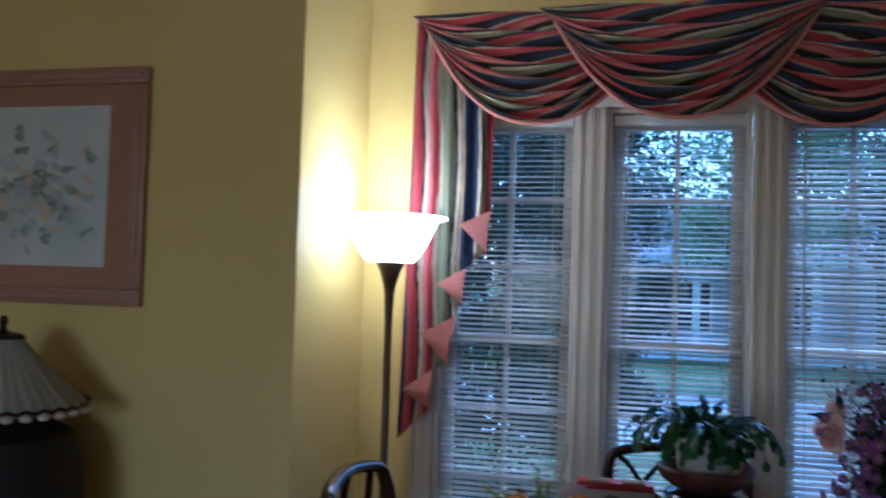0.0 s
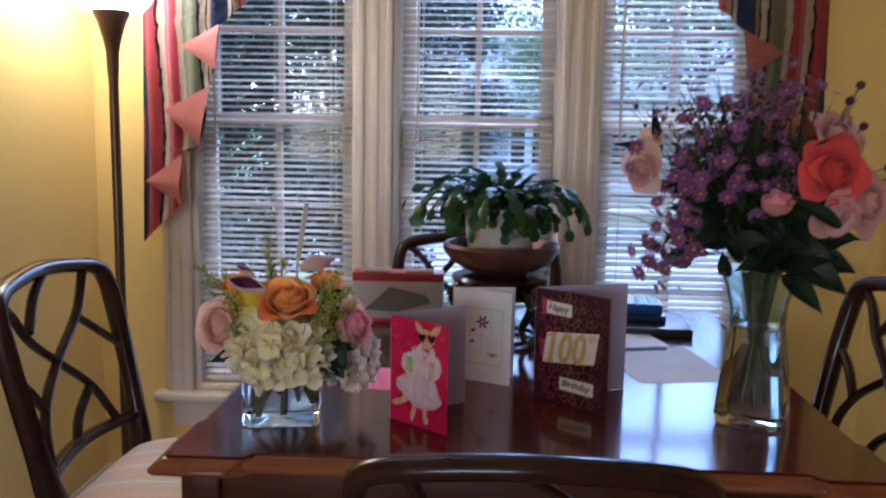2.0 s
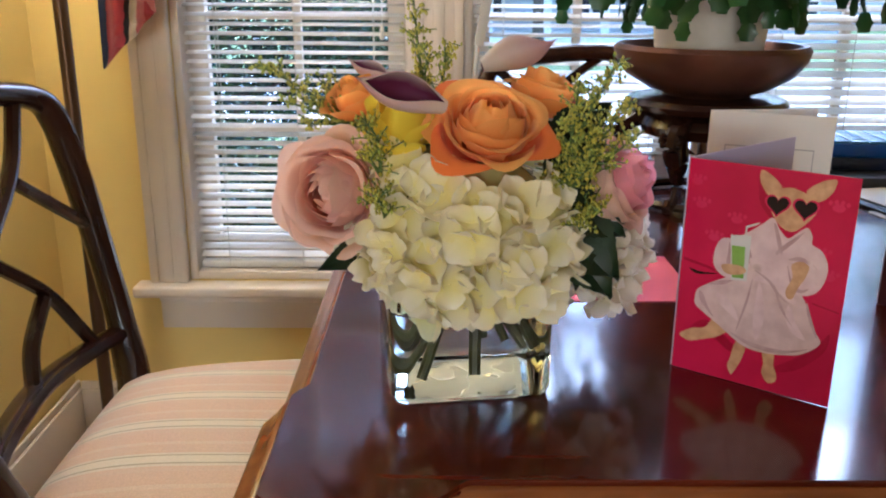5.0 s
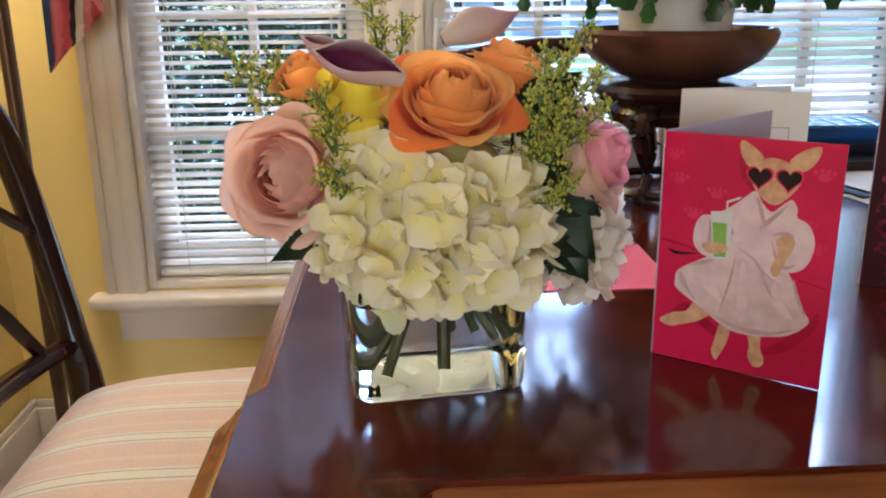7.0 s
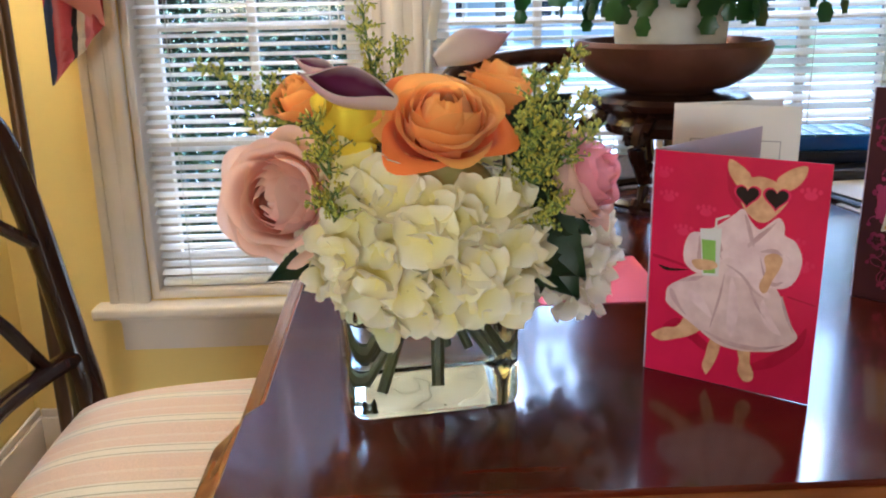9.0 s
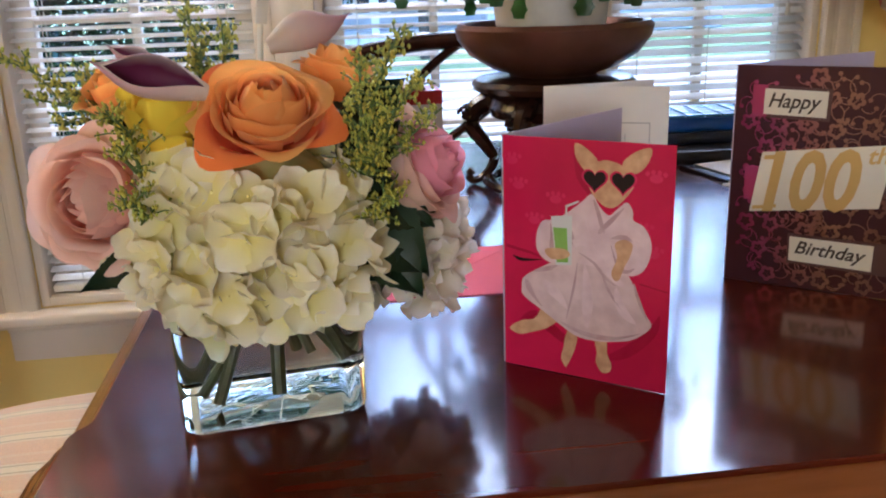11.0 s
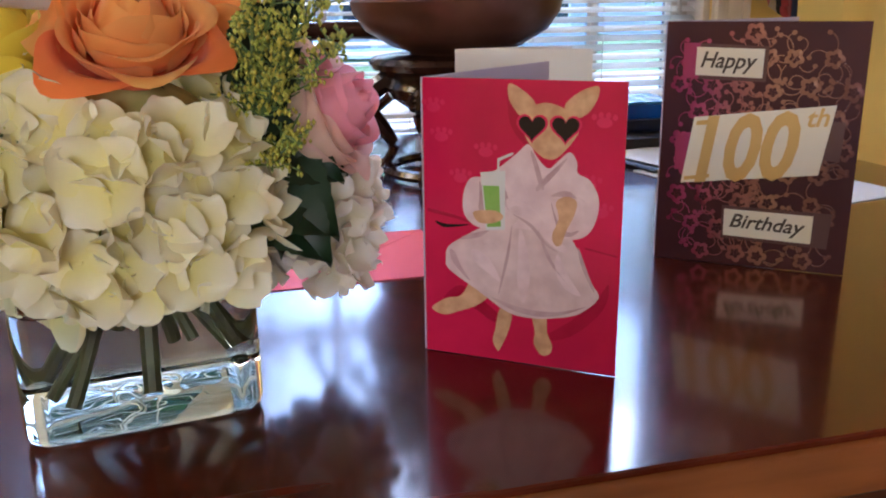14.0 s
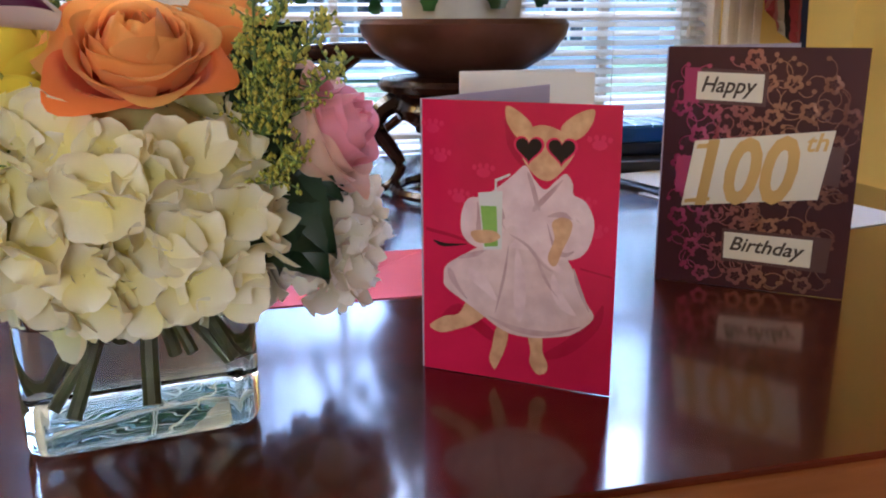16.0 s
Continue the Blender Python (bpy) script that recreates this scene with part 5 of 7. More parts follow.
# folds: darker creases and paler ridges of the printed cloth
for crease in ([(0.555, 0.765), (0.575, 0.755), (0.605, 0.70), (0.625, 0.64), (0.60, 0.655), (0.58, 0.70)], [(0.735, 0.752), (0.66, 0.705), (0.60, 0.66), (0.585, 0.64), (0.60, 0.635), (0.68, 0.695)],
               [(0.66, 0.62), (0.72, 0.64), (0.79, 0.63), (0.83, 0.60), (0.80, 0.615), (0.72, 0.620)], [(0.66, 0.60), (0.70, 0.50), (0.76, 0.485), (0.80, 0.51), (0.75, 0.50), (0.70, 0.53)],
               [(0.30, 0.655), (0.325, 0.60), (0.315, 0.53), (0.295, 0.56), (0.30, 0.60)], [(0.40, 0.69), (0.44, 0.62), (0.46, 0.56), (0.44, 0.57), (0.41, 0.62)],
               [(0.47, 0.52), (0.445, 0.42), (0.42, 0.33), (0.40, 0.25), (0.425, 0.31), (0.455, 0.40)], [(0.60, 0.50), (0.635, 0.42), (0.69, 0.36), (0.76, 0.31), (0.69, 0.375), (0.64, 0.44)],
               [(0.20, 0.44), (0.30, 0.455), (0.40, 0.49), (0.30, 0.475), (0.22, 0.455)], [(0.36, 0.24), (0.50, 0.195), (0.68, 0.192), (0.85, 0.245), (0.70, 0.212), (0.52, 0.212)],
               [(0.80, 0.45), (0.84, 0.38), (0.885, 0.30), (0.85, 0.335), (0.81, 0.40)], [(0.14, 0.40), (0.16, 0.35), (0.25, 0.29), (0.20, 0.345), (0.17, 0.39)]):
    flat_shape("fold_print", smooth(crease), fr, M_FOLDPRINT, 5)
for ridge in ([(0.51, 0.50), (0.50, 0.40), (0.50, 0.30), (0.53, 0.23), (0.56, 0.30), (0.555, 0.40)], [(0.72, 0.67), (0.80, 0.665), (0.85, 0.62), (0.845, 0.56), (0.81, 0.60), (0.76, 0.635)],
              [(0.26, 0.41), (0.35, 0.38), (0.41, 0.30), (0.34, 0.33), (0.27, 0.37)], [(0.50, 0.72), (0.52, 0.66), (0.55, 0.60), (0.50, 0.63), (0.47, 0.68)], [(0.70, 0.42), (0.76, 0.34), (0.82, 0.28), (0.74, 0.30), (0.69, 0.36)]):
    flat_shape("fold_print", smooth(ridge), fr, M_ROBE, 5)
flat_shape("belt_print", smooth([(0.44, 0.60), (0.54, 0.585), (0.62, 0.54), (0.68, 0.485), (0.745, 0.44), (0.72, 0.428), (0.64, 0.465), (0.57, 0.525), (0.46, 0.555)]), fr, M_ROBE, 6)
flat_shape("belt_print", smooth([(0.31, 0.455), (0.38, 0.50), (0.47, 0.575), (0.52, 0.555), (0.43, 0.475), (0.35, 0.43)]), fr, M_ROBE_LOW, 6)
flat_shape("fold_print", smooth([(0.47, 0.548), (0.57, 0.517), (0.64, 0.457), (0.70, 0.428), (0.63, 0.452), (0.56, 0.507)]), fr, M_FOLDPRINT, 7)
flat_shape("tan_shape", smooth([(0.685, 0.600), (0.735, 0.622), (0.785, 0.607), (0.775, 0.56), (0.740, 0.505), (0.715, 0.455), (0.685, 0.452), (0.670, 0.485), (0.700, 0.545)]), fr, M_TANPRINT, 7)
flat_shape("tan_shape", smooth([(0.27, 0.545), (0.38, 0.555), (0.425, 0.535), (0.38, 0.512), (0.30, 0.508)]), fr, M_TANPRINT, 9)
flat_shape("tan_shape", smooth([(0.446, 0.986), (0.442, 0.95), (0.462, 0.915), (0.518, 0.875), (0.572, 0.905), (0.565, 0.935), (0.50, 0.972)]), fr, M_TANPRINT, 4)
flat_shape("tan_shape", smooth([(0.868, 0.984), (0.865, 0.945), (0.825, 0.900), (0.763, 0.880), (0.715, 0.912), (0.735, 0.940), (0.80, 0.972)]), fr, M_TANPRINT, 4)
flat_shape("tan_shape", smooth([(0.532, 0.905), (0.585, 0.922), (0.641, 0.927), (0.722, 0.908), (0.790, 0.865), (0.775, 0.825), (0.735, 0.785), (0.690, 0.752), (0.648, 0.742), (0.600, 0.755), (0.549, 0.792), (0.515, 0.845)]), fr, M_TANPRINT, 5)


def heart(cx, cy, sz):
    out = []
    for k in range(30):
        a = 2 * math.pi * k / 30
        out.append((cx * w + sz * 16 * math.sin(a) ** 3, cy * 0.182 + sz * (13 * math.cos(a) - 5 * math.cos(2 * a) - 2 * math.cos(3 * a) - math.cos(4 * a))))
    return out


for hx in (0.561, 0.722):
    flat_shape("pink_rim", heart(hx, 0.848, 0.00062), fr, M_PINKPRINT, 6)
    flat_shape("dark_lens", heart(hx, 0.848, 0.00052), fr, M_DARKPRINT, 7)
flat_shape("drink_print", shape([(0.305, 0.685), (0.432, 0.697), (0.432, 0.490), (0.335, 0.482)]), fr, M_ENVELOPE, 7)
flat_shape("drink_print", shape([(0.318, 0.640), (0.402, 0.642), (0.412, 0.500), (0.342, 0.494)]), fr, M_GREENPRINT, 8)
flat_shape("straw_print", shape([(0.392, 0.690), (0.402, 0.690), (0.402, 0.728), (0.47, 0.752), (0.47, 0.760), (0.392, 0.736)]), fr, M_ENVELOPE, 7)

# plum card with foil flowers
HB = 0.208
_, fr2, w2 = folded_card("greeting_card", "plum greeting card with foil flowers and a birthday greeting", (0.292, 2.364), (0.415, 2.266), (0.470, 2.428), HB, M_PLUM, M_LILAC)
rnd = random.Random(21)
fl, vine = BM(), BM()
z0 = 0.018


def foil_flower(bm, cx, cz, r, rot):
    n = 40
    outer, inner = [], []
    for k in range(n):
        a = 2 * math.pi * k / n
        q = r * (0.68 + 0.38 * abs(math.cos(2.5 * a + rot)) ** 0.7)
        outer.append(bm.verts.new((cx + q * math.cos(a), -0.00075, cz + q * math.sin(a))))
        qi = r * (0.48 + 0.10 * math.cos(5 * a + 2 * rot))
        inner.append(bm.verts.new((cx + qi * math.cos(a), -0.00095, cz + qi * math.sin(a))))
    for k in range(n):
        j = (k + 1) % n
        bm.faces.new((outer[k], outer[j], inner[j], inner[k]))
    for k in range(5):
        a = 2 * math.pi * k / 5 + rot
        d = [bm.verts.new((cx + r * 0.2 * math.cos(a) + r * 0.055 * math.cos(b), -0.0008, cz + r * 0.2 * math.sin(a) + r * 0.055 * math.sin(b))) for b in (0, 2.1, 4.2)]
        bm.faces.new(d)


spots = []
for row in range(9):
    for col in range(6):
        cx = 0.011 + col * 0.0275 + (0.0145 if row % 2 else 0) + rnd.uniform(-0.006, 0.006)
        cz = 0.011 + row * 0.0238 + rnd.uniform(-0.003, 0.003)
        if 0.008 < cx < w2 - 0.008 and cz < HB - 0.008:
            spots.append((cx, cz))
            foil_flower(fl, cx, cz, rnd.uniform(0.0072, 0.0088), rnd.uniform(0, 1.2))
for cx, cz in spots:
    for q in range(6):
        a0 = rnd.uniform(0, 6.28)
        pts = []
        x, z, a = cx + 0.008 * math.cos(a0), cz + 0.008 * math.sin(a0), a0
        bend = rnd.choice((-1, 1)) * rnd.uniform(60, 130)
        for k in range(11):
            pts.append((x, -0.0007, z))
            x += 0.0016 * math.cos(a)
            z += 0.0016 * math.sin(a)
            a += bend * 0.0016 * (1 + k * 0.12)
        if all(0.002 < p[0] < w2 - 0.002 and 0.002 < p[2] < HB - 0.002 for p in pts):
            tube(vine, pts, 0.0006, 4)
            e = pts[-1]
            ring = [vine.verts.new((e[0] + 0.0022 * math.cos(b), -0.0009, e[2] + 0.0022 * math.sin(b))) for b in (0, 1.05, 2.1, 3.14, 4.2, 5.2)]
            vine.faces.new(ring)
part("foil_flower", fl, M_FOIL, fr2, "magenta to gold foil flowers", smooth=False, kind="stuff")
part("foil_vine", vine, M_FOIL, fr2, smooth=False, kind="stuff")


def label_plate(pts, material, layer, name="label_plate"):
    return flat_shape(name, [(x * w2, z * HB) for x, z in pts], fr2, material, layer + 5)


M_BACKING = mat("brown_backing", (0.10, 0.04, 0.035), 0.4)
M_BACKING_PINK = mat("magenta_backing", (0.34, 0.03, 0.11), 0.4)
label_plate([(0.095, 0.918), (0.529, 0.905), (0.524, 0.766), (0.098, 0.775)], M_BACKING, 1, "backing_plate")
label_plate([(0.095, 0.918), (0.18, 0.916), (0.18, 0.774), (0.098, 0.775)], M_BACKING_PINK, 2, "backing_plate")
label_plate([(0.164, 0.901), (0.507, 0.894), (0.505, 0.781), (0.163, 0.789)], M_CREAMCARD, 3)
label_plate([(0.080, 0.545), (0.16, 0.548), (0.13, 0.398), (0.085, 0.395)], M_BACKING_PINK, 1, "backing_plate")
label_plate([(0.84, 0.62), (0.93, 0.62), (0.92, 0.46), (0.82, 0.47)], M_BACKING, 1, "backing_plate")
label_plate([(0.175, 0.618), (0.879, 0.685), (0.825, 0.406), (0.123, 0.340)], M_CREAMCARD, 3)
label_plate([(0.355, 0.256), (0.915, 0.252), (0.905, 0.105), (0.36, 0.115)], M_BACKING, 1, "backing_plate")
label_plate([(0.368, 0.242), (0.825, 0.238), (0.823, 0.121), (0.371, 0.129)], M_CREAMCARD, 3)
writing("Happy", fr2, M_INK, 0.182 * w2, 0.822 * HB, 0.0185, 0.3, 9, rot=-1.5, width=0.046, bold=0.0003)
writing("100", fr2, M_GOLD, 0.135 * w2, 0.352 * HB, 0.077, 0.32, 9, rot=5.5, width=0.096, bold=0.0022)
writing("th", fr2, M_GOLD, 0.738 * w2, 0.596 * HB, 0.021, 0.32, 9, rot=5.5, bold=0.0004)
writing("Birthday", fr2, M_INK, 0.395 * w2, 0.168 * HB, 0.0172, 0.3, 9, rot=-2, width=0.062, bold=0.0003)
for serif in ([(0.140, 0.352), (0.140, 0.368), (0.275, 0.385), (0.275, 0.369)], [(0.185, 0.585), (0.19, 0.603), (0.265, 0.612), (0.262, 0.590)]):
    label_plate(serif, M_GOLD, 4, "serif")

# white card with a violet flower print
_, fr3, w3 = folded_card("greeting_card", "white greeting card with a small violet flower print", (0.134, 2.468), (0.249, 2.418), (0.257, 2.482), 0.184, M_PAPER, M_PAPER)
M_VIOLET = mat("violet_print", (0.12, 0.05, 0.18), 0.6)
M_GREYLINE = mat("grey_print", (0.42, 0.40, 0.40), 0.6)
for q in range(6):
    a = q * math.pi / 3
    flat_shape("flower_print", blob(0.52 * w3 + 0.008 * math.cos(a), 0.66 * 0.184 + 0.008 * math.sin(a), 0.0062, 0.0026, math.degrees(a)), fr3, M_VIOLET, 1 + q % 2)
for (a, b, c, d) in ((0.14, 0.20, 0.86, 0.206), (0.14, 0.80, 0.86, 0.806), (0.14, 0.20, 0.148, 0.80), (0.852, 0.20, 0.86, 0.80), (0.30, 0.28, 0.306, 0.74), (0.66, 0.28, 0.666, 0.74), (0.50, 0.30, 0.506, 0.6), (0.60, 0.30, 0.78, 0.33)):
    flat_shape("line_print", [(a * w3, b * 0.184), (c * w3, b * 0.184), (c * w3, d * 0.184), (a * w3, d * 0.184)], fr3, M_GREYLINE, 1)
for px, pz in ((0.36, 0.56), (0.34, 0.44), (0.70, 0.31)):
    flat_shape("leaf_print", blob(px * w3, pz * 0.184, 0.005, 0.003, 30), fr3, M_VIOLET, 1)


def flat_paper(name, label, category, cx, cy, lx, ly, rz, material, z=TZ, th=0.0012, flap=False):
    t = thing(name, label, category, (cx, cy, z), rz)
    part("sheet", box(BM(), -lx / 2, lx / 2, -ly / 2, ly / 2, 0.0002, th, 0.0003, 1), material, t)
    if flap:
        bm = BM()
        prism(bm, [(-lx / 2, ly / 2), (lx / 2, ly / 2), (0.012, -ly * 0.05), (-0.012, -ly * 0.05)][::-1], th + 0.0001, th + 0.0005)
        part("flap", bm, material, t)
    return t


flat_paper("envelope", "bright pink envelope lying flat on the table", "envelope", 0.018, 2.442, 0.185, 0.150, 0, M_PINK, flap=True)
flat_paper("envelope", "pale envelope lying flat on the table", "envelope", 0.585, 2.62, 0.205, 0.27, 10, M_ENVELOPE, flap=True)
flat_paper("paper", "white sheet of paper lying on the table", "paper", 0.545, 2.80, 0.13, 0.13, 14, M_PAPER, TZ + 0.006)
flat_paper("folder", "thin black folder under the papers", "folder", 0.53, 2.795, 0.14, 0.15, 12, M_DARKPRINT, TZ, 0.005)

# weekly pill box on dark books
stack = thing("book", "black hardback book lying under a blue pill box", "book", (0.555, 2.965, TZ), -3)
part("cover", box(BM(), -0.15, 0.15, -0.10, 0.10, 0.0003, 0.022, 0.003), mat("black_cover", (0.02, 0.018, 0.022), 0.4), stack)
part("pages", box(BM(), -0.146, 0.1512, -0.096, 0.1012, 0.004, 0.018, 0.001), M_PAPER, stack)
tray = thing("pill_box", "blue weekly pill box with many small lids", "pill box", (0.535, 2.985, TZ + 0.0225), -4)
M_BLUE = mat("blue_plastic", (0.012, 0.10, 0.42), 0.3, col2=(0.010, 0.08, 0.36), spec=0.6)
M_BLUELID = mat("pale_blue_lid", (0.10, 0.34, 0.66), 0.25, col2=(0.08, 0.28, 0.6), objvar=0.15)
part("body", box(BM(), -0.115, 0.115, -0.065, 0.065, 0.0, 0.020, 0.003), mat("navy_plastic", (0.012, 0.018, 0.05), 0.35), tray)
part("upper_body", box(BM(), -0.106, 0.106, -0.060, 0.060, 0.020, 0.043, 0.003), M_BLUE, tray)
lid = finish(box(BM(), -0.0135, 0.0135, -0.0135, 0.0135, 0, 0.004, 0.0015, 2), "lid", M_BLUELID)
for i in range(7):
    for j in range(4):
        part("lid", lid, None, tray, m=Matrix.Translation((-0.0885 + i * 0.0295, -0.044 + j * 0.0293, 0.0431)))

# box with a red band
gift = thing("carton", "white product carton with red bands and a grey picture", "box", (-0.028, 2.965, TZ), 2)
M_CARTON = mat("white_carton", (0.62, 0.59, 0.55), 0.45, col2=(0.58, 0.55, 0.51), scale=10)
part("body", box(BM(), -0.115, 0.115, -0.035, 0.035, 0.0005, 0.129, 0.0015), M_CARTON, gift)
M_REDCARD = mat("red_print", (0.42, 0.02, 0.02), 0.4)
part("red_band", box(BM(), -0.1154, 0.1154, -0.0354, 0.0354, 0.108, 0.1294, 0.0012), M_REDCARD, gift, "red printed band")
part("red_band", box(BM(), -0.1154, 0.1154, -0.0354, 0.0354, 0.0006, 0.014, 0.0012), M_REDCARD, gift)
for x0 in (-0.09, 0.02):
    part("top_tab", box(BM(), x0, x0 + 0.07, -0.03, 0.02, 0.1294, 0.1345, 0.0015), mat("kraft_card", (0.36, 0.24, 0.15), 0.8), gift)
bm = BM()
prism(bm, [(-0.085, 0.035), (-0.02, 0.095), (0.07, 0.075), (0.085, 0.055), (0.0, 0.030)], 0.0352, 0.0358, lambda p: Vector((p.x, -p.z, p.y)))
part("picture_print", bm, mat("grey_picture", (0.22, 0.21, 0.20), 0.4), gift, smooth=False)
bm = BM()
prism(bm, [(0.03, 0.022), (0.075, 0.022), (0.075, 0.034), (0.03, 0.034)], 0.0352, 0.0360, lambda p: Vector((p.x, -p.z, p.y)))
part("brass_print", bm, mat("brass_print", (0.40, 0.28, 0.10), 0.4), gift, smooth=False)

# ---- potted holiday cactus in a bronze bowl on a stand ----
PX, PY = 0.230, 2.80
stand = thing("plant_stand", "carved ebonised wooden stand with curled legs", "stand", (PX, PY, TZ))
part("stand_top", lathe(BM(), [(0, 0.138), (0.098, 0.138), (0.112, 0.142), (0.116, 0.150), (0.110, 0.157), (0.092, 0.160), (0, 0.160)], 40), M_EBONY, stand)
part("carved_collar", lathe(BM(), [(0.07, 0.100), (0.088, 0.104), (0.094, 0.118), (0.088, 0.130), (0.096, 0.138), (0.06, 0.138), (0.06, 0.100)], 40), M_EBONY, stand)
part("base_ring", lathe(BM(), [(0.088, 0.004), (0.100, 0.004), (0.104, 0.010), (0.100, 0.016), (0.088, 0.016), (0.085, 0.010), (0.088, 0.004)], 40), M_EBONY, stand)
for k in range(5):
    a = radians(18 + 72 * k)
    c, s = math.cos(a), math.sin(a)
    prof = curve([(0.088, 0, 0.128), (0.112, 0, 0.112), (0.118, 0, 0.088), (0.098, 0, 0.060), (0.086, 0, 0.038), (0.098, 0, 0.016), (0.116, 0, 0.006), (0.124, 0, 0.014), (0.118, 0, 0.022)], 5)
    rr = [0.016 - 0.010 * min(1, i / 26) for i in range(len(prof))]
    leg = part("leg", tube(BM(), [(p.x * c, p.x * s, p.z) for p in prof], rr, 8), M_EBONY, stand)
    bm = BM()
    for q in range(2):
        sp = [((0.124 + 0.012 * (1 - i / 26) * math.cos(i * 0.42)) * c - (q - 0.5) * 0.024 * s, (0.124 + 0.012 * (1 - i / 26) * math.cos(i * 0.42)) * s + (q - 0.5) * 0.024 * c, 0.106 + 0.012 * (1 - i / 26) * math.sin(i * 0.42)) for i in range(26)]
        tube(bm, sp, 0.0025, 5)
    part("scroll", bm, M_EBONY, leg)
bowl = thing("bowl", "wide brown bronze bowl on a carved stand", "bowl", (PX, PY, TZ + 0.160))
part("bowl_body", lathe(BM(), [(0, 0.0), (0.060, 0.0), (0.064, 0.004), (0.085, 0.010), (0.118, 0.030), (0.134, 0.052), (0.1375, 0.066), (0.132, 0.0725), (0.124, 0.072), (0.120, 0.064), (0.108, 0.040), (0.08, 0.018), (0, 0.012)], 56), M_BRONZE, bowl)
plant = thing("potted_plant", "holiday cactus with drooping green segments in a white pot", "plant", (PX - 0.004, PY, TZ + 0.172))
part("pot", lathe(BM(), [(0, 0.001), (0.066, 0.001), (0.070, 0.006), (0.078, 0.075), (0.083, 0.128), (0.088, 0.132), (0.088, 0.142), (0.083, 0.144), (0.079, 0.138), (0.077, 0.12), (0.0, 0.118)], 48), M_CERAMIC, plant, "white glazed pot")
part("soil", lathe(BM(), [(0, 0.126), (0.04, 0.127), (0.076, 0.122), (0.076, 0.1195), (0, 0.1195)], 24), M_SOIL, plant)


def cactus_branch(rnd, a, reach, rise, n, drop):
    bm = BM()
    q_ = rnd.uniform(0.0, 0.065)
    p = Vector((q_ * math.cos(a), q_ * math.sin(a), 0.128))
    ang = a
    for k in range(n):
        f = k / max(1, n - 1)
        el = rise * (1 - f) ** 1.1 - drop * f ** 1.2
        ln = rnd.uniform(0.026, 0.038) * (0.92 if k < n - 1 else 0.75)
        d = Vector((math.cos(ang) * math.cos(el), math.sin(ang) * math.cos(el), math.sin(el)))
        side = d.cross(Vector((0, 0, 1)))
        side = side.normalized() if side.length > 0.05 else Vector((-math.sin(ang), math.cos(ang), 0))
        side = (side + Vector((rnd.uniform(-1, 1), rnd.uniform(-1, 1), rnd.uniform(-1, 1))) * 0.55).normalized()
        side = (side - d * side.dot(d)).normalized()
        nr = side.cross(d).normalized()
        w_ = ln * rnd.uniform(0.33, 0.46)
        q0 = p

        def seg(u, v, p=q0, d=d, side=side, nr=nr, ln=ln, w_=w_):
            s = u * 2 - 1
            ww = w_ * (0.30 + 0.95 * math.sin(math.pi * min(1, v * 0.80 + 0.06)) ** 0.8) * (1 + 0.13 * math.sin(v * 14))
            return p + d * (ln * (v - 0.02 * abs(s))) + side * (s * ww) + nr * (0.0016 * (1 - s * s) + ln * 0.10 * v * (1 - v))
        sheet(bm, 4, 7, seg, thick=0.0016)
        p = p + d * ln * 0.97
        ang += rnd.uniform(-0.30, 0.30)
        if (Vector((p.x, p.y)).length > 0.255) or p.z < 0.0:
            break
    return bm


rnd = random.Random(77)
for k in range(92):
    a = 2 * math.pi * (k * 0.618 % 1) + rnd.uniform(-0.2, 0.2)
    kind_ = rnd.random()
    bm = cactus_branch(rnd, a, 0.1, *((rnd.uniform(0.3, 0.7), rnd.choice((4, 5, 6)), 1.5) if kind_ < 0.3 else (rnd.uniform(0.8, 1.3), rnd.choice((7, 8, 9, 10)), rnd.uniform(1.2, 1.55)) if kind_ < 0.72 else (rnd.uniform(1.25, 1.55), rnd.choice((4, 5, 6)), rnd.uniform(-0.3, 0.5))))
    part("branch", bm, M_CACTUS, plant)

# ---- tall vase with asters, roses and lilies ----
TXV, TYV = 0.665, 2.262
tall = thing("flower_vase", "tall flared glass vase with violet asters and pink flowers", "flower vase", (TXV, TYV, TZ), -28)
part("glass_vase", ring_stack(BM(), [(0.046, 0.016, 0.0008), (0.053, 0.018, 0.004), (0.056, 0.018, 0.02), (0.050, 0.018, 0.09), (0.041, 0.018, 0.17), (0.042, 0.020, 0.20), (0.052, 0.024, 0.245), (0.062, 0.028, 0.27), (0.061, 0.028, 0.2715),
                                     (0.0592, 0.028, 0.2705), (0.0492, 0.024, 0.244), (0.0388, 0.018, 0.20), (0.0380, 0.016, 0.172), (0.036, 0.015, 0.1695)]), M_VASE, tall, "clear flared glass").visible_shadow = False
part("water", ring_stack(BM(), [(0.0362, 0.015, 0.1702), (0.0368, 0.015, 0.1707), (0.0362, 0.015, 0.1712)]), M_WATER, tall, "clear water").visible_shadow = False
rt = random.Random(9)
inv = pose(TXV, TYV, TZ, 0, 0, -28).inverted()
T = lambda x, y, z: inv @ Vector((x, y, z))
for k in range(46):
    a = rt.uniform(0, 6.28)
    r0 = rt.uniform(0.008, 0.034)
    foot = Vector((r0 * math.cos(a), r0 * math.sin(a), rt.uniform(0.03, 0.10)))
    top = Vector((-0.03 * math.cos(a), -0.03 * math.sin(a), 0.27))
    part("stem", tube(BM(), [foot, foot.lerp(top, 0.5), top], rt.uniform(0.0022, 0.004), 6), M_STEM, tall)


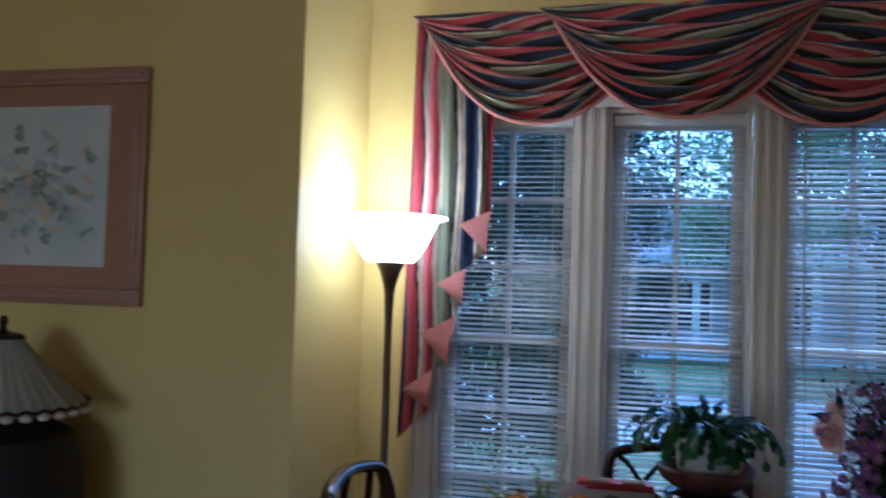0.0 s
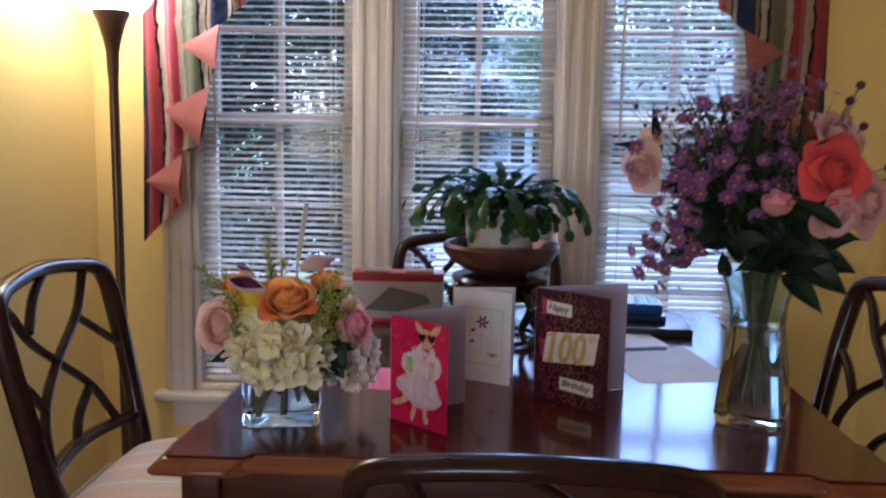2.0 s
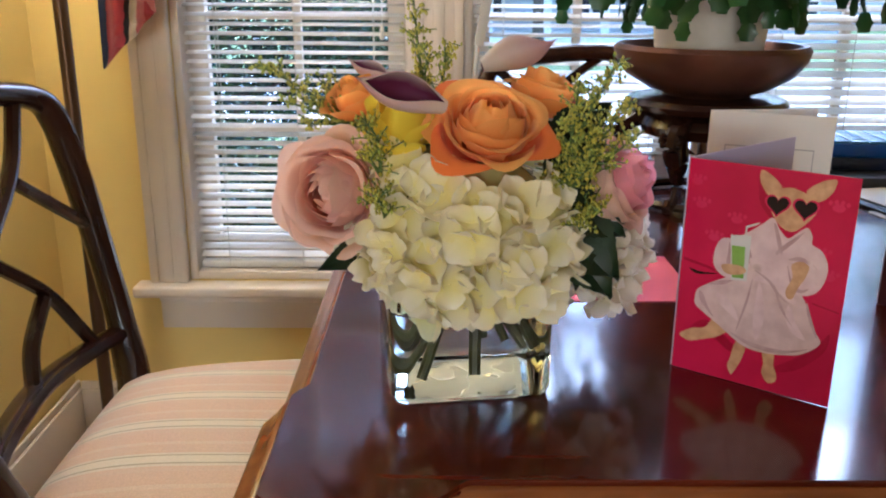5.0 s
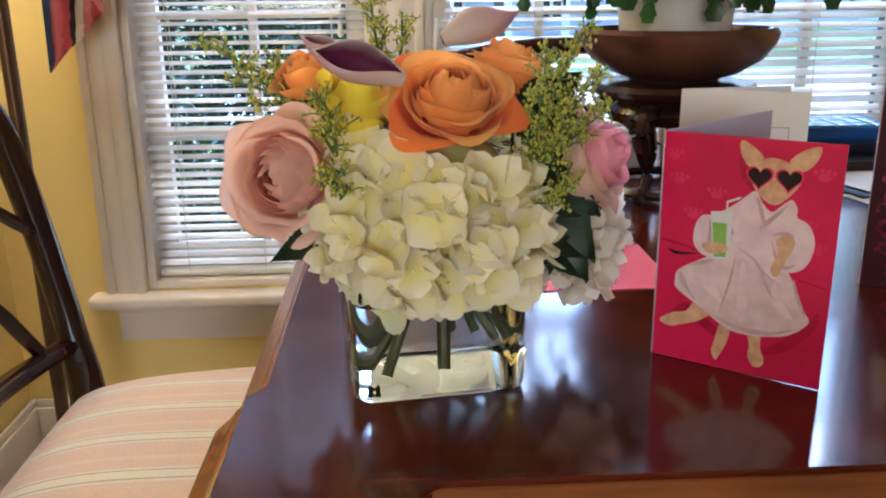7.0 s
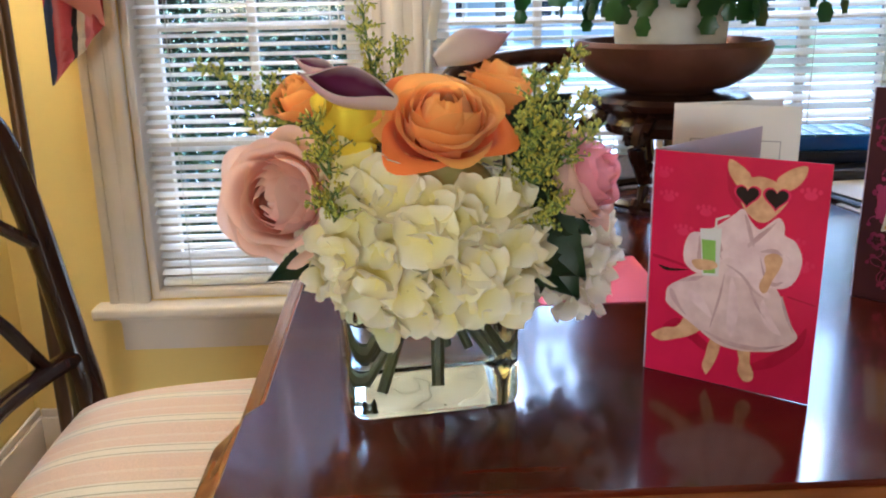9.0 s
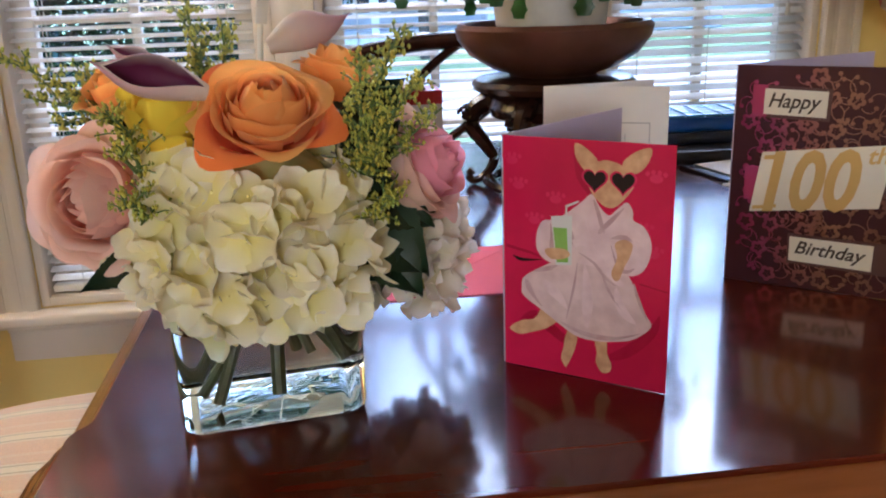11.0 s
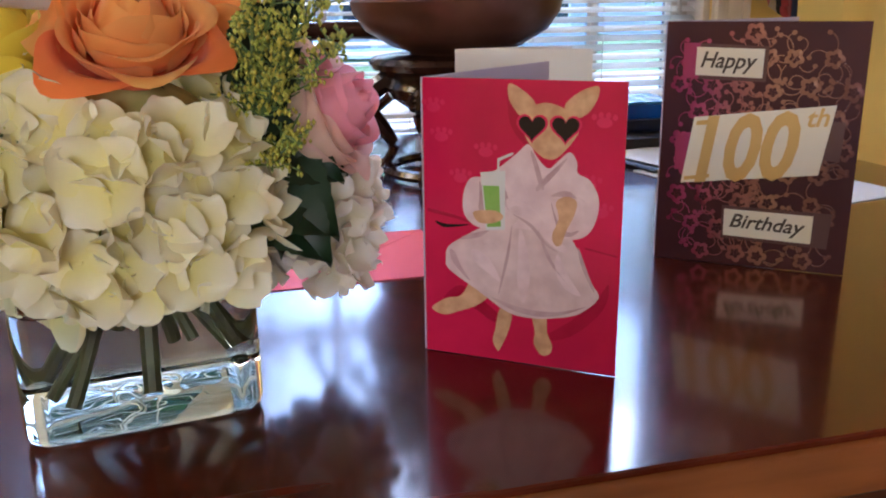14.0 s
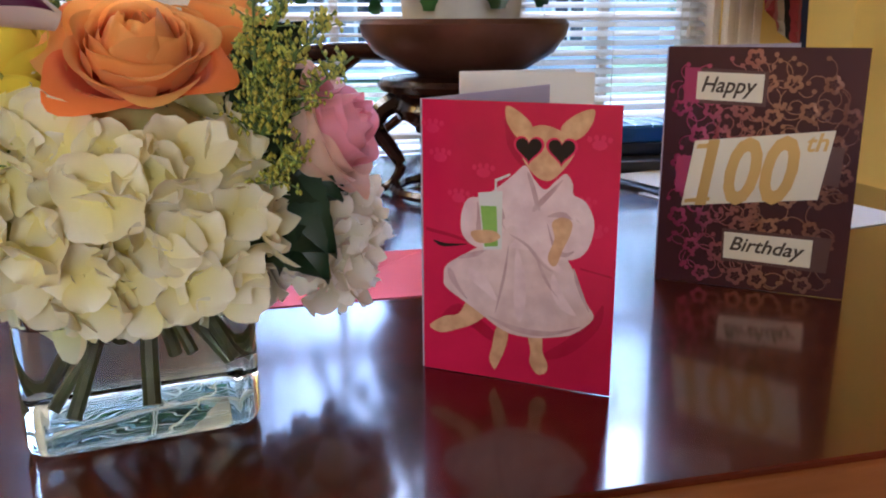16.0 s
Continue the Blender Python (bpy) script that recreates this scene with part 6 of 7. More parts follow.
def aster_mesh(k):
    r = random.Random(200 + k)
    bm = BM()
    n = 16
    for q in range(n):
        a = 2 * math.pi * q / n + r.uniform(-0.1, 0.1)
        ln = 0.0145 * r.uniform(0.85, 1.1)
        up = r.uniform(-0.1, 0.45)

        def pet(u, v, a=a, ln=ln, up=up):
            s = (u * 2 - 1) * 0.0023 * math.sin(math.pi * min(1, v * 0.85 + 0.12))
            rr = 0.0028 + ln * v
            return (rr * math.cos(a) - s * math.sin(a), rr * math.sin(a) + s * math.cos(a), up * ln * v * (1 - 0.6 * v))
        sheet(bm, 1, 3, pet)
    me = finish(bm, "aster", M_ASTER)
    return me


eye = BM()
bmesh.ops.create_icosphere(eye, subdivisions=2, radius=0.0036, matrix=Matrix.Diagonal((1, 1, 0.5, 1)))
eye = finish(eye, "aster_eye", M_ASTEREYE)
asters = [aster_mesh(k) for k in range(4)]
count = 0
while count < 280:
    f = rt.random()
    # clusters: a broad crown, one falling towards the window, one rising behind
    if f < 0.55:
        p = Vector((0.60 + rt.gauss(0, 0.075), 2.25 + rt.gauss(0, 0.06), 1.225 + rt.gauss(0, 0.045)))
    elif f < 0.80:
        t_ = rt.random()
        p = Vector((0.545 - 0.055 * t_ + rt.gauss(0, 0.022), 2.22 + rt.gauss(0, 0.04), 1.19 - 0.165 * t_ + rt.gauss(0, 0.02)))
    else:
        p = Vector((0.675 + rt.gauss(0, 0.030), 2.28 + rt.gauss(0, 0.04), 1.325 + rt.gauss(0, 0.025)))
    count += 1
    c = Vector((0.65, 2.27, 1.10))
    d = (p - c).normalized() + Vector((rt.gauss(0, 0.4), rt.gauss(0, 0.4) - 0.25, rt.gauss(0, 0.4)))
    lp = T(*p)
    ld = inv.to_3x3() @ d
    ob = part("aster", rt.choice(asters), None, tall, m=axis_pose(lp, ld, rt.uniform(0, 360), rt.uniform(0.62, 1.0)))
    part("flower_eye", eye, None, ob)
lm = BM()
for k in range(1300):
    p = Vector((0.62 + max(-0.10, min(0.12, rt.gauss(0, 0.055))), 2.265 + rt.gauss(0, 0.04), 1.19 + max(-0.10, min(0.10, rt.gauss(0, 0.05)))))
    if k % 3 == 0:
        t_ = rt.random()
        p = Vector((0.565 - 0.04 * t_ + rt.gauss(0, 0.014), 2.24 + rt.gauss(0, 0.02), 1.17 - 0.12 * t_ + rt.gauss(0, 0.014)))
    d = Vector((rt.gauss(0, 1), rt.gauss(0, 1), rt.gauss(0.2, 0.8))).normalized() * rt.uniform(0.018, 0.034)
    s_ = d.cross(Vector((rt.gauss(0, 1), rt.gauss(0, 1), rt.gauss(0, 1)))).normalized() * rt.uniform(0.003, 0.006)
    q_ = [T(*(p + o)) for o in (Vector(), d * 0.45 + s_, d, d * 0.45 - s_)]
    vs_ = [lm.verts.new(v) for v in q_]
    lm.faces.new(vs_[:3])
    lm.faces.new((vs_[0], vs_[2], vs_[3]))
part("small_leaf_mass", lm, M_LEAF, tall, kind="stuff")
tw = BM()
for k in range(220):
    end = T(rt.choice((0.60, 0.52, 0.68)) + rt.gauss(0, 0.06), 2.25 + rt.gauss(0, 0.05), rt.uniform(1.08, 1.36))
    st_ = Vector((rt.gauss(0, 0.015), rt.gauss(0, 0.015), 0.27)).lerp(end, rt.uniform(0.0, 0.6))
    tube(tw, [st_, st_.lerp(end, 0.55) + Vector((0, 0, 0.012)), end], [0.0013, 0.001, 0.0006], 4)
part("twig_mass", tw, M_STEM, tall, kind="stuff")
bd = BM()
for k in range(46):
    p = T(0.62 + rt.gauss(0, 0.08), 2.25 + rt.gauss(0, 0.05), 1.25 + rt.gauss(0, 0.06))
    bmesh.ops.create_icosphere(bd, subdivisions=1, radius=rt.uniform(0.003, 0.006), matrix=Matrix.Translation(p))
for x, z in ((0.865, 1.19), (0.80, 1.27), (0.775, 1.31), (0.79, 1.335), (0.845, 1.205)):
    bmesh.ops.create_icosphere(bd, subdivisions=1, radius=0.008, matrix=Matrix.Translation(T(x, 2.23, z)))
    tube(bd, [T(0.72, 2.26, 1.12), T((0.72 + x) / 2, 2.24, (1.14 + z) / 2 + 0.01), T(x, 2.23, z)], 0.0012, 4)
part("dark_bud_mass", bd, M_DARKBUD, tall, kind="stuff")


def facing(at, toward):
    return tuple(inv.to_3x3() @ Vector(toward))


rose(tall, tuple(T(0.640, 2.145, 1.130)), facing(0, (0.02, -0.35, 0.93)), 0.032, 14, (M_ROSE_PINK, M_ROSE_PINK), 0, H=1.55, seed=31, label="half-open pink rose", open_=0.35)
rose(tall, tuple(T(0.735, 2.180, 1.195)), facing(0, (0.15, -0.92, 0.25)), 0.048, 26, (M_CORAL, M_CORAL), 0, H=0.9, seed=32, label="coral red ruffled flower", open_=1.4)
rose(tall, tuple(T(0.755, 2.235, 1.250)), facing(0, (0.2, -0.6, 0.6)), 0.042, 16, (M_DUSTY, M_DUSTY), 0, H=0.9, seed=33, label="dusty pink flower", open_=1.3)
rose(tall, tuple(T(0.790, 2.200, 1.150)), facing(0, (0.5, -0.7, 0.0)), 0.048, 18, (M_DUSTY, M_DUSTY), 0, H=0.9, seed=34, label="dusty pink flower", open_=1.4)
rose(tall, tuple(T(0.738, 2.170, 1.135)), facing(0, (0.1, -0.8, -0.2)), 0.036, 14, (M_DUSTY, M_DUSTY), 0, H=0.9, seed=35, label="dusty pink flower", open_=1.2)
rose(tall, tuple(T(0.452, 2.200, 1.195)), facing(0, (-0.55, -0.75, -0.05)), 0.036, 12, (M_DUSTY, M_ROSE_CREAM), 0, H=1.0, seed=36, label="pale pink lily", open_=1.5)
rose(tall, tuple(T(0.462, 2.225, 1.235)), facing(0, (-0.5, -0.5, 0.6)), 0.026, 9, (M_ROSE_CREAM, M_ROSE_CREAM), 0, H=1.3, seed=37, label="pale pink lily", open_=0.9)
for k in range(46):
    c = Vector((0.64 + rt.gauss(0, 0.05), 2.255 + rt.gauss(0, 0.04), 1.11 + rt.gauss(0, 0.045)))
    d = Vector((rt.gauss(0, 1), rt.gauss(0, 1), rt.gauss(0.2, 0.7))).normalized() * rt.uniform(0.05, 0.09)
    bm = BM()
    leaf_blade(bm, T(*c), T(*(c + d)), rt.uniform(0.010, 0.020), 0.15, (0.1, -1, 0.5))
    part("leaf", bm, M_LEAF, tall)
for a, b, w_, dr in (((0.47, 2.22, 1.22), (0.400, 2.21, 1.232), 0.010, 0.1), ((0.48, 2.23, 1.22), (0.462, 2.22, 1.30), 0.008, 0.05), ((0.69, 2.22, 1.06), (0.775, 2.18, 1.000), 0.024, 0.15), ((0.70, 2.24, 1.06), (0.80, 2.22, 1.03), 0.024, 0.2),
                     ((0.68, 2.23, 1.05), (0.755, 2.16, 1.06), 0.034, 0.2), ((0.66, 2.23, 1.06), (0.70, 2.14, 1.08), 0.036, 0.2), ((0.69, 2.24, 1.07), (0.79, 2.18, 1.09), 0.032, 0.2), ((0.65, 2.24, 1.05), (0.625, 2.15, 1.075), 0.030, 0.2),
                     ((0.62, 2.24, 1.08), (0.52, 2.20, 1.06), 0.022, 0.2), ((0.58, 2.24, 1.12), (0.505, 2.18, 1.14), 0.024, 0.15), ((0.56, 2.24, 1.16), (0.48, 2.2, 1.165), 0.016, 0.15), ((0.70, 2.25, 1.02), (0.745, 2.19, 0.965), 0.018, 0.2),
                     ((0.66, 2.25, 1.04), (0.66, 2.17, 1.03), 0.034, 0.2), ((0.69, 2.26, 1.10), (0.73, 2.20, 1.12), 0.034, 0.2)):
    bm = BM()
    leaf_blade(bm, T(*a), T(*b), w_, dr, (0.1, -1, 0.5))
    part("leaf", bm, M_LEAF, tall)

# ---- the neighbouring room: framed picture and table lamp ----
pic = thing("framed_picture", "matted flower watercolour in a wide pinkish wooden frame", "picture", (-1.79, 2.459, 1.745))
PW, PH = 0.41, 0.355
M_FRAME = wood_mat("rosy_frame", (0.34, 0.17, 0.11), (0.46, 0.25, 0.17), 0.4, grain=(6, 30, 6))
M_MAT = mat("rust_mat_board", (0.44, 0.21, 0.12), 0.8, col2=(0.41, 0.19, 0.11))
for (x0, x1, z0, z1) in ((-PW, PW, PH - 0.05, PH), (-PW, PW, -PH, -PH + 0.05), (-PW, -PW + 0.05, -PH + 0.05, PH - 0.05), (PW - 0.05, PW, -PH + 0.05, PH - 0.05)):
    bm = BM()
    box(bm, x0, x1, -0.026, -0.001, z0, z1, 0.006)
    box(bm, x0 + 0.014, x1 - 0.014, -0.032, -0.026, z0 + 0.014, z1 - 0.014, 0.004)
    part("frame_side", bm, M_FRAME, pic)
part("mat_board", box(BM(), -PW + 0.048, PW - 0.048, -0.012, -0.008, -PH + 0.048, PH - 0.048), M_MAT, pic)
part("mat_bevel", box(BM(), -PW + 0.128, PW - 0.128, -0.0135, -0.012, -PH + 0.113, PH - 0.113), M_PAPER, pic)
mat_wash_a = mat("pale_grey_wash", (0.56, 0.58, 0.60), 0.85, col2=(0.62, 0.63, 0.62), scale=14)
mat_wash_b = mat("pale_green_wash", (0.52, 0.56, 0.50), 0.85, col2=(0.60, 0.62, 0.58), scale=14)
M_WASH = mat("watercolour_paper", (0.72, 0.71, 0.68), 0.8, col2=(0.58, 0.60, 0.63), scale=5, contrast=(0.4, 0.7))
part("watercolour", box(BM(), -PW + 0.136, PW - 0.136, -0.0145, -0.0135, -PH + 0.121, PH - 0.121), M_WASH, pic)
rp_ = random.Random(14)
for k in range(16):
    bm = BM()
    prism(bm, blob(rp_.uniform(-0.18, 0.2), rp_.gauss(-0.04, 0.07), rp_.uniform(0.03, 0.06), rp_.uniform(0.015, 0.035), rp_.uniform(-40, 40), 18, 0.2, k), 0.01451 + 0.000004 * k, 0.01452 + 0.000004 * k, lambda p: Vector((p.x, -p.z, p.y)))
    part("pale_wash", bm, (mat_wash_a, mat_wash_b)[k % 2], pic, smooth=False)
washes = [mat("wash_green", (0.20, 0.25, 0.20), 0.85, col2=(0.42, 0.46, 0.42), scale=60), mat("wash_blue", (0.40, 0.44, 0.48), 0.85, col2=(0.56, 0.58, 0.60), scale=60), mat("wash_peach", (0.70, 0.44, 0.30), 0.85, col2=(0.72, 0.58, 0.46), scale=60), mat("wash_ochre", (0.58, 0.54, 0.38), 0.85, col2=(0.66, 0.63, 0.52), scale=60)]
for k in range(95):
    m_ = washes[rp_.choice((0, 0, 1, 1, 2, 3))]
    x, z = rp_.gauss(0.06, 0.12), rp_.gauss(-0.03, 0.08)
    if abs(x) > 0.25 or abs(z) > 0.21:
        continue
    bm = BM()
    prism(bm, blob(x, z, rp_.uniform(0.010, 0.030), rp_.uniform(0.006, 0.017), rp_.uniform(-50, 50), 14, 0.18, k), 0.0146 + 0.00004 * k, 0.0150 + 0.00004 * k, lambda p: Vector((p.x, -p.z, p.y)))
    part("brush_mark", bm, m_, pic, smooth=False)
part("picture_glass", box(BM(), -PW + 0.045, PW - 0.045, -0.022, -0.0205, -PH + 0.045, PH - 0.045), M_PANE, pic, smooth=False)

SX, SY = -1.635, 2.20
side = thing("side_chest", "dark brown wooden chest standing against the wall", "chest", (SX, SY, 0))
part("body", box(BM(), -0.36, 0.23, -0.18, 0.22, 0.0, 0.643, 0.006), M_EBONY, side)
part("top", box(BM(), -0.38, 0.25, -0.20, 0.235, 0.643, 0.668, 0.006), M_EBONY, side)
lamp2 = thing("table_lamp", "unlit dark table lamp with pleated cream shade", "lamp", (SX, SY, 0.668))
part("base", lathe(BM(), [(0, 0), (0.10, 0), (0.11, 0.012), (0.15, 0.04), (0.205, 0.11), (0.222, 0.19), (0.218, 0.30), (0.19, 0.38), (0.10, 0.425), (0.02, 0.45), (0.014, 0.50), (0, 0.50)], 32), mat("dark_stoneware", (0.006, 0.0035, 0.003), 0.7, col2=(0.010, 0.005, 0.004), scale=9), lamp2)


def shade_at(u, v):
    a = 2 * math.pi * u
    r = 0.052 + (0.225 - 0.052) * v ** 1.15
    r *= 1 + 0.018 * math.cos(a * 38) + 0.02 * v * math.cos(a * 16)
    return (r * math.cos(a), r * math.sin(a), 0.635 - 0.185 * v)


bm = BM()
sheet(bm, 190, 12, shade_at, thick=0.0012)
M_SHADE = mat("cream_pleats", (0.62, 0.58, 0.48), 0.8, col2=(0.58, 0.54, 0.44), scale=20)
part("shade", bm, M_SHADE, lamp2, "cream pleated shade")
for k in range(32):
    a = 2 * math.pi * k / 32
    bm = BM()
    bmesh.ops.create_icosphere(bm, subdivisions=2, radius=0.016, matrix=Matrix.Translation((0.226 * math.cos(a), 0.226 * math.sin(a), 0.447)) @ Matrix.Diagonal((1, 1, 0.62, 1)))
    part("scallop", bm, M_SHADE, lamp2)
ring = [(0.227 * math.cos(2 * math.pi * k / 64), 0.227 * math.sin(2 * math.pi * k / 64), 0.461 + 0.004 * math.cos(k * math.pi)) for k in range(65)]
part("dark_trim", tube(BM(), ring, 0.005, 6), M_EBONY, lamp2, "dark braid trim")
part("cap", lathe(BM(), [(0, 0.632), (0.060, 0.634), (0.052, 0.646), (0.012, 0.656), (0.008, 0.668), (0.013, 0.676), (0.012, 0.688), (0.004, 0.696), (0, 0.697)], 24), M_EBONY, lamp2, "dark cap and finial")

# ---- outside ----
M_GRASS = mat("lawn", (0.08, 0.14, 0.03), 0.9, col2=(0.12, 0.18, 0.05), scale=3, bump=0.5, bscale=40)
M_DRIVE = mat("concrete_drive", (0.46, 0.46, 0.47), 0.85, col2=(0.40, 0.40, 0.41), scale=2, bump=0.2, bscale=60)
M_SIDING = mat("grey_siding", (0.42, 0.44, 0.48), 0.7, col2=(0.39, 0.41, 0.45), scale=1.5)
M_WHITEP = mat("white_house_paint", (0.78, 0.78, 0.78), 0.5)
M_ROOF = mat("grey_shingle", (0.24, 0.24, 0.25), 0.9, col2=(0.18, 0.18, 0.19), scale=9, bump=0.4, bscale=20)
M_DARKGLASS = mat("dark_house_glass", (0.03, 0.035, 0.05), 0.08, spec=0.8)
M_BARK = mat("bark", (0.09, 0.07, 0.05), 0.9, col2=(0.06, 0.045, 0.035), scale=12, bump=0.8, bscale=30)
M_FOLIAGE = mat("tree_leaf", (0.045, 0.10, 0.028), 0.5, col2=(0.07, 0.13, 0.04), scale=2, island=0.45)
M_HOLLY = mat("holly_leaf", (0.016, 0.040, 0.018), 0.24, col2=(0.026, 0.055, 0.022), scale=2, island=0.5)
M_LIGHTLEAF = mat("pale_leaf", (0.26, 0.33, 0.15), 0.5, col2=(0.19, 0.27, 0.10), scale=2, island=0.4)
GZ = -0.55
setting("ground", box(BM(), -400, 400, -400, 800, GZ - 0.3, GZ), M_GRASS, "green lawn that runs to the horizon", "ground")
setting("road", box(BM(), -60, 60, 11.5, 17.5, GZ + 0.004, GZ + 0.02), M_DRIVE, "pale grey street", "road")
setting("pavement", box(BM(), 1.4, 5.2, 4.6, 11.5, GZ + 0.004, GZ + 0.015), M_DRIVE, "pale concrete driveway", "pavement")


def house(x, y, wdt, hgt, dep):
    h = thing("house", "grey clapboard house with white trim and dark windows", "house", (x, y, GZ))
    wall = part("wall", box(BM(), -wdt / 2, wdt / 2, 0, dep, 0.001, hgt), M_SIDING, h, smooth=False)
    bm = BM()
    z = 0.2
    while z < hgt - 0.05:
        box(bm, -wdt / 2 + 0.15, wdt / 2 - 0.15, -0.03, -0.002, z, z + 0.10)
        z += 0.16
    part("clapboard", bm, M_SIDING, wall, smooth=False, kind="stuff")
    bm = BM()
    prism(bm, [(-0.6, hgt), (dep + 0.6, hgt), (dep / 2, hgt + dep * 0.24)], -wdt / 2 - 0.4, wdt / 2 + 0.4, lambda p: Vector((p.z, p.x, p.y)))
    part("roof", bm, M_ROOF, h, smooth=False)
    part("fascia", box(BM(), -wdt / 2 - 0.42, wdt / 2 + 0.42, -0.66, -0.61, hgt - 0.16, hgt + 0.06), M_WHITEP, h, smooth=False)
    for k in range(5):
        cx = -wdt / 2 + wdt * (k + 0.5) / 5
        for za in ([0.7, 3.4] if hgt > 5 else [0.7]):
            wi = part("window", box(BM(), cx - 0.55, cx + 0.55, -0.10, -0.035, za, za + 1.6), M_WHITEP, h, smooth=False)
            for q in (-1, 1):
                part("pane", box(BM(), cx + q * 0.25 - 0.20, cx + q * 0.25 + 0.20, -0.12, -0.10, za + 0.1, za + 0.75), M_DARKGLASS, wi, smooth=False)
                part("pane", box(BM(), cx + q * 0.25 - 0.20, cx + q * 0.25 + 0.20, -0.12, -0.10, za + 0.85, za + 1.5), M_DARKGLASS, wi, smooth=False)
    return h


h1 = house(4.2, 27, 15, 3.0, 9)
for k in range(7):
    part("porch_column", box(BM(), -6.2 + k * 1.55, -6.0 + k * 1.55, -1.9, -1.7, 0.3, 2.7), M_WHITEP, h1, smooth=False)
part("porch_roof", box(BM(), -6.5, 3.6, -2.1, 0, 2.7, 2.95), M_WHITEP, h1, smooth=False)
part("porch_floor", box(BM(), -6.5, 3.6, -2.1, 0, 0.05, 0.3), M_WHITEP, h1, smooth=False)
house(24, 34, 14, 5.6, 9)


def leaf_cloud(rnd, blobs, count, size, flat=0.8):
    """Many small folded leaves scattered through overlapping clumps."""
    vs, fs = [], []
    tot = sum(b[3] ** 2 for b in blobs)
    for (bx, by, bz, br) in blobs:
        for _ in range(int(count * br * br / tot)):
            d = Vector((rnd.gauss(0, 1), rnd.gauss(0, 1), rnd.gauss(0, 1))).normalized()
            r = br * (rnd.random() ** 0.45)
            c = Vector((bx, by, bz)) + Vector((d.x, d.y, d.z * flat)) * r
            a = Vector((rnd.gauss(0, 1), rnd.gauss(0, 1), rnd.gauss(0, 0.7))).normalized()
            b = a.cross(Vector((rnd.gauss(0, 1), rnd.gauss(0, 1), rnd.gauss(0, 1)))).normalized()
            s = size * rnd.uniform(0.6, 1.3)
            i = len(vs)
            n = a.cross(b) * (s * 0.12)
            vs += [c - a * s * 0.5, c + b * s * 0.24 + n, c + a * s * 0.5, c - b * s * 0.24 + n]
            fs += [(i, i + 1, i + 2), (i, i + 2, i + 3)]
    me = bpy.data.meshes.new("crown")
    me.from_pydata([tuple(v) for v in vs], [], fs)
    return me


def tree(x, y, height, spread, seed, leaf_m, name="tree", label="leafy green tree", count=9000, size=0.10, low=0.25, clumps=16, category="tree"):
    rnd = random.Random(seed)
    t = thing(name, label, category, (x, y, GZ))
    bm = BM()
    trunk = curve([(0, 0, 0), (rnd.uniform(-0.1, 0.1), rnd.uniform(-0.1, 0.1), height * 0.4), (rnd.uniform(-0.2, 0.2), rnd.uniform(-0.2, 0.2), height * 0.86)], 6)
    rad = 0.022 * height
    tube(bm, trunk, [rad * (1 - 0.8 * i / len(trunk)) for i in range(len(trunk))], 9)
    blobs = []
    for k in range(clumps):
        f = low + (0.98 - low) * (k + rnd.random()) / clumps
        a = rnd.uniform(0, 6.28)
        p0 = trunk[min(len(trunk) - 1, int(f * 0.95 * len(trunk)))]
        rr = spread * (0.35 + 0.65 * math.sin(math.pi * min(1, (f - low) / (1.02 - low) * 0.85 + 0.12))) * rnd.uniform(0.5, 1.0)
        p1 = Vector((rr * math.cos(a), rr * math.sin(a), height * f + rnd.uniform(-0.1, 0.3)))
        tube(bm, [p0, p0.lerp(p1, 0.5) + Vector((0, 0, 0.1)), p1], [rad * 0.35, rad * 0.2, rad * 0.06], 6)
        blobs.append((p1.x, p1.y, p1.z, spread * rnd.uniform(0.28, 0.5)))
    part("trunk", bm, M_BARK, t)
    me = leaf_cloud(rnd, blobs, count, size)
    me.materials.append(leaf_m)
    part("crown", me, None, t, kind="stuff")
    return t


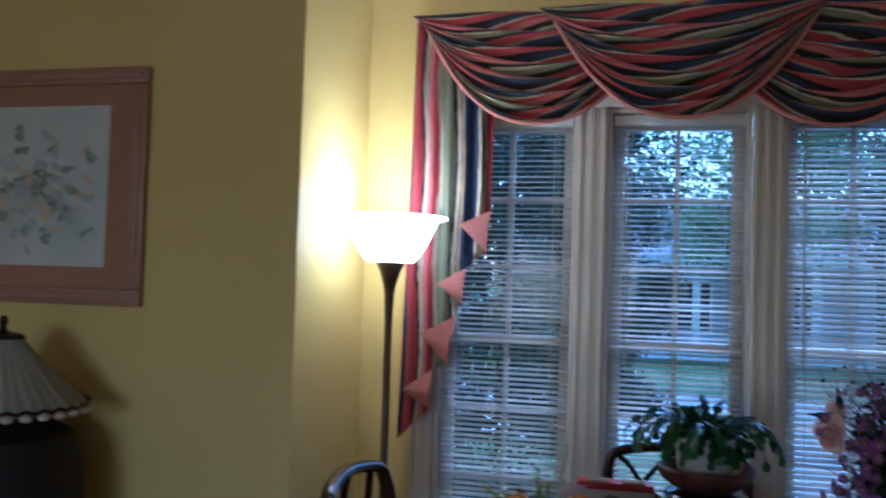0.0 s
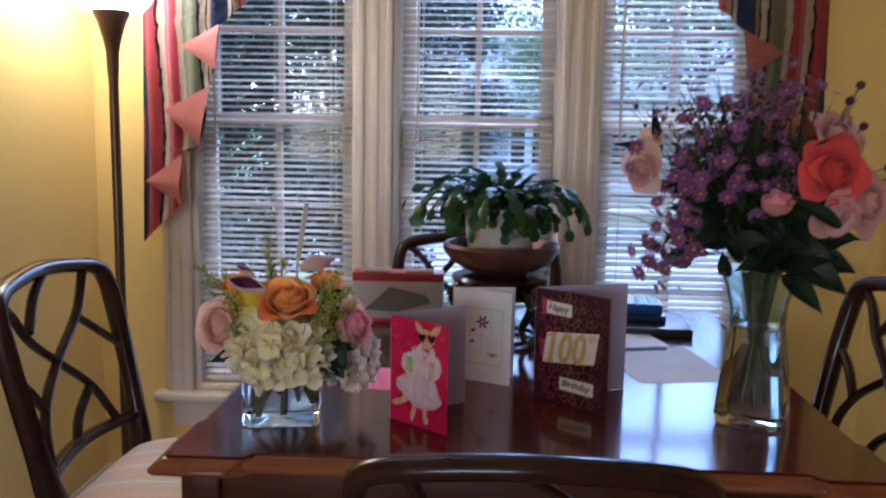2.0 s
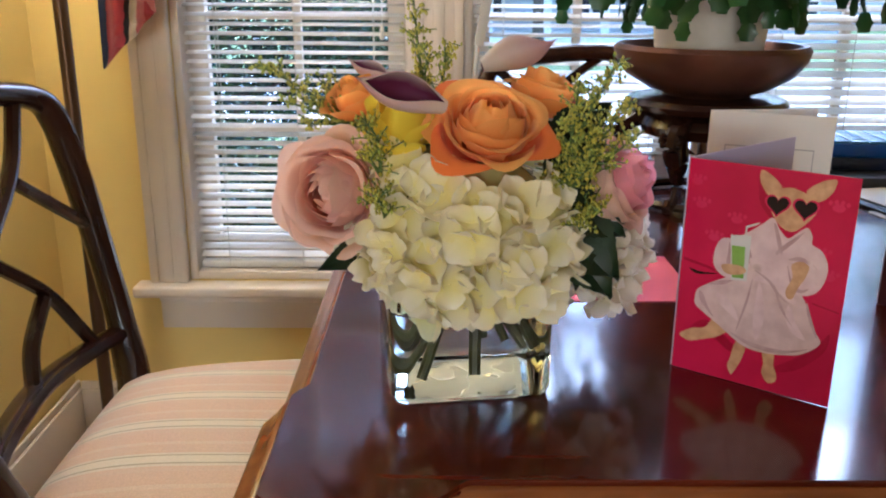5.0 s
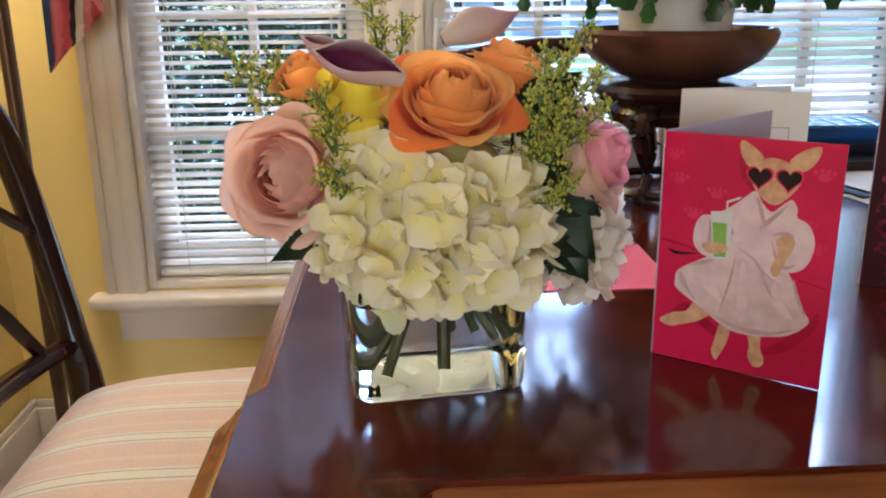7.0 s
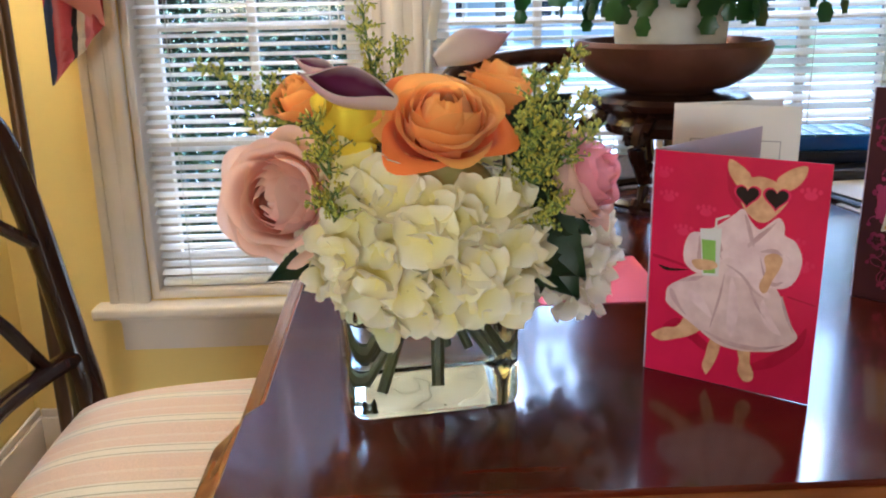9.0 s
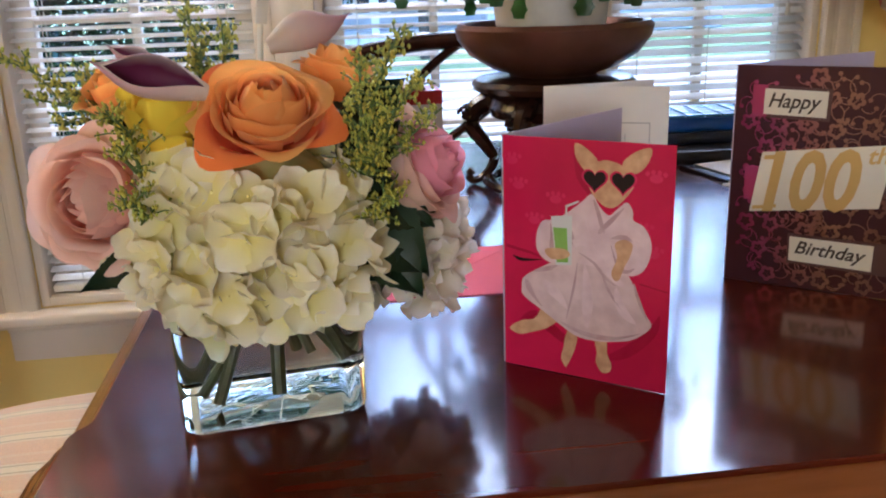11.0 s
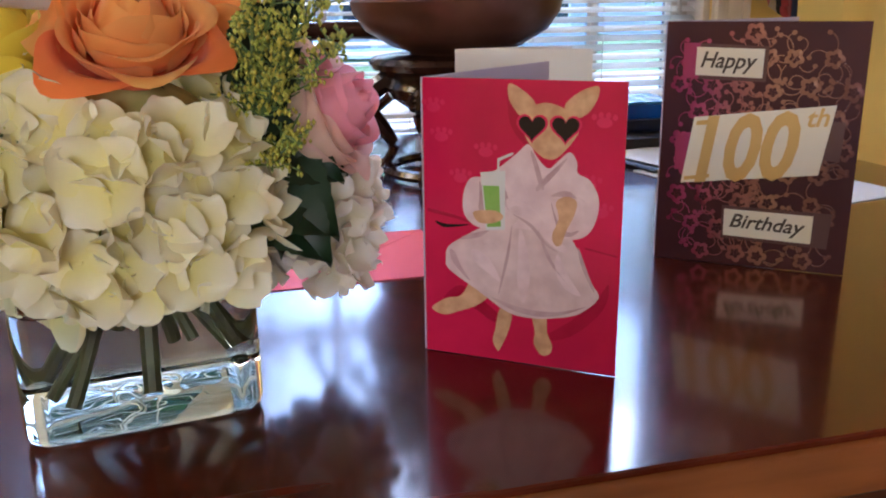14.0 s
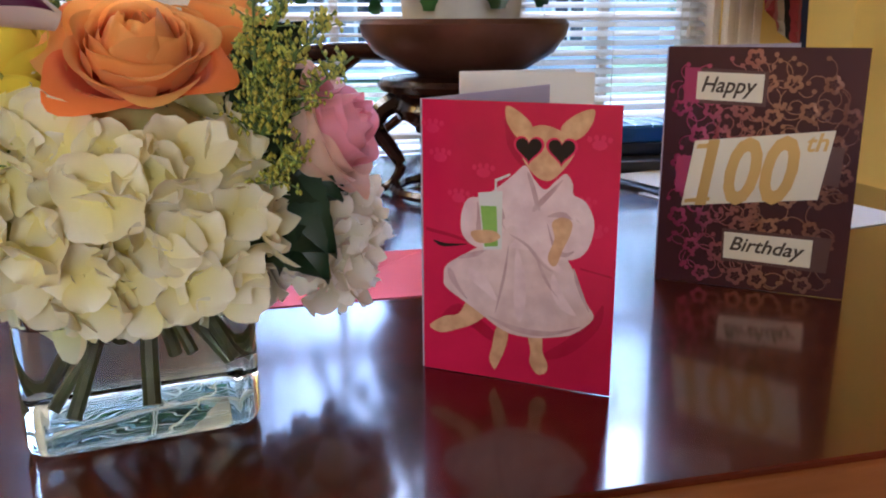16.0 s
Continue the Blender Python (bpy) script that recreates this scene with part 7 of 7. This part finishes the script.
tree(-2.0, 7.2, 6.8, 1.75, 1, M_HOLLY, "holly_tree", "dense dark holly tree close to the window", 110000, 0.066, 0.08, 84)
tree(-0.62, 9.4, 4.0, 0.85, 2, M_HOLLY, "holly_tree", "dense dark holly tree near the street", 32000, 0.062, 0.10, 30)
tree(5.4, 11.4, 4.8, 2.2, 3, M_LIGHTLEAF, "tree", "light green tree beside the driveway", 6500, 0.10, 0.28, 20)
tree(2.0, 20.5, 6.4, 2.2, 4, M_LIGHTLEAF, "tree", "light green tree beside the street", 12000, 0.14, 0.42, 30)
tree(5.0, 21, 6.4, 2.2, 14, M_LIGHTLEAF, "tree", "light green tree beside the street", 6000, 0.14, 0.5, 26)
tree(-6.5, 18, 9, 3.8, 5, M_FOLIAGE, "tree", "leafy green tree beside the street", 14000, 0.20, 0.2, 22)
tree(12.5, 20, 9, 3.6, 6, M_FOLIAGE, "tree", "leafy green tree beside the street", 14000, 0.20, 0.2, 22)
tree(-14, 30, 12, 5, 7, M_FOLIAGE, "tree", "tall green tree behind the house", 12000, 0.3, 0.15, 22)
tree(11, 46, 9, 4.5, 8, M_FOLIAGE, "tree", "tall green tree behind the house", 12000, 0.32, 0.15, 22)
tree(-3, 46, 9, 4.5, 9, M_FOLIAGE, "tree", "tall green tree behind the house", 12000, 0.32, 0.15, 22)
tree(22, 46, 10, 5, 10, M_FOLIAGE, "tree", "tall green tree behind the house", 12000, 0.32, 0.15, 22)


def shrub(x, y, r, hgt, seed, leaf_m, count, label):
    rnd = random.Random(seed)
    t = thing("shrub", label, "shrub", (x, y, GZ), group="shrubs under the window")
    bm = BM()
    blobs = []
    for k in range(9):
        a = rnd.uniform(0, 6.28)
        p = Vector((r * 0.6 * math.cos(a), r * 0.6 * math.sin(a), hgt * rnd.uniform(0.45, 0.85)))
        tube(bm, [(0, 0, 0), tuple(p * 0.5), tuple(p)], [0.02, 0.012, 0.005], 5)
        blobs.append((p.x, p.y, p.z, r * rnd.uniform(0.4, 0.6)))
    part("branch_mass", bm, M_BARK, t, kind="stuff")
    me = leaf_cloud(rnd, blobs, count, 0.055)
    me.materials.append(leaf_m)
    part("crown", me, None, t, kind="stuff")


shrub(-0.55, 4.75, 0.62, 1.25, 61, M_HOLLY, 5000, "glossy dark green shrub under the window")
shrub(-1.6, 4.9, 0.7, 1.45, 62, M_HOLLY, 5000, "glossy dark green shrub under the window")
shrub(0.45, 4.9, 0.45, 0.85, 63, M_FOLIAGE, 3000, "low green shrub under the window")
